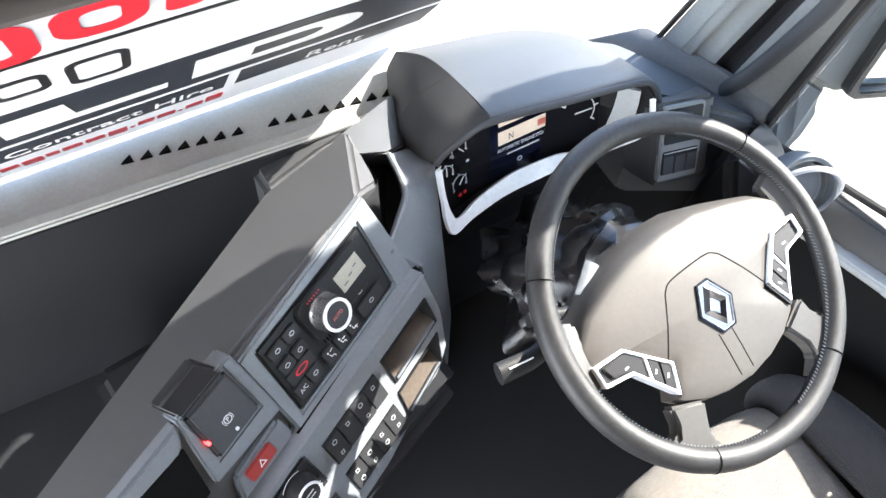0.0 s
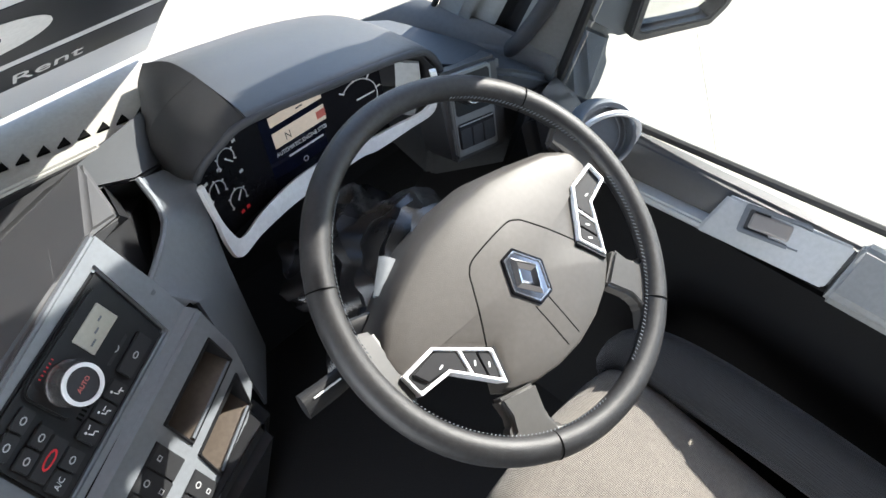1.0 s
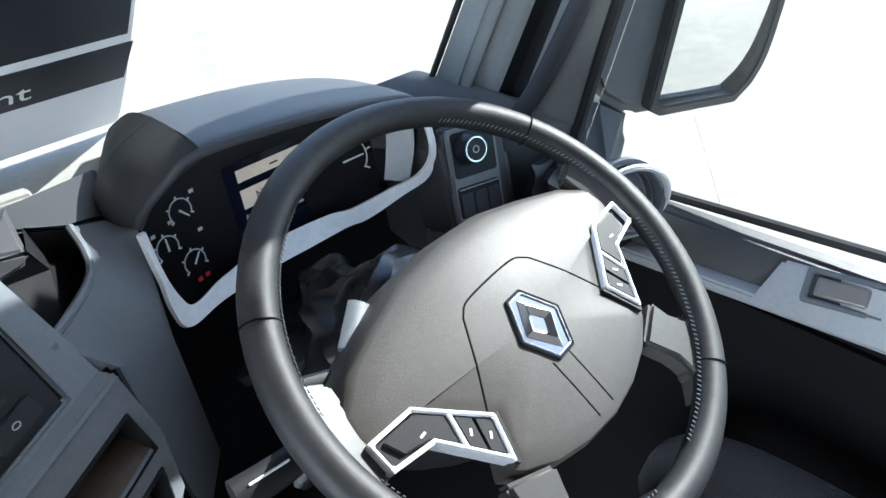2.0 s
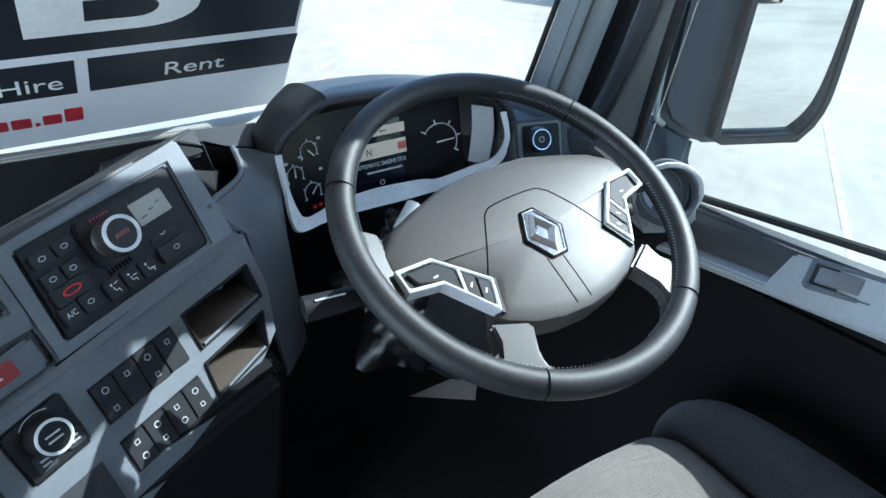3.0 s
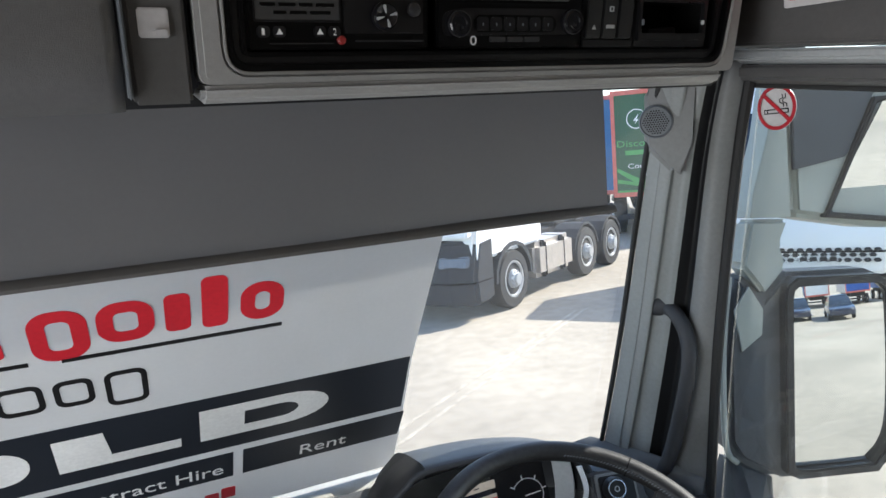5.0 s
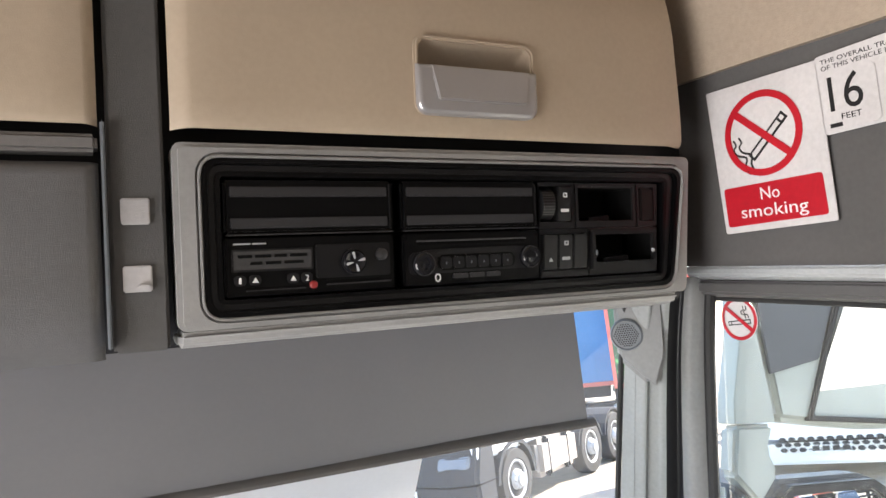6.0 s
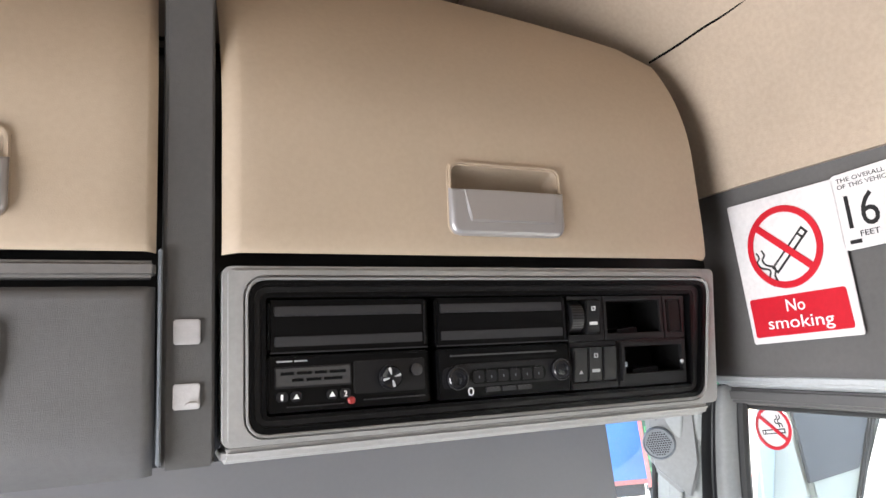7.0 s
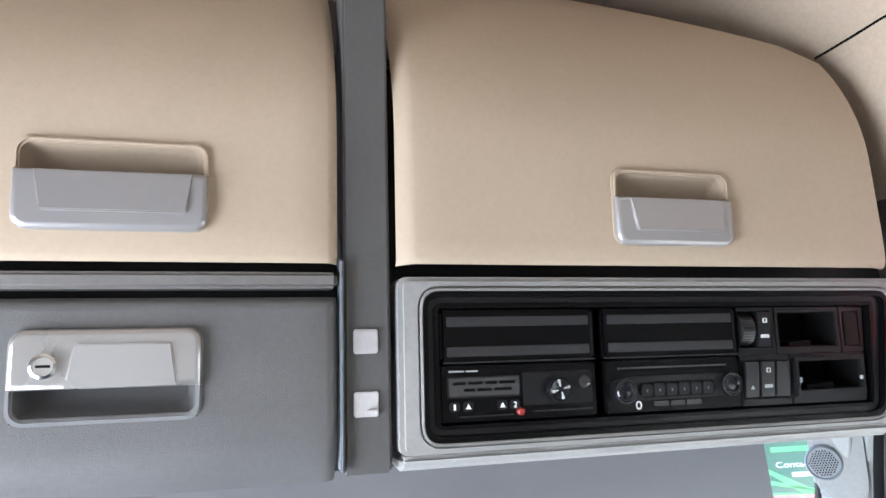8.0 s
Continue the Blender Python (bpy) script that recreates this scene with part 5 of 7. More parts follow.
glass.visible_shadow = False
structure("wall_right", block(0.96, 1.02, -1.30, -0.62, 0.0, 2.30), SHELL, "plain grey cab side behind the door", "wall")
structure("wall_right_upper", block(0.945, 1.02, -1.30, 0.62, 1.60, 2.30), SHELL, "plain grey cab side above the door", "wall")
DLF = shifted(frame_of((0.938, 0.185, 0.781), (0, -1, 0), (0.67, 0, 0.74)), -0.0120, 0.0125, 0.004, 13.0)
part("release_plate", risen(hull([(0.912, 0.285, 0.745), (0.953, 0.275, 0.799), (0.912, 0.100, 0.747), (0.957, 0.100, 0.803), (0.985, 0.275, 0.775), (0.985, 0.100, 0.775), (0.985, 0.285, 0.73), (0.985, 0.1, 0.73)], 0.004)), PALE, door1, "pale grey plate round the release")
part("release_housing", ring(rrect(-0.0460, 0.0460, -0.0215, 0.0215, 0.005, 4), rrect(-0.0385, 0.0385, -0.0150, 0.0150, 0.003, 4), DLF, -0.010, 0.006, 0.002), GREY, door1)
part("release_pocket", prism(rect(-0.0385, 0.0385, -0.0150, 0.0150), DLF, -0.008, 0.0005), DARK, door1)
part("release_handle", hull([at(DLF, u, v, n) for u, v, n in ((-0.034, -0.0120, 0.001), (0.024, -0.0120, 0.001), (-0.034, 0.0120, 0.001), (0.024, 0.0120, 0.001), (-0.032, -0.0105, 0.0050), (0.022, -0.0105, 0.0085), (-0.032, 0.0105, 0.0050), (0.022, 0.0105, 0.0085))], 0.0015), HANDLE_SATIN, door1, "satin silver release lever")
part("armrest", risen(hull([(x, y, z) for y in (0.094, -0.60) for x, z in ((0.90, 0.758), (0.960, 0.806), (0.985, 0.80), (0.985, 0.70), (0.905, 0.735))], 0.006, 3)), LEDGE, door1)
part("belt_pillar", block(0.93, 1.0, -0.80, -0.62, 0.0, 1.6, 0.01), DARK, door1)
st2 = thing("window_sticker", (0.985, 0.45, 1.49), "round red no smoking transfer on the door glass", "sticker")
STF = frame_of((0.9895, 0.462, 1.486), (0, -1, 0), (0, 0, 1))
part("disc", prism(ngon(0, 0, 0.0345, 36), STF, 0.0, 0.0008), STICKER, st2)
ban(st2, STF, 0, 0, 0.0345, 0.0009, 0.0018, 0.0)

# ---- door mirror ----
mir = thing("door_mirror", (1.10, 0.62, 0.75), "dark grey lorry door mirror with tall main glass on an arm", "mirror")
MN = Vector((-0.40, -0.91, 0.09)).normalized()
MU = Vector((0, 0, 1)).cross(MN).normalized()     # to the viewer's right
MF = frame_of((1.285, 0.55, 0.975), MU, Vector((0.0, 0.09, 1.0)))
MIRROR_GREY = mat("weathered grey mirror housing", (0.060, 0.067, 0.076), 0.55, bump=0.2, spec=0.35)
MIRROR_PALE = mat("pale grey green mirror bracket", (0.30, 0.33, 0.31), 0.5, bump=0.2)
part("shell", prism([(-0.150, -0.20), (-0.222, -0.158), (-0.244, -0.12), (-0.238, 0.06), (-0.200, 0.216), (-0.155, 0.168), (-0.118, 0.206), (0.05, 0.200), (0.086, 0.182), (0.082, -0.02), (0.066, -0.12), (0.035, -0.180), (-0.01, -0.196)][::-1], MF, -0.10, -0.004, 0.016, 3), MIRROR_GREY, mir)
# pale tube along the shell stands in for sunlight on its edge
part("shell_edge_sun", tube(curve_points([at(MF, u, v, -0.012) for u, v in ((-0.222, -0.160), (-0.243, -0.12), (-0.237, 0.06), (-0.217, 0.205))], 5), 0.006, 8), MIRROR_PALE, mir, "pale strip painted as the sunlit edge")
part("shell_pocket", prism([(-0.205, 0.06), (-0.215, 0.14), (-0.185, 0.185), (-0.160, 0.14), (-0.165, 0.09)][::-1], MF, -0.006, 0.0), MIRROR_PALE, mir)
def glass_left(v):
    return -0.108 - 0.016 * (0.174 - v) / 0.348


def glass_right(v):
    return 0.066 - 0.040 * max(0.0, (-0.02 - v) / 0.155) ** 5


_vs = [-0.172 + 0.348 * j / 16 for j in range(17)]
GLASS = [(glass_left(-0.160), -0.1685), (glass_left(-0.172) + 0.012, -0.1745)] + [(glass_right(v), v) for v in _vs[:-1]] + [(0.060, 0.166), (0.050, 0.175), (-0.094, 0.180), (-0.105, 0.172)] + [(glass_left(v), v) for v in _vs[::-1][1:-1]]
part("rim", ring(inset_poly(GLASS, -0.017), GLASS, MF, -0.02, 0.020, 0.003), BLACK, mir)
MAIN = [Vector((MN.x, MN.y, MN.z - 0.045)).normalized(), 2.6]
MG = frame_of(at(MF, -0.027, 0.002, 0.010), Vector((0, 0, 1)).cross(MAIN[0]), MAIN[0].cross(Vector((0, 0, 1)).cross(MAIN[0])))
_rows = []
for v in _vs:
    ua, ub = glass_left(v) - 0.006 + 0.027, glass_right(v) + 0.006 + 0.027
    _rows.append([at(MG, ua + (ub - ua) * i / 12, v, 0.004 - ((ua + (ub - ua) * i / 12) ** 2 + v ** 2) / (2 * MAIN[1])) for i in range(13)])
part("main_glass", sheet(_rows, 0.002), MIRROR, mir, "tall slightly domed mirror glass")
part("bracket", prism([(-0.195, 0.224), (-0.155, 0.165), (-0.107, 0.217), (-0.119, 0.261), (-0.098, 0.308), (-0.174, 0.312)], MF, -0.07, -0.002, 0.008, 3), MIRROR_PALE, mir, "pale bracket between the two glasses")
part("bracket_arm", prism([(-0.174, 0.315), (-0.096, 0.311), (-0.094, 0.62), (-0.085, 0.66), (-0.11, 0.58), (-0.131, 0.474), (-0.166, 0.362)], MF, -0.08, 0.0, 0.010, 3), MIRROR_PALE, mir, "pale upright bracket")
part("upper_shell", prism([(-0.090, 0.312), (-0.036, 0.300), (0.07, 0.278), (0.25, 0.262), (0.27, 0.62), (-0.088, 0.63)], MF, -0.12, -0.004, 0.014, 3), MIRROR_PALE, mir)
part("upper_panel", prism([(-0.086, 0.400), (0.016, 0.418), (0.075, 0.535), (0.25, 0.535), (0.25, 0.615), (-0.082, 0.62)], MF, -0.01, 0.001, 0.002), MIRROR_GREY, mir, "dark upper panel")
part("upper_rim", ring([(-0.034, 0.306), (0.225, 0.268), (0.245, 0.528), (0.070, 0.526)], [(-0.022, 0.315), (0.215, 0.279), (0.233, 0.518), (0.078, 0.516)], MF, -0.02, 0.008, 0.003), RUBBER, mir)
UN = Vector((MN.x, MN.y, MN.z - 0.16)).normalized()
UU = Vector((0, 0, 1)).cross(UN).normalized()
UG = frame_of(at(MF, 0.10, 0.41, 0.004), UU, UN.cross(UU))
part("upper_glass", prism([(-0.122, -0.095), (0.116, -0.131), (0.134, 0.108), (-0.022, 0.106)], UG, -0.003, 0.0), MIRROR, mir, "upper mirror glass")
part("arm", hull([at(MF, u, v, n) for u, v, n in ((-0.226, -0.15, -0.03), (-0.150, -0.185, -0.01), (-0.226, -0.15, -0.09), (-0.150, -0.185, -0.08), (-0.245, -0.235, -0.03), (-0.150, -0.265, -0.01), (-0.245, -0.235, -0.10), (-0.150, -0.265, -0.09))] + [Vector((1.035, 0.66, 0.58)), Vector((1.035, 0.58, 0.60)), Vector((1.035, 0.68, 0.66)), Vector((1.06, 0.57, 0.66))], 0.015, 3), MIRROR_GREY, mir)
part("top_arm", hull([(1.0, 0.62, 1.60), (1.0, 0.57, 1.66), (1.16, 0.66, 1.58), (1.16, 0.60, 1.64), (1.25, 0.62, 1.58), (1.25, 0.58, 1.62)], 0.02), MIRROR_GREY, mir)

# ---- driver's seat ----
seat = thing("driver_seat", (0.58, -0.05, 0.0), "speckled grey cloth driver's seat in the sun", "seat")
seat_rows = []
for y, z, drop in ((0.262, 0.44, 0.0), (0.278, 0.50, 0.0), (0.276, 0.548, 0.004), (0.258, 0.585, 0.008), (0.215, 0.604, 0.012), (0.12, 0.606, 0.014), (-0.10, 0.596, 0.016), (-0.34, 0.590, 0.016)):
    seat_rows.append([(0.58 + 0.168 * k / 4, y - 0.012 * (k / 4) ** 2, z - drop * (k / 4) ** 2 - (0.02 if abs(k) == 4 else 0)) for k in range(-4, 5)])
part("cushion", sheet(seat_rows, -0.05, 3), SEAT_CLOTH, seat)
for x, lean in ((0.372, -1), (0.790, 1)):
    part("bolster", tube(curve_points([(x, 0.245, 0.50), (x, 0.235, 0.555), (x + 0.004 * lean, 0.17, 0.588), (x + 0.01 * lean, 0.0, 0.605), (x + 0.014 * lean, -0.34, 0.615)], 5), 0.048, 16), SEAT_DARK, seat)
part("backrest", hull([(x, y, z) for x in (0.36, 0.80) for y, z in ((-0.32, 0.56), (-0.46, 0.54), (-0.48, 1.20), (-0.58, 1.17))], 0.05, 4), SEAT_CLOTH, seat)
part("base", hull([(x, y, z) for x in (0.44, 0.72) for y, z in ((0.15, 0.0), (-0.3, 0.0), (0.12, 0.47), (-0.3, 0.47))], 0.02), BLACK, seat)


# ---- dashboard ----
dash = thing("dashboard", (0.3, 0.8, 0.4), "dark grey moulded truck dashboard with satin grey centre panels", "dashboard")
CF = frame_of((0.0540, 0.5811, 0.8962), (0.8874, 0.4506, 0.0826), (-0.3169, 0.4650, 0.8261))
LF = frame_of((-0.0217, 0.4606, 0.7884), (0.9098, 0.4201, 0.0597), (-0.2481, 0.4177, 0.8758))
BROW_NEAR = (0.286, 0.725, 0.903)
part("console_body", hull([at(CF, -0.27, 0.022, -0.006), at(CF, 0.170, 0.024, -0.006), (0.25, 0.84, 0.862), (0.165, 0.828, 0.842), (0.09, 0.772, 0.842), (-0.09, 0.640, 0.842), (-0.32, 0.505, 0.826), at(CF, -0.27, -0.05, -0.02), at(CF, -0.13, -0.105, -0.010), at(CF, 0.170, -0.112, -0.006), (0.22, 0.80, 0.62), (0.09, 0.74, 0.60), (-0.32, 0.50, 0.68), (-0.10, 0.62, 0.63), (0.19, 0.70, 0.62)], 0.010, 3), BROW, dash)
part("brow_end", hull([Vector(p) + Vector((0, 0, dz)) for dz in (0.0, -0.014) for p in (at(CF, 0.15, 0.0235, -0.006), at(CF, 0.224, 0.024, -0.006), BROW_NEAR, (0.306, 0.850, 0.8765), (0.18, 0.830, 0.8445))], 0.005, 3), BROW, dash)
part("tray_end", hull([(0.168, 0.83, 0.838), (0.292, 0.85, 0.866), (0.168, 0.905, 0.828), (0.33, 0.90, 0.830), (0.40, 0.915, 0.826), (0.168, 0.84, 0.62), (0.34, 0.84, 0.62), (0.168, 0.91, 0.62), (0.38, 0.92, 0.62)], 0.010, 3), BROW, dash)
# satin frame round the climate panel
part("climate_surround", ring([(-0.030, -0.118), (0.224, -0.114), (0.226, 0.023), (-0.022, 0.012)], [(-0.012, -0.101), (0.186, -0.1015), (0.197, 0.003), (-0.001, 0.003)], CF, -0.02, 0.0, 0.003), SILVERGREY, dash)
# raised black strip paints the shade in the step between the panels
part("groove", prism([(-0.034, -0.1185), (0.228, -0.1165), (0.228, -0.1100), (-0.034, -0.1120)], CF, -0.012, 0.0016), GAP_SHADE, dash)
clim = thing("climate_panel", at(CF, 0.09, -0.05), "black climate control panel with dial, screen and buttons", "control panel")
part("plate", prism([(-0.011, -0.100), (0.185, -0.1005), (0.196, 0.002), (0.0, 0.002)], CF, -0.02, -0.002, 0.003), BLACK, clim)
mod = part("dial_module", prism(rrect(0.060, 0.183, -0.062, -0.002, 0.012, 5), CF, -0.002, 0.003, 0.002), BLACK, clim)
part("lcd", prism(rect(0.124, 0.169, -0.043, -0.0155), CF, 0.003, 0.0042, 0.0008), LCD, mod, "grey lcd screen")
for i in range(3):
    part("lcd_mark", prism(rect(0.130 + 0.012 * i, 0.138 + 0.011 * i, -0.036 + 0.004 * i, -0.034 + 0.004 * i), CF, 0.0042, 0.0045), GREY, mod)
KF = shifted(CF, 0.0905, -0.036)
knob = part("temperature_dial", lathe([(0.0235, 0.003), (0.0225, 0.006), (0.0212, 0.008), (0.0208, 0.0255), (0.0175, 0.0255), (0.0165, 0.0235), (0.001, 0.0235)], KF, 40), mat("smoky chromed dial", (0.30, 0.29, 0.29), 0.22, metal=0.9, bump=0), clim, "smoky chrome dial")
part("dial_ring", ring(ngon(0, 0, 0.0205, 40), ngon(0, 0, 0.0165, 40), KF, 0.0258, 0.0290, 0.0008), SILVER, knob, "silver dial ring")
part("dial_cap", lathe([(0.0165, 0.024), (0.0165, 0.0262), (0.001, 0.0268)], KF, 30), DARK, knob)
lettering("lettering", "AUTO", KF, -0.0085, -0.0025, 0.0046, 0.017, mat("faded red print", (0.60, 0.16, 0.14), 0.5), knob, 0.0269, 0.0003)
for i in range(6):
    part("scale_mark", prism(rect(0.0800 + 0.0042 * i, 0.0812 + 0.0042 * i, -0.0105, -0.0082), CF, 0.003, 0.0034), PRINT_RED, mod)
for i in range(7):
    part("vent_slit", prism(rect(0.066 + 0.0045 * i, 0.068 + 0.0045 * i, -0.069, -0.063), CF, -0.002, -0.001), GAP_SHADE, clim)
BTN = [(0.006, 0.030, -0.0250, -0.0100), (0.032, 0.055, -0.0250, -0.0100), (0.004, 0.025, -0.0488, -0.0320), (0.027, 0.048, -0.0488, -0.0330), (0.002, 0.045, -0.0683, -0.0500),
       (-0.002, 0.019, -0.0895, -0.0695), (0.021, 0.042, -0.0895, -0.0695), (0.050, 0.0705, -0.0925, -0.0715), (0.0725, 0.0925, -0.0930, -0.0725), (0.0945, 0.1155, -0.0940, -0.0740),
       (0.1235, 0.169, -0.0920, -0.0730), (0.1235, 0.159, -0.0645, -0.0550)]
for i, (a, b, c, d) in enumerate(BTN):
    bt = part("button", prism(rrect(a, b, c, d, 0.0015, 3), CF, -0.002, 0.0025, 0.001), KEY_BLACK, clim)
    mu, mv = (a + b) / 2, (c + d) / 2
    if i == 4:
        part("button_mark", ring(ngon(mu, mv, 0.011, 20, 0.0045), ngon(mu, mv, 0.0085, 20, 0.0028), CF, 0.0025, 0.0029), PRINT_RED, bt)
    elif i == 5:
        lettering("lettering", "A/C", CF, mu - 0.006, mv - 0.003, 0.006, 0.012, MARK, bt, 0.0026, 0.0003)
    elif i in (7, 8, 9):
        part("button_mark", tube([at(CF, mu - 0.002, mv + 0.0015, 0.0027), at(CF, mu - 0.001, mv - 0.003, 0.0027), at(CF, mu + 0.003, mv - 0.003, 0.0027), at(CF, mu + 0.004, mv - 0.0065, 0.0027)], 0.0007, 5), WHITE, bt)
        part("button_mark", prism(ngon(mu - 0.0025, mv + 0.0045, 0.0014, 10), CF, 0.0025, 0.0029), WHITE, bt)
        part("button_mark", tube([at(CF, mu + 0.006, mv + 0.005 - 0.004 * (i - 7), 0.0027), at(CF, mu + 0.001, mv + 0.004 - 0.003 * (i - 7), 0.0027)], 0.0006, 5), WHITE, bt)
    else:
        part("button_mark", ring(ngon(mu, mv, 0.0042, 10, 0.0030), ngon(mu, mv, 0.0030, 10, 0.0018), CF, 0.0025, 0.0029), ICON, bt)
# parking brake panel and hazard switch
pk = thing("parking_brake_panel", at(CF, -0.07, -0.01), "dark satin parking brake panel with a red lamp", "control panel")
part("surround", ring([(-0.128, -0.062), (-0.026, -0.070), (-0.020, 0.030), (-0.104, 0.030)], [(-0.107, -0.044), (-0.039, -0.044), (-0.0365, 0.0245), (-0.098, 0.0245)], CF, -0.03, 0.004, 0.003), GREY, pk)
part("plate", prism([(-0.106, -0.0425), (-0.040, -0.0425), (-0.0375, 0.0235), (-0.0975, 0.0235)], CF, -0.02, 0.008, 0.004), DARK, pk)
part("hood", hull([at(CF, -0.0995, 0.0225, 0.0065), at(CF, -0.0365, 0.0225, 0.0065), at(CF, -0.0475, 0.049, -0.010), at(CF, -0.105, 0.047, -0.010), at(CF, -0.0995, 0.0225, -0.02), at(CF, -0.0365, 0.0225, -0.02), at(CF, -0.046, 0.049, -0.03), at(CF, -0.106, 0.047, -0.03)], 0.003, 3), BLACK, pk)
part("brake_mark", ring(ngon(-0.0715, -0.0165, 0.0052, 18), ngon(-0.0715, -0.0165, 0.0042, 18), CF, 0.008, 0.0085), MARK, pk)
lettering("lettering", "P", CF, -0.0731, -0.0192, 0.0055, 0.0034, MARK, pk, 0.0081, 0.0004)
for s_ in (-1, 1):
    part("brake_mark", tube([at(CF, -0.0715 + s_ * 0.0068 * math.cos(a), -0.0165 + 0.0068 * math.sin(a), 0.0083) for a in (-0.7, -0.35, 0.0, 0.35, 0.7)], 0.0004, 5), MARK, pk)
part("brake_mark", prism(rrect(-0.0745, -0.0705, -0.0360, -0.0318, 0.001, 3), CF, 0.008, 0.0085), MARK, pk)
part("warning_lamp", lathe([(0.0022, 0.0), (0.002, 0.009), (0.0008, 0.0095)], shifted(CF, -0.102, -0.017), 10), RED_GLOW, pk)
hz = thing("hazard_switch", at(CF, -0.08, -0.09), "red hazard warning switch in a grey block", "switch")
part("block", prism([(-0.127, -0.109), (-0.036, -0.109), (-0.036, -0.074), (-0.112, -0.078)], CF, -0.03, 0.003, 0.004), GREY, hz)
hzb = part("button", prism(rrect(-0.1045, -0.0625, -0.0995, -0.081, 0.002, 3), CF, 0.002, 0.007, 0.002), RED_BUTTON, hz, "red hazard button")
part("triangle_mark", ring(ngon(-0.083, -0.0905, 0.006, 3, turn=math.pi / 2), ngon(-0.083, -0.0905, 0.004, 3, turn=math.pi / 2), CF, 0.007, 0.0075), WHITE, hzb)

# lower satin panel
CUBBIES = [[(0.2290, -0.0660), (0.3330, -0.0570), (0.3350, -0.0110), (0.2290, -0.0170)], [(0.2170, -0.1280), (0.3060, -0.1170), (0.3240, -0.0720), (0.2230, -0.0800)]]


def pierced(outer, holes, f, n0, n1, bevel):
    """A flat panel with openings through it."""
    own = bmesh.new()
    for poly in [outer] + holes:
        vs = [own.verts.new(at(f, u, v, n1)) for u, v in poly]
        for i in range(len(vs)):
            own.edges.new((vs[i - 1], vs[i]))
    bmesh.ops.triangle_fill(own, use_beauty=True, edges=own.edges[:], normal=f[3])
    back = bmesh.ops.extrude_face_region(own, geom=own.faces[:])
    bmesh.ops.translate(own, vec=f[3] * (n0 - n1), verts=[g for g in back["geom"] if isinstance(g, bmesh.types.BMVert)])
    bmesh.ops.recalc_face_normals(own, faces=own.faces)
    soften(own, bevel, 2)
    return own


part("lower_panel", pierced([(0.0, 0.002), (0.352, 0.022), (0.347, -0.05), (0.326, -0.105), (0.29, -0.125), (0.205, -0.140), (0.075, -0.170), (-0.012, -0.175)], CUBBIES, LF, -0.06, 0.0, 0.0025), SILVERGREY, dash)
part("panel_lip", hull([at(LF, u, v, n) for u, v, n in ((0.0, 0.004, -0.01), (0.352, 0.022, -0.01), (0.0, 0.0, 0.006), (0.352, 0.018, 0.006), (0.0, 0.012, -0.02), (0.352, 0.030, -0.02))], 0.003), SILVERGREY, dash)
su = thing("suspension_control", at(LF, 0.05, -0.04), "round suspension control dial on a black square plate", "control dial")
part("plate", prism([(0.0175, -0.0745), (0.0835, -0.071), (0.0820, -0.0065), (0.0145, -0.0125)], LF, -0.02, 0.003, 0.003), BLACK, su)
SF = shifted(LF, 0.052, -0.037)
kd = part("dial", lathe([(0.0215, 0.003), (0.0200, 0.014), (0.0175, 0.022), (0.001, 0.022)], SF, 32), BLACK, su)
part("dial_ring", ring(ngon(0, 0, 0.0178, 32), ngon(0, 0, 0.0148, 32), SF, 0.0210, 0.0238, 0.0006), SILVER, kd)
part("scale_arc", tube([at(SF, 0.0255 * math.cos(radians(a)), 0.0255 * math.sin(radians(a)), 0.0034) for a in range(60, 136, 15)], 0.0005, 5), MARK, su)
for v in (-0.003, 0.003):
    part("dial_mark", prism(rect(-0.0075, 0.0075, v - 0.0009, v + 0.0009), SF, 0.0220, 0.0224), MARK, kd)
for a, b in ((0.028, -0.066), (0.060, -0.064)):
    k2 = part("button", prism(rrect(a, a + 0.019, b, b + 0.018, 0.002, 3), LF, 0.003, 0.006, 0.001), DARK, su)
    for i in range(2):
        part("button_mark", prism(rect(a + 0.005, a + 0.014, b + 0.005 + 0.005 * i, b + 0.007 + 0.005 * i), LF, 0.006, 0.0064), MARK, k2)
for r, (v0, v1, u0) in enumerate(((-0.0700, -0.0215, 0.102), (-0.1320, -0.0880, 0.0995))):
    sw = thing("switch_row", at(LF, u0, v0), "black block of rocker switches with pale symbols", "switch panel", "switch blocks on the lower panel")
    part("frame", prism([(u0, v0 - 0.002), (u0 + 0.111, v0 + 0.004), (u0 + 0.112, v1 + 0.004), (u0, v1 - 0.001)], LF, -0.02, 0.001, 0.002), BLACK, sw)
    for i in range(4):
        a = u0 + 0.003 + 0.027 * i
        rk = part("rocker", hull([at(LF, uu, vv + 0.0012 * i, nn) for uu in (a, a + 0.0255) for vv, nn in ((v0 + 0.001, 0.001), (v1 - 0.003, 0.001), (v0 + 0.002, 0.0035), (v1 - 0.004, 0.0035), ((v0 + v1) / 2, 0.0022))], 0.0008), KEY_BLACK, sw)
        for k, mv in enumerate((v1 - 0.014, v0 + 0.012)):
            if k and i % 2 and not r:
                continue
            c = (a + 0.0128, mv + 0.0012 * i)
            own = ring(ngon(*c, 0.0040, 4 if (i + k + r) % 2 else 12, turn=0.78), ngon(*c, 0.0027, 4 if (i + k + r) % 2 else 12, turn=0.78), LF, 0.0030, 0.0040)
            part("rocker_mark", own, ICON, rk)
bxp = thing("blank_panel", at(LF, 0.05, -0.12), "plain black cover plate on the lower panel", "cover plate")
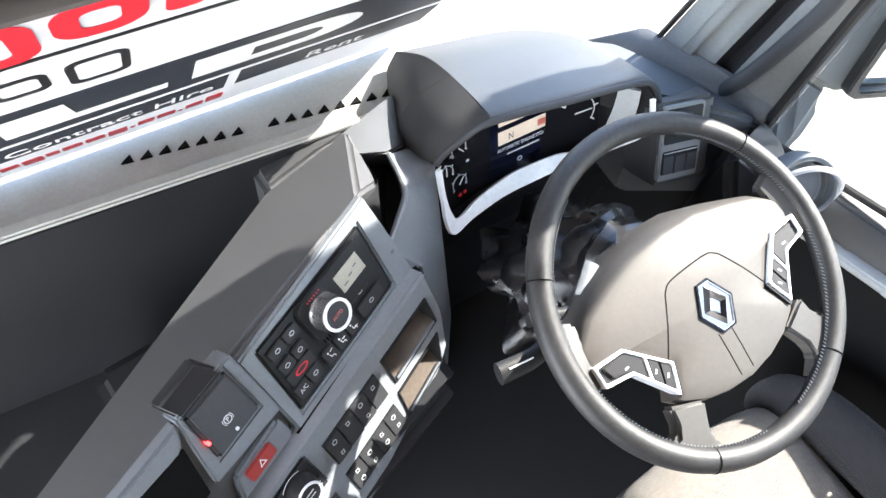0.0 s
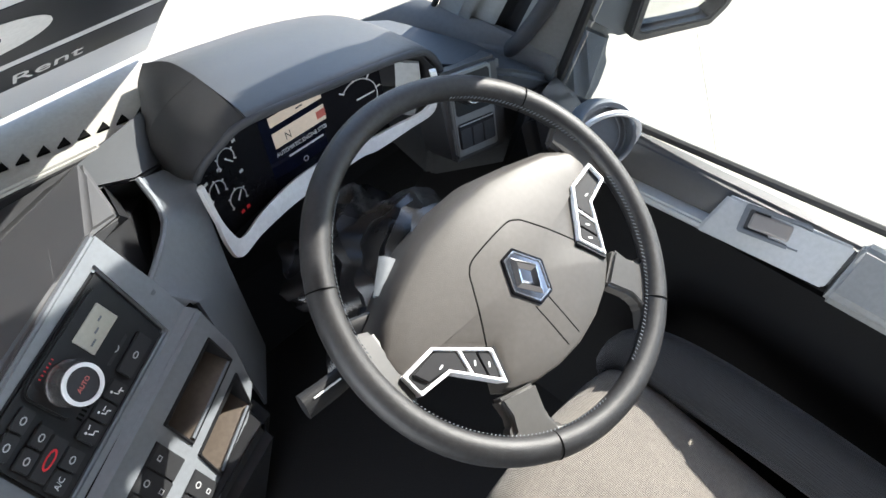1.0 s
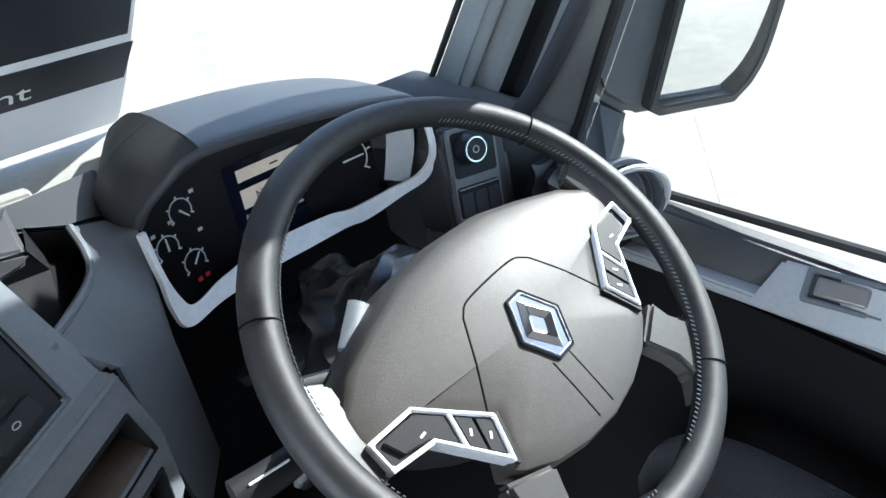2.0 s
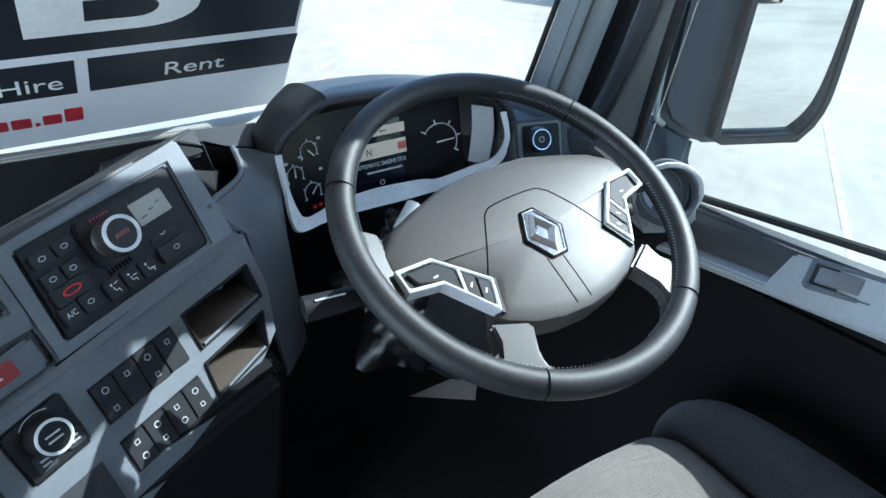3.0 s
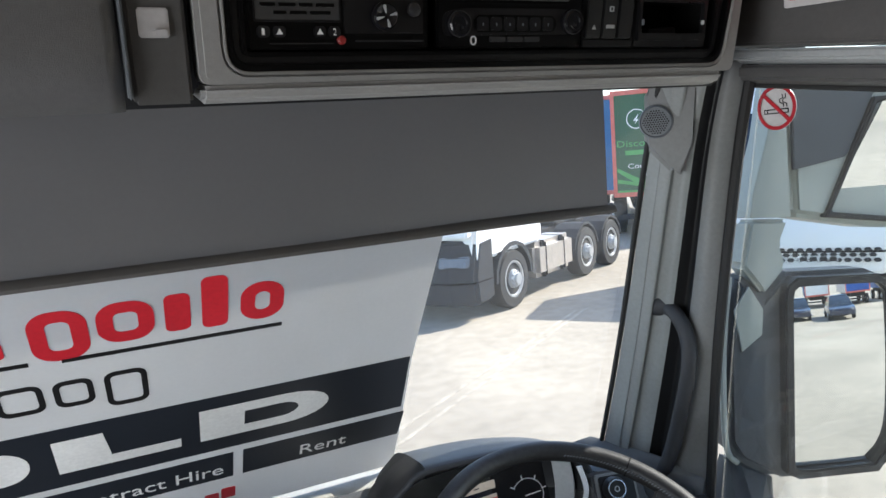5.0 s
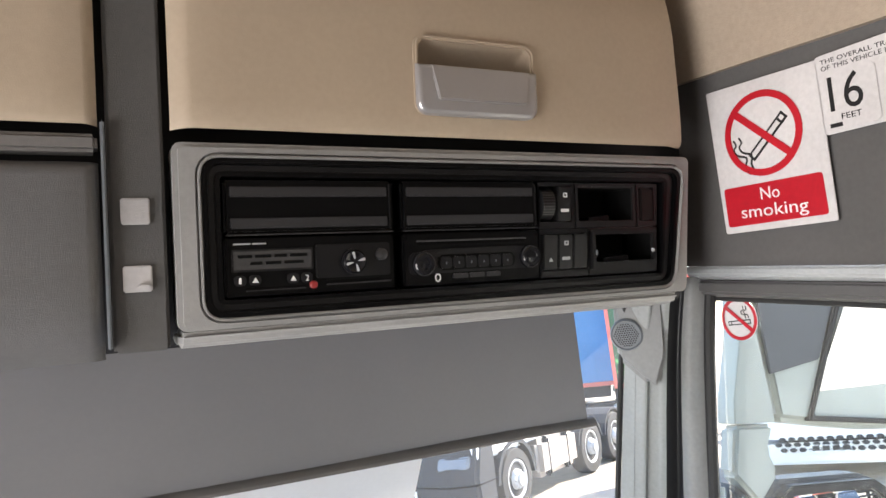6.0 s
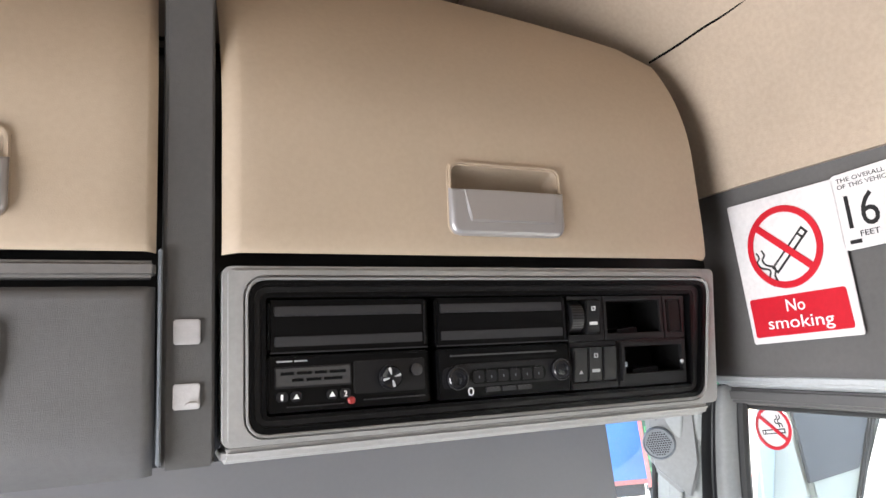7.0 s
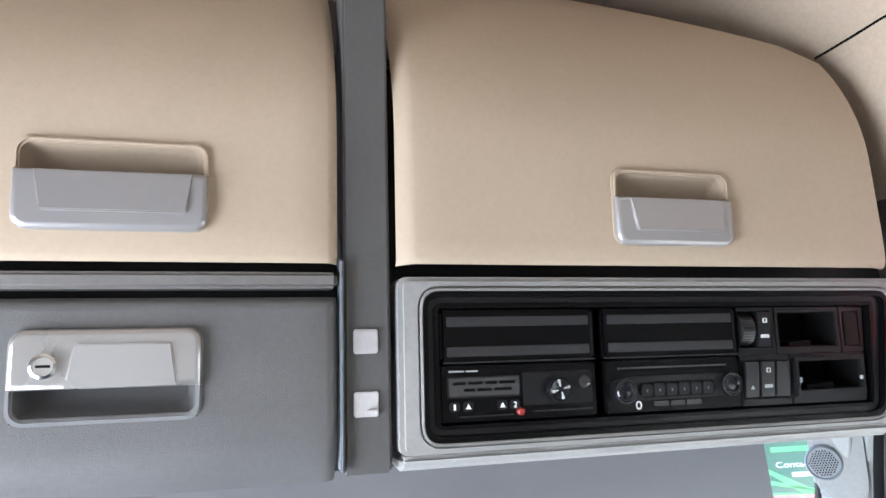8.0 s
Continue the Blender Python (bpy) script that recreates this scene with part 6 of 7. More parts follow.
part("plate", prism([(0.014, -0.160), (0.079, -0.160), (0.081, -0.092), (0.014, -0.094)], LF, -0.02, 0.002, 0.003), DARK, bxp)
for q in CUBBIES:
    bn = thing("cubby", at(LF, *q[0]), "black open cubby with a scuffed brown flap folded inwards", "storage bin", "cubbies on the lower panel")
    inner = inset_poly(q, 0.003)
    part("rim", ring(q, inner, LF, -0.082, 0.003, 0.001), BLACK, bn)
    part("back", prism(inset_poly(q, 0.001), LF, -0.086, -0.080), GAP_SHADE, bn)
    (b0, b1, b2, b3) = inner
    part("flap", hull([at(LF, *b0, 0.001), at(LF, *b1, 0.001), at(LF, *b0, -0.006), at(LF, *b1, -0.006), at(LF, b3[0], b3[1], -0.070), at(LF, b2[0], b2[1], -0.070), at(LF, b3[0], b3[1], -0.076), at(LF, b2[0], b2[1], -0.076)], 0.001), CUBBY, bn, "scuffed brown flap")
    part("flap_edge", tube([at(LF, b0[0] + 0.003, b0[1] + 0.002, 0.0022), at(LF, b1[0] - 0.003, b1[1] + 0.002, 0.0022)], 0.0020, 6), GREY, bn)
    part("catch", prism(rrect(b2[0] - 0.030, b2[0] - 0.022, b2[1] - 0.014, b2[1] - 0.008, 0.001, 2), LF, -0.080, -0.030, 0.001), MARK, bn)

# left round vents
def round_vent(name_label, c, n, r, parent_group, pale=False):
    n = Vector(n).normalized()
    across = Vector((0, 0, 1)).cross(n).normalized()
    f = frame_of(c, across, n.cross(across))
    t = thing("air_vent", c, name_label, "air vent", parent_group)
    part("housing", lathe([(r * 1.12, -0.03), (r * 1.12, 0.0), (r * 1.02, 0.010), (r * 0.90, 0.008), (r * 0.86, -0.004), (r * 0.84, -0.02), (0.001, -0.022)], f, 40), SILVERGREY if pale else DARK, t)
    part("ring", ring(ngon(0, 0, r * 0.93, 40), ngon(0, 0, r * 0.86, 40), f, 0.004, 0.011, 0.0015), GREY, t)
    part("flap", lathe([(r * 0.80, -0.010), (r * 0.80, -0.006), (r * 0.5, -0.003), (0.001, -0.002)], f, 36), GREY if pale else BROW, t)
    arc = [(r * 0.62 * math.cos(radians(a)), r * 0.78 * math.sin(radians(a))) for a in range(-60, 75, 15)]
    part("flap_edge", tube([at(f, u - r * 0.1, v, 0.0) for u, v in arc], 0.0010, 6), SILVERGREY, t)
    part("flap_edge", tube([at(f, u + r * 0.1, v, 0.001) for u, v in arc], 0.0010, 6), GREY, t)
    return t


part("left_lower_body", prism([(-0.30, -0.22), (-0.010, -0.19), (-0.006, 0.045), (-0.03, 0.066), (-0.30, 0.080)], LF, -0.12, -0.004, 0.012, 3), BROW, dash)
round_vent("round black dash air vent", at(LF, -0.060, -0.006, 0.004), LF[3], 0.044, "dash air vents")
round_vent("round black dash air vent", at(LF, -0.056, -0.112, 0.004), LF[3], 0.040, "dash air vents")
# flat black sheet paints the shade of the hollow above the vents
part("shelf_shade", prism([(-0.27, -0.075), (-0.138, -0.065), (-0.120, -0.004), (-0.27, 0.010)], CF, -0.006, -0.003), GAP_SHADE, dash)
part("shelf_edge", prism([(-0.27, 0.010), (-0.122, -0.002), (-0.104, 0.024), (-0.27, 0.024)], CF, -0.02, 0.003, 0.004), GREY, dash)

# flank between the console and the instruments, with the phone pocket
A_ = at(CF, 0.222, 0.022, -0.004)
R_ = at(CF, 0.216, -0.066, -0.003)
Q_ = at(CF, 0.222, -0.113, -0.003)
B_, C_, D_, E_ = Vector(BROW_NEAR), Vector((0.263, 0.656, 0.857)), Vector((0.330, 0.726, 0.850)), Vector((0.343, 0.795, 0.858))
F_, G_, H_ = Vector((0.388, 0.742, 0.862)), Vector((0.374, 0.686, 0.760)), Vector((0.300, 0.629, 0.820))
J1, J2, K_ = Vector((0.314, 0.558, 0.626)), Vector((0.375, 0.640, 0.60)), Vector((0.378, 0.800, 0.846))
N_ = Vector((0.304, 0.800, 0.875))
own = bmesh.new()
vv = [own.verts.new(p) for p in (R_, Q_, C_, D_, E_, F_, G_, H_, J1, J2, K_)]
for f in ((0, 1, 7), (0, 7, 2), (2, 7, 6), (2, 6, 3), (3, 6, 5), (3, 5, 4), (4, 5, 10), (7, 8, 9, 6)):
    own.faces.new([vv[i] for i in f])
bmesh.ops.recalc_face_normals(own, faces=own.faces)
bmesh.ops.subdivide_edges(own, edges=own.edges[:], cuts=3, use_grid_fill=True, smooth=0.0)
for _ in range(3):
    bmesh.ops.smooth_vert(own, verts=[v for v in own.verts if not v.is_boundary], factor=0.5, use_axis_x=True, use_axis_y=True, use_axis_z=True)
bmesh.ops.solidify(own, geom=own.faces[:], thickness=0.004)
part("flank", own, GREY, dash, "smooth grey flank beside the pocket")
INW = Vector((0.020, 0.040, -0.060))
loop = [B_, A_, R_, C_, D_, E_, N_]
own = bmesh.new()
top = [own.verts.new(p) for p in loop]
low_ = [own.verts.new(p + INW) for p in loop]
for i in range(7):
    own.faces.new((top[i], top[(i + 1) % 7], low_[(i + 1) % 7], low_[i]))
own.faces.new(low_)
bmesh.ops.recalc_face_normals(own, faces=own.faces)
part("pocket", own, BLACK, dash, "dark open pocket", smooth=False)
part("pocket_rim", tube(curve_points([R_, C_, D_, E_], 5), 0.0045, 8), GREY, dash)
part("back_pad", hull([N_ + Vector((-0.012, 0.002, 0.0)), E_ + Vector((0, 0.003, -0.001)), (0.382, 0.812, 0.842), (0.425, 0.925, 0.832), (0.294, 0.850, 0.873), (0.31, 0.86, 0.70), (0.36, 0.86, 0.70), (0.43, 0.93, 0.70), (0.29, 0.88, 0.70)], 0.004, 2), HOOD, dash)
part("inner_wall", block(0.40, 0.93, 0.80, 0.97, 0.50, 0.74, 0.02), BLACK, dash)
# ledge under the windscreen with its row of slots, and the tray before it
def ledge_y(x):
    return 1.035 - 0.14 * x


part("ledge", sheet([[(x, ledge_y(x) + dy, z) for x in (-0.98, -0.5, -0.1, 0.15, 0.34, 0.56)] for dy, z in ((0.12, 0.785), (0.03, 0.782), (-0.02, 0.780), (-0.08, 0.777), (-0.12, 0.774))], -0.012, 2), LEDGE_SUNLIT, dash, "pale ledge below the windscreen")
part("tray_rim", hull([(x, 0.888 - 0.06 * x + dy, z) for x in (-0.98, 0.34) for dy, z in ((0.0, 0.852), (0.004, 0.861), (0.026, 0.859), (0.034, 0.77), (0.008, 0.77))], 0.003, 2), LEDGE_SUNLIT, dash, "tray rim coloured pale as if in sun")
for i in range(15):
    x = 0.025 + 0.0275 * i + (0.03 if i > 6 else 0)
    LFm = frame_of((x, ledge_y(x), 0.7815), (1, -0.14, 0), (0.14, 1, 0.04))
    part("demist_slot", prism([(-0.009, -0.006), (0.009, -0.006), (0.006, 0.008)], LFm, -0.004, 0.003), GAP_SHADE, dash)
# wall and floor are coloured black to carry the shade inside the tray
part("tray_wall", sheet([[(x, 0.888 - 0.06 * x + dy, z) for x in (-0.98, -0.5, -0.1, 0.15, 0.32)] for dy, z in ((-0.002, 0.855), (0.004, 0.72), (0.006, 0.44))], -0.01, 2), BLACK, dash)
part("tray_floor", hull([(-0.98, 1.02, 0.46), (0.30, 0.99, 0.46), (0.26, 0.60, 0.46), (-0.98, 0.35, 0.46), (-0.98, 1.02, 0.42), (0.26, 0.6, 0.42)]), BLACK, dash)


# instrument hood and cluster
LIP = [(0.389, 0.742, 0.866), (0.400, 0.738, 0.887), (0.425, 0.731, 0.912), (0.459, 0.720, 0.936), (0.580, 0.696, 0.942), (0.680, 0.694, 0.926), (0.742, 0.698, 0.902), (0.766, 0.690, 0.870), (0.768, 0.680, 0.835)]
LIFT = (1.0, 1.0, 1.0, 0.8, 0.3, 0.0)
HOOD_BACK = [((0.0, 0.0), (0.0, 0.0)), ((0.010, 0.003), (0.012, 0.004)), ((0.05, -0.008), (0.06, -0.004)), ((0.10, -0.020), (0.12, -0.019)), ((0.15, -0.036), (0.20, -0.052)), ((0.20, -0.055), (0.30, -0.120))]
hood_rows = []
for (da, za), (db, zb2) in HOOD_BACK:
    hood_rows.append([(p[0] + (1 - e) * 0.14 * da + (0.09 * db if p[0] < 0.5 else 0), p[1] + da * (1 - e) + db * e, p[2] + za * (1 - e) + zb2 * e) for p, e in zip(LIP[3:], LIFT)])
part("hood", sheet(hood_rows, 0.008, 4), HOOD, dash, "soft grey instrument hood")
part("hood_cheek", sheet([[(0.459, 0.721, 0.936), (0.462, 0.780, 0.934), (0.470, 0.840, 0.918)], [(0.425, 0.731, 0.912), (0.414, 0.780, 0.910), (0.424, 0.852, 0.886)], [(0.400, 0.738, 0.887), (0.386, 0.780, 0.880), (0.392, 0.850, 0.852)], [(0.389, 0.742, 0.866), (0.379, 0.772, 0.852), (0.381, 0.803, 0.834)]], 0.006, 5), CHEEK_SHADE, dash, "rounded end of the hood")
part("hood_end", sheet([[(0.470, 0.838, 0.919), (0.478, 0.92, 0.887), (0.486, 1.02, 0.818)], [(0.424, 0.851, 0.887), (0.440, 0.92, 0.855), (0.470, 1.02, 0.79)], [(0.392, 0.849, 0.852), (0.420, 0.92, 0.815), (0.465, 1.02, 0.76)]], 0.006, 4), CHEEK_SHADE, dash)
part("hood_edge", tube(curve_points([Vector(p) + Vector((0, 0.0, -0.002)) for p in LIP], 5), 0.005, 10), DARK, dash)
# black filler put in as the shaded gap below the hood end
part("cheek_base", hull([(0.418, 0.778, 0.828), (0.412, 0.85, 0.822), (0.45, 0.94, 0.79), (0.48, 0.94, 0.81), (0.46, 0.79, 0.84), (0.43, 0.78, 0.70), (0.47, 0.93, 0.70), (0.405, 0.775, 0.72)], 0.006), BLACK, dash)


def face(x, z):
    return Vector((x, 0.770 - 0.95 * (x - 0.565) ** 2 + 0.27 * (z - 0.80), z))


inner = [[Vector(p) + Vector((0.004 if p[0] < 0.5 else -0.004, 0.002, -0.004)) for p in LIP], [face(min(0.714, max(0.394, p[0])), min(0.893, p[2] - 0.012)) + Vector((0, -0.003, 0)) for p in LIP]]
part("hood_lining", sheet(inner, 0.003), BLACK, dash)
clus = thing("instrument_cluster", (0.56, 0.75, 0.72), "dark instrument cluster with gauges and a lit driver display", "instrument cluster")
part("glass_face", sheet([[face(x, z) for x in (0.400, 0.43, 0.48, 0.53, 0.58, 0.63, 0.68, 0.716)] for z in (0.893, 0.85, 0.80, 0.74)], -0.01, 2), mat("dull cluster lens", (0.010, 0.010, 0.012), 0.22, bump=0, spec=0.25), clus)


def face_frame(x, z, lift=0.001):
    u = face(x + 0.01, z) - face(x - 0.01, z)
    v = face(x, z + 0.01) - face(x, z - 0.01)
    f = frame_of(face(x, z), u, v)
    return shifted(f, 0, 0, lift)


def gauge(x, z, r, turn, sweep=250):
    f = face_frame(x, z)
    g0 = part("gauge", tube([at(f, r * math.cos(radians(a)), r * math.sin(radians(a)), 0.0004) for a in range(-30, sweep - 30, 10)], 0.0009, 5), MARK, clus)
    part("needle", prism([(-0.2 * r, -0.0012), (r * 0.85, -0.0008), (r * 0.85, 0.0008), (-0.2 * r, 0.0012)], shifted(f, 0, 0, 0.001, turn), 0.0, 0.001), WHITE, g0)
    for k in range(5):
        a = radians(-30 + k * (sweep - 10) / 4)
        part("tick", prism(rect(r * 0.95, r * 1.25, -0.0010, 0.0010), shifted(f, 0, 0, 0, math.degrees(a)), 0.0, 0.0008), WHITE, g0)


gauge(0.446, 0.842, 0.0145, -50)
gauge(0.417, 0.814, 0.0145, 85)
gauge(0.443, 0.782, 0.0145, 45)
gauge(0.677, 0.813, 0.030, 8, 190)
DFm = face_frame(0.56, 0.80, 0.0012)
part("display", prism(rect(-0.070, 0.070, -0.062, 0.062), DFm, 0.0, 0.0012), SCREEN_DARK, clus)
part("display_field", prism(rect(-0.034, 0.064, 0.038, 0.053), DFm, 0.0012, 0.002), SCREEN_PALE, clus, "pale lit display field")
part("display_field", prism(rect(-0.035, 0.065, 0.004, 0.028), DFm, 0.0012, 0.002), SCREEN_PALE, clus, "pale lit display field")
lettering("lettering", "N", DFm, -0.015, 0.009, 0.0115, 0.009, PRINT_BLACK, clus, 0.002, 0.0003)
part("display_spot", prism(rect(0.042, 0.058, 0.010, 0.022), DFm, 0.002, 0.0024), ORANGE, clus)
part("display_mark", prism(rect(0.012, 0.024, 0.044, 0.046), DFm, 0.002, 0.0024), PRINT_BLACK, clus)
lettering("lettering", "AUTOMATIC ENGINE STOP", DFm, -0.037, -0.0095, 0.0066, 0.094, WHITE, clus, 0.0014, 0.0003)
part("display_bar", prism(rect(-0.018, 0.046, -0.0195, -0.0165), DFm, 0.0014, 0.0018), MARK, clus)
part("display_mark", ring(ngon(0.007, -0.037, 0.005, 6), ngon(0.007, -0.037, 0.0035, 6), DFm, 0.0014, 0.002), WHITE, clus)
for k in range(2):
    part("telltale", prism(rrect(-0.008 + 0.011 * k, -0.002 + 0.011 * k, -0.0025, 0.0025, 0.001, 3), face_frame(0.447, 0.760), 0.0, 0.001), TELLTALE, clus)
for k, (x, z) in enumerate(((0.430, 0.838), (0.462, 0.812), (0.405, 0.835), (0.466, 0.856))):
    part("gauge_mark", prism(rect(-0.003, 0.003, -0.002, 0.002), face_frame(x, z), 0.0, 0.0006), MARK, clus)
# silver trim that runs under the cluster
tp = [(0.388, 0.738, 0.864), (0.390, 0.724, 0.82), (0.394, 0.711, 0.787), (0.407, 0.706, 0.770), (0.455, 0.724, 0.769), (0.53, 0.740, 0.768), (0.62, 0.740, 0.764), (0.655, 0.730, 0.765), (0.70, 0.710, 0.785), (0.735, 0.690, 0.805), (0.745, 0.680, 0.84), (0.735, 0.685, 0.885)]
cp = curve_points(tp, 5)
rows = []
for i, p in enumerate(cp):
    q = i / (len(cp) - 1)
    w = 0.007 + 0.019 * max(0, math.sin(math.pi * min(1, max(0, (q - 0.12) / 0.75)))) ** 0.7 * (1 - 0.45 * q)
    out = (p - Vector((0.56, 0.745, 0.86))).normalized()
    rows.append([p - out * 0.002 + Vector((0, -0.004, 0)), p + out * w * 0.5 + Vector((0, -0.6 * w, 0)), p + out * w + Vector((0, -0.9 * w, 0))])
part("trim_strip", sheet(list(zip(*rows)), 0.006), SILVER, clus, "silver trim strip")
part("trim_wall", sheet([[(0.733, 0.700, 0.785), (0.737, 0.697, 0.84), (0.732, 0.700, 0.885)], [(0.712, 0.726, 0.785), (0.713, 0.724, 0.84), (0.708, 0.724, 0.885)]], 0.005, 3), PALE, clus, "pale side wall of the cluster")

# right end of the dash: light switch panel, shelf and end vent
RF = frame_of((0.790, 0.638, 0.818), (0.97, -0.23, 0.0), (-0.04, 0.42, 0.90))
part("right_body", hull([at(RF, u, v, n) for u, v, n in ((-0.05, 0.058, -0.004), (0.060, 0.058, -0.004), (0.064, -0.09, -0.004), (-0.04, -0.09, -0.004), (-0.05, 0.04, -0.10), (0.09, 0.04, -0.10), (0.09, -0.10, -0.10), (-0.04, -0.10, -0.10))], 0.008, 3), BROW, dash)
part("shelf_end", hull([(0.762, 0.80, 0.842), (0.74, 0.95, 0.812), (0.83, 0.862, 0.826), (0.905, 0.752, 0.815), (0.955, 0.60, 0.800), (0.865, 0.62, 0.848), (0.782, 0.70, 0.852), (0.79, 0.70, 0.60), (0.97, 0.60, 0.60), (0.92, 0.78, 0.60), (0.80, 0.95, 0.62)], 0.010, 3), DASH_END, dash)
part("end_body", hull([(0.83, 0.58, 0.84), (0.96, 0.56, 0.80), (0.83, 0.50, 0.70), (0.97, 0.45, 0.72), (0.85, 0.62, 0.45), (0.98, 0.60, 0.45), (0.97, 0.62, 0.80)], 0.015, 3), BLACK, dash)
ls = thing("light_switch", at(RF, 0, 0), "rotary light switch and buttons on a dark panel", "switch panel")
part("plate", prism(rrect(-0.036, 0.040, -0.078, 0.052, 0.004, 3), RF, -0.01, 0.001, 0.002), LEDGE, ls)
part("dial_bay", prism(rrect(-0.031, 0.035, -0.012, 0.048, 0.004, 3), RF, 0.0, 0.0022, 0.0008), BLACK, ls)
RK = shifted(RF, -0.006, 0.025)
rk = part("dial", lathe([(0.021, 0.001), (0.021, 0.012), (0.018, 0.020), (0.001, 0.020)], RK, 30), BLACK, ls)
part("dial_ring", ring(ngon(0, 0, 0.0165, 32), ngon(0, 0, 0.0145, 32), RK, 0.0195, 0.0215, 0.0005), CHROME, rk)
part("dial_mark", ring(ngon(0, 0, 0.0050, 12), ngon(0, 0, 0.0036, 12), RK, 0.020, 0.0206), ICON, rk)
for i in range(3):
    part("panel_mark", prism(rect(-0.022 + 0.014 * i, -0.014 + 0.014 * i, -0.0030, -0.0005), RF, 0.001, 0.0016), ICON, ls)
ins = part("blank_insert", prism(rrect(-0.031, 0.035, -0.066, -0.024, 0.003, 3), RF, 0.0, 0.0024, 0.0008), BLACK, ls)
for i in range(3):
    part("blank", prism(rrect(-0.0295 + 0.0215 * i, -0.0095 + 0.0215 * i, -0.0645, -0.0335, 0.0015, 3), RF, 0.0020, 0.0042, 0.0008), DARK, ins)
part("insert_edge", prism(rect(-0.029, 0.033, -0.0275, -0.0262), RF, 0.0020, 0.0036), ICON, ins)
vt = round_vent("round grey end vent beside the door", (0.903, 0.468, 0.806), (-0.45, -0.62, 0.64), 0.046, "dash air vents", True)
part("pod", hull([(0.85, 0.50, 0.82), (0.96, 0.44, 0.79), (0.86, 0.46, 0.74), (0.965, 0.43, 0.73), (0.90, 0.53, 0.83), (0.97, 0.52, 0.80), (0.88, 0.54, 0.74), (0.975, 0.52, 0.72), (0.93, 0.435, 0.76)], 0.014, 3), PALE, vt)
part("bright_ring", ring(ngon(0, 0, 0.053, 40), ngon(0, 0, 0.046, 40), shifted(frame_of((0.903, 0.468, 0.806), Vector((0, 0, 1)).cross(Vector((-0.45, -0.62, 0.64)).normalized()), Vector((0, 0, 1))), 0, 0, 0.0), 0.004, 0.013, 0.002), SILVER, vt)

# under the dash
part("knee_panel", hull([(0.30, 0.78, 0.74), (0.95, 0.78, 0.74), (0.30, 0.86, 0.10), (0.95, 0.86, 0.10), (0.95, 0.92, 0.72), (0.28, 0.92, 0.72), (0.30, 0.95, 0.10), (0.95, 0.95, 0.10)], 0.02, 3), BLACK, dash)
part("lower_console", hull([(0.30, 0.50, 0.70), (-0.10, 0.36, 0.66), (0.28, 0.62, 0.0), (-0.15, 0.50, 0.0), (0.28, 0.85, 0.65), (-0.15, 0.80, 0.65), (0.28, 0.9, 0.0), (-0.15, 0.9, 0.0)], 0.02, 3), BLACK, dash)

# ---- steering column and wheel ----
col = thing("steering_column", (0.55, 0.62, 0.60), "black steering column with crumpled gaiter and stalks", "steering column")
EL, TURN = 24.3, 6.0
WF0 = frame_of((0.55, 0.400, 0.900), (1, 0, 0), (0, math.cos(radians(EL)), math.sin(radians(EL))))
WF = shifted(WF0, 0, 0, 0, TURN)
part("shroud", lathe([(0.055, -0.30), (0.075, -0.20), (0.085, -0.10), (0.082, -0.055), (0.06, -0.045)], shifted(WF0, 0.0, -0.02), 24), BLACK, col)
gait = []
for j in range(25):
    q = j / 24
    h = -0.055 - 0.25 * q
    r = 0.048 + 0.072 * q ** 0.8 + 0.006 * math.sin(j * 1.9)
    row = []
    for i in range(97):
        a = 2 * math.pi * i / 96
        fold = 0.15 * q * math.sin(5 * a + j * 0.35) + 0.10 * q * math.sin(9 * a - j * 0.5) + 0.055 * math.sin(17 * a + j * 0.9) * q
        row.append(at(WF0, r * (1 + fold) * math.cos(a), 0.035 + 0.04 * q + r * (1 + 0.8 * fold) * math.sin(a), h + 0.012 * math.sin(3 * a + 0.5 * j)))
    gait.append(row)
part("gaiter", sheet(gait, 0.003), GAITER, col, "black crumpled leather gaiter")
part("stalk", tube([at(WF0, -0.07, 0.0, -0.06), at(WF0, -0.14, 0.035, -0.055), at(WF0, -0.20, 0.055, -0.05)], lambda q: 0.012 - 0.003 * q, 10, flat=0.7), BLACK, col)
part("stalk_tip", tube([at(WF0, -0.085, 0.075, -0.05), at(WF0, -0.12, 0.045, -0.05)], 0.015, 10, flat=0.55), GREY, col, "grey stalk tip")
part("stalk", tube([at(WF0, 0.07, 0.0, -0.06), at(WF0, 0.16, -0.01, -0.055), at(WF0, 0.20, -0.015, -0.05)], lambda q: 0.012 - 0.003 * q, 10, flat=0.7), BLACK, col)
part("stalk_tip", tube([at(WF0, 0.135, -0.035, -0.045), at(WF0, 0.165, -0.045, -0.04)], 0.010, 10, flat=0.6), SILVERGREY, col)
ll = part("lower_lever", tube(curve_points([(0.44, 0.50, 0.785), (0.395, 0.462, 0.812), (0.355, 0.444, 0.823), (0.298, 0.446, 0.826)], 4), lambda q: 0.011 + 0.004 * q, 12, flat=0.7), BLACK, col)
part("lever_mark", tube([(0.310, 0.442, 0.8365), (0.345, 0.440, 0.8345)], 0.0012, 5), MARK, ll)

sw = thing("steering_wheel", (0.55, 0.40, 0.88), "black leather steering wheel with taupe pad and silver button frames", "steering wheel")
RR, RT = 0.2090, 0.0150
part("rim", tube([at(WF, RR * math.cos(a), RR * math.sin(a)) for a in [2 * math.pi * i / 96 for i in range(96)]], RT, 18, True, 1.05), LEATHER, sw)
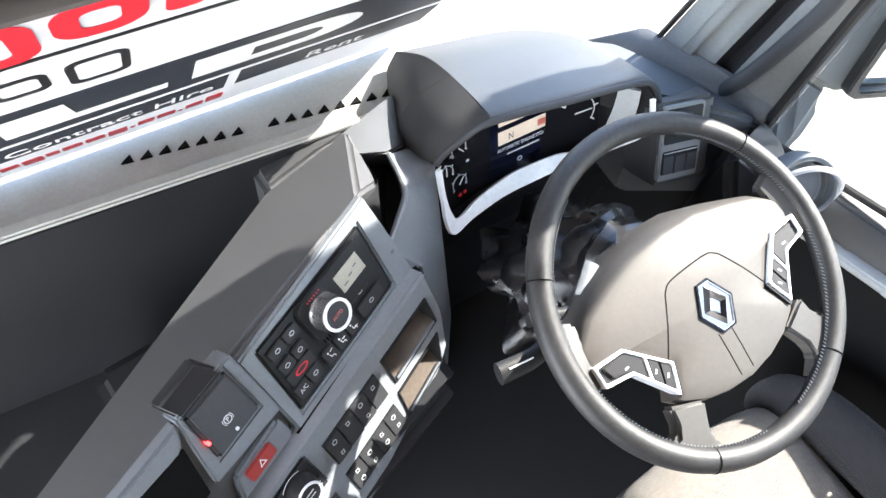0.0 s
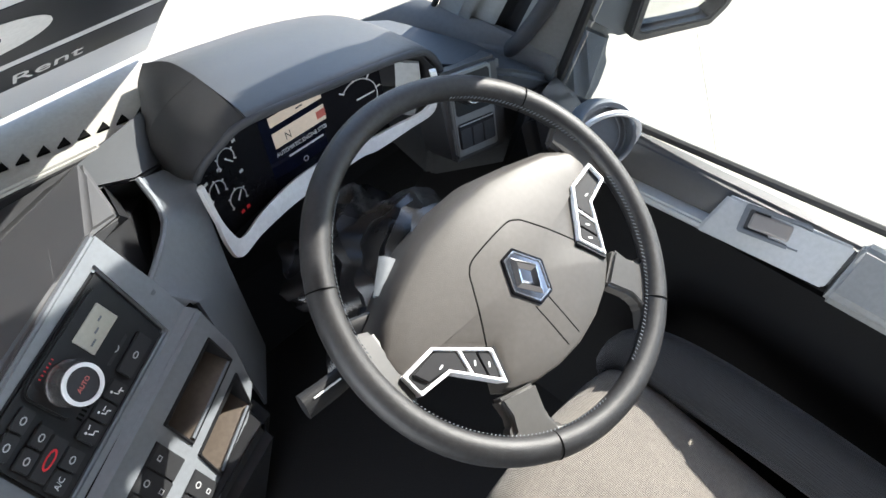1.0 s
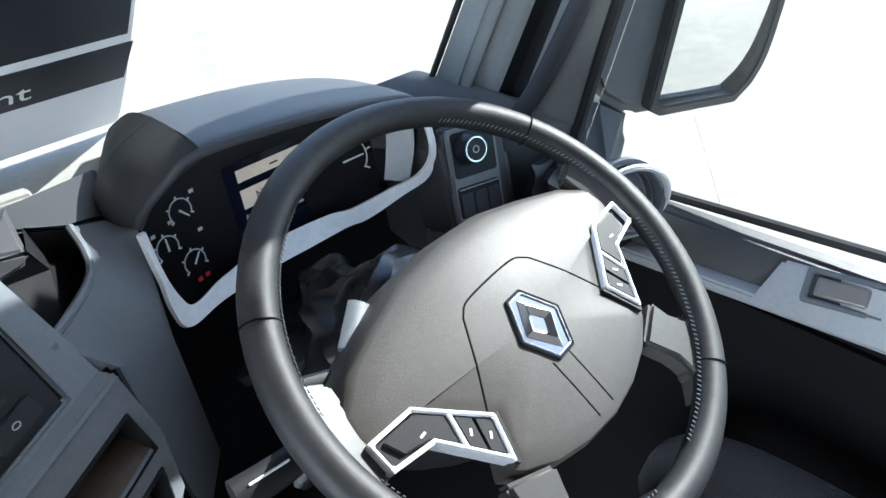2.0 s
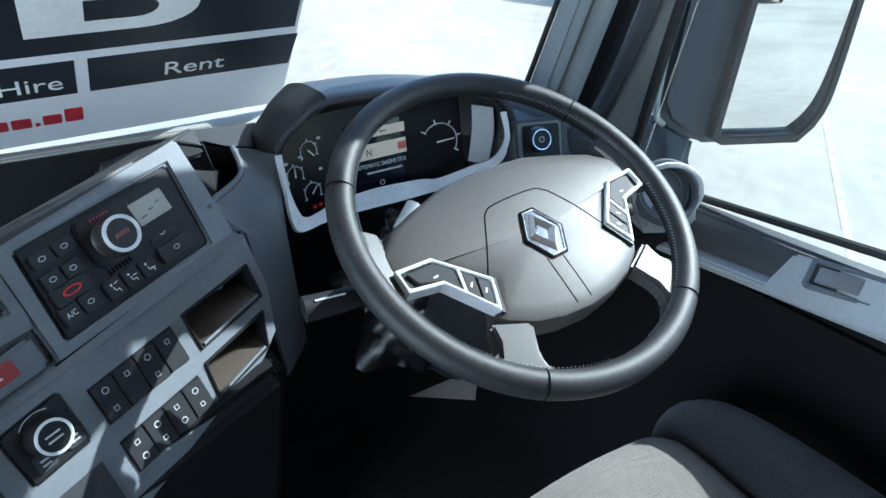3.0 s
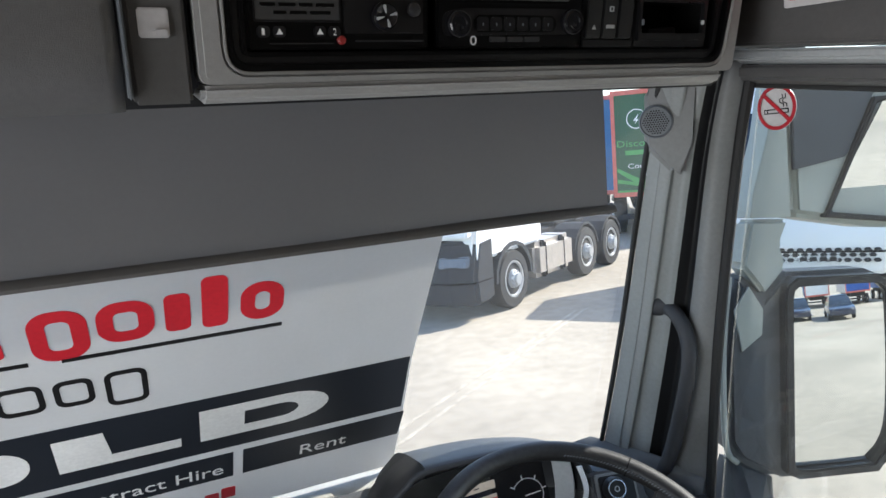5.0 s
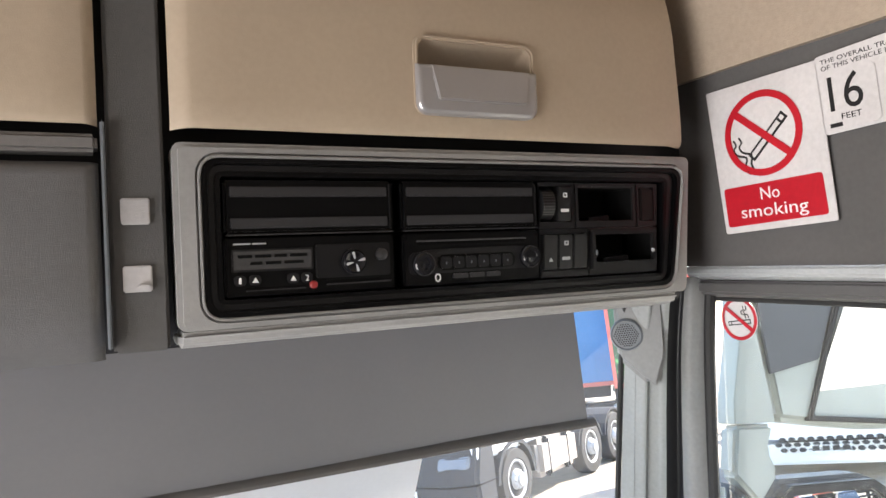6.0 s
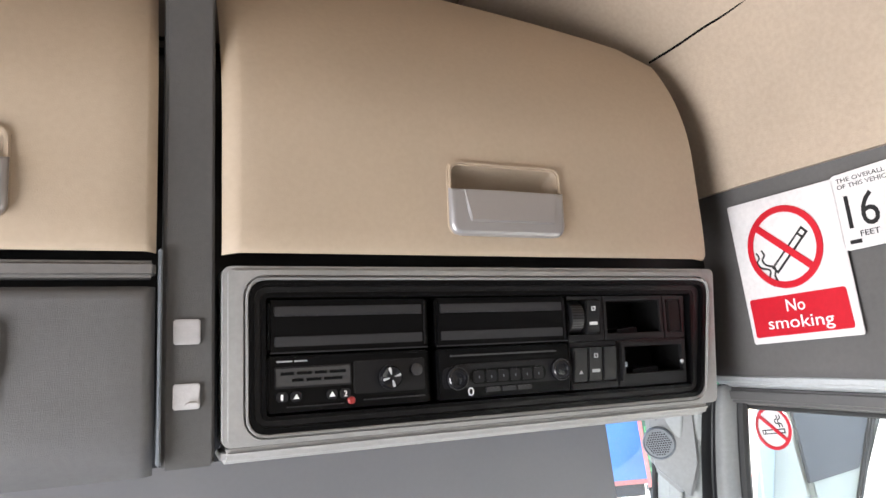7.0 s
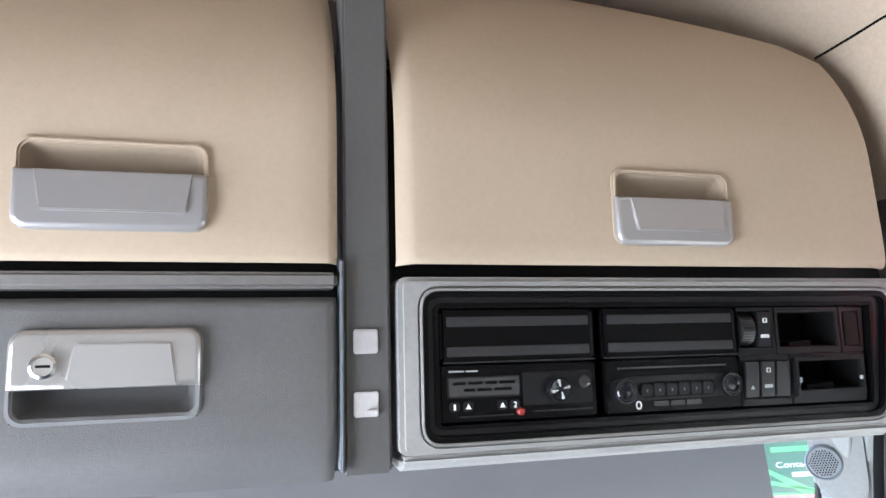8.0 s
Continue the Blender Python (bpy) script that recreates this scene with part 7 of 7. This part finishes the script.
for a0, a1 in ((118, 172), (188, 262), (278, 352), (8, 62)):
    st = None
    for i in range(int((a1 - a0) / 1.4)):
        a = radians(a0 + 1.4 * i)
        p = at(WF, (RR - 0.0150) * math.cos(a), (RR - 0.0150) * math.sin(a), 0.0075)
        q = at(WF, (RR - 0.0165) * math.cos(a + 0.013), (RR - 0.0165) * math.sin(a + 0.013), 0.0045)
        st = tube([p, q], 0.0006, 4, bm=st)
    tagged(part("stitching", st, GREY, sw), kind="stuff")
for a in (148, 32, 237, 303):
    seam = [at(WF, (RR + (RT + 0.0003) * math.cos(t)) * math.cos(radians(a)), (RR + (RT + 0.0003) * math.cos(t)) * math.sin(radians(a)), (RT + 0.0003) * math.sin(t) * 1.05) for t in [2 * math.pi * i / 20 for i in range(20)]]
    part("rim_seam", tube(seam, 0.0008, 5, True), GAP_SHADE, sw)


pad_half = [(0.0, 0.078), (0.06, 0.074), (0.11, 0.060), (0.155, 0.044), (0.186, 0.022), (0.190, 0.004), (0.186, -0.006), (0.140, -0.012), (0.088, -0.060), (0.112, -0.096), (0.104, -0.104), (0.075, -0.120), (0.04, -0.130), (0.0, -0.134)]
outline = pad_half + [(-u, v) for u, v in reversed(pad_half[1:-1])]
own = bmesh.new()
N = len(outline)
cen = (0.0, -0.03)
levels = []
for q, lift, dn in ((1.0, 0.13, -0.062), (1.0, 0.11, -0.044), (1.0, 0.075, -0.026), (1.0, 0.035, -0.012), (0.990, 0.0, -0.004), (0.97, 0.0, 0.0005), (0.93, 0.0, 0.0025), (0.8, 0.0, 0.004), (0.6, 0.0, 0.006), (0.4, 0.0, 0.007), (0.2, 0.0, 0.0075)):
    row = []
    for u, v in outline:
        e = q + lift * min(1.0, max(0.0, (v + 0.005) / 0.03))      # the upper flank rolls away towards the column
        uu, vv = cen[0] + (u - cen[0]) * q, cen[1] + (v - cen[1]) * e
        row.append(own.verts.new(at(WF, uu, vv, (dn if e > q else max(dn, -0.030)) - 0.05 * max(0.0, vv - 0.02) - 0.02 * abs(uu))))
    levels.append(row)
for a, b in zip(levels, levels[1:]):
    for i in range(N):
        own.faces.new((a[i], a[(i + 1) % N], b[(i + 1) % N], b[i]))
own.faces.new(levels[-1])
bmesh.ops.recalc_face_normals(own, faces=own.faces)
PAD_TREE = BVHTree.FromBMesh(own)
part("pad", own, PADGREY, sw, "taupe satin wheel pad")


def pad_line(pts, r=0.0011):
    """A fine dark joint laid on the pad's own surface."""
    line = [(Vector(a).lerp(Vector(b), t / 4)) for a, b in zip(pts, pts[1:]) for t in range(4)] + [Vector(pts[-1])]
    out = []
    for p in line:
        hit = PAD_TREE.ray_cast(at(WF, p.x, p.y, 0.08), -WF[3])[0]
        if hit is not None:
            out.append(hit - WF[3] * r * 0.45)
    return tube(out, r, 6)


part("pad_joint", pad_line([(p.x, p.y) for p in curve_points([(-0.123, -0.096, 0), (-0.095, -0.058, 0), (-0.056, 0.002, 0), (-0.045, 0.016, 0), (-0.028, 0.0225, 0), (0.028, 0.0225, 0), (0.045, 0.016, 0), (0.056, 0.002, 0), (0.092, -0.058, 0)], 5)], 0.0012), GAP_SHADE, sw)
for u in (-0.0165, 0.0045):
    part("pad_joint", pad_line([(u, -0.064), (u - 0.0005, -0.090), (u - 0.001, -0.131)], 0.0010), GAP_SHADE, sw)
# emblem: a chrome hexagon plate with a raised lozenge
EF = shifted(WF, 0.0015, -0.0340, 0.0066)
hexo = [(0.0105, 0.0335), (-0.0105, 0.0335), (-0.0295, -0.001), (-0.0115, -0.0335), (0.0115, -0.0335), (0.0300, -0.001)]
em = part("emblem", ring(hexo, inset_poly(hexo, 0.0028), EF, -0.001, 0.003, 0.001), GLOSS, sw)
part("emblem_plate", prism(inset_poly(hexo, 0.0028), EF, -0.001, 0.0015, 0.0006), mat("smoked chrome", (0.42, 0.43, 0.45), 0.12, metal=1.0, grain=0.01, stain=0.03, bump=0), em)
part("emblem_rim", ring(inset_poly(hexo, 0.0030), inset_poly(hexo, 0.0045), EF, 0.0012, 0.0034, 0.0006), CHROME, em)
own = bmesh.new()
_l = [[own.verts.new(at(EF, 0.0195 * q * cu, 0.0275 * q * cv, n)) for cu, cv in ((1, 0), (0, 1), (-1, 0), (0, -1))] for q, n in ((1.0, 0.0013), (1.0, 0.0022), (0.72, 0.0068), (0.42, 0.0022), (0.42, 0.0013))]
for a, b in zip(_l, _l[1:]):
    for k in range(4):
        own.faces.new((a[k], a[(k + 1) % 4], b[(k + 1) % 4], b[k]))
bmesh.ops.recalc_face_normals(own, faces=own.faces)
part("emblem_lozenge", own, mat("polished chrome", (0.85, 0.86, 0.88), 0.06, metal=1.0, grain=0.0, stain=0.02, bump=0), em, smooth=False)
# button frames and spokes
WHEEL_KEY = mat("dark grey wheel button", (0.026, 0.026, 0.028), 0.5, bump=0.1, spec=0.2)


def mirrored(poly, s):
    """The outline on one half of the wheel, kept anticlockwise."""
    return [(u, v) for u, v in poly] if s > 0 else [(-u, v) for u, v in poly][::-1]


FA, FB, FC, FD, FE, FF = (Vector(p) for p in ((0.0895, -0.0555), (0.1045, -0.0920), (0.1430, -0.0385), (0.1825, -0.0315), (0.1825, -0.0040), (0.1380, -0.0065)))


def along(t, q):
    """A place on the frame's straight part: t from the pad outwards, q across it."""
    return tuple(FA.lerp(FF, t).lerp(FB.lerp(FC, t), q))


for s in (-1, 1):
    q = mirrored([tuple(p) for p in (FA, FB, FC, FD, FE, FF)], s)
    fr = part("button_frame", ring(q, inset_poly(q, 0.0036), WF, -0.012, 0.0070, 0.0012), SILVER, sw, "silver button frame")
    part("button_bed", prism(inset_poly(q, 0.0030), WF, -0.012, 0.0015), BLACK, fr)
    part("frame_bar", prism(mirrored([along(0.555, 0.06), along(0.555, 0.94), along(0.615, 0.94), along(0.615, 0.06)], s), WF, -0.006, 0.0064, 0.0008), SILVER, fr)
    part("pad_lip", prism(mirrored([(0.0855, -0.0560), (0.1015, -0.0950), (0.1045, -0.0925), (0.0890, -0.0555)], s), WF, -0.016, 0.0045), BLACK, fr)
    for k, bq in enumerate(([along(0.075, 0.13), along(0.075, 0.87), along(0.290, 0.87), along(0.290, 0.13)], [along(0.315, 0.13), along(0.315, 0.87), along(0.540, 0.87), along(0.540, 0.13)], [along(0.650, 0.14), along(0.650, 0.86), (0.1450, -0.0335), (0.1660, -0.0275), (0.1720, -0.0115), (0.1390, -0.0118)])):
        bt = part("button", prism(mirrored(bq, s), WF, -0.002, 0.0050, 0.0009), WHEEL_KEY, fr)
        mu, mv = sum(u for u, v in bq) / len(bq) * s, sum(v for u, v in bq) / len(bq)
        part("button_mark", prism(rect(-0.0028, 0.0028, -0.0010, 0.0010), shifted(WF, mu, mv, 0, (-50 if k < 2 else -5) * s), 0.0050, 0.0054), MARK, bt)
    q = [(0.078, -0.116), (0.094, -0.148), (0.094, -0.166), (0.071, -0.186), (0.115, -0.166), (0.151, -0.131), (0.136, -0.130), (0.128, -0.118), (0.124, -0.096)]
    q = [(s * u, v) for u, v in q]
    part("lower_spoke", prism(q if s > 0 else q[::-1], WF, -0.022, 0.0015, 0.005, 3), SPOKE, sw, "satin grey lower spoke")
    part("side_spoke", hull([at(WF, s * u, v, n) for u, v, n in ((0.166, 0.048, -0.02), (0.178, -0.030, -0.02), (0.198, 0.066, -0.008), (0.206, -0.042, -0.008), (0.166, 0.048, -0.004), (0.178, -0.030, -0.004), (0.196, 0.064, 0.005), (0.204, -0.040, 0.005))], 0.004), SPOKE, sw)
key = thing("key_fob", (0.62, 0.46, 0.74), "small red key tag hanging under the wheel", "key tag")
part("tag", hull([(0.630, 0.455, 0.76), (0.650, 0.450, 0.76), (0.635, 0.455, 0.71), (0.652, 0.450, 0.715), (0.64, 0.447, 0.735)], 0.003), RED_BUTTON, key)
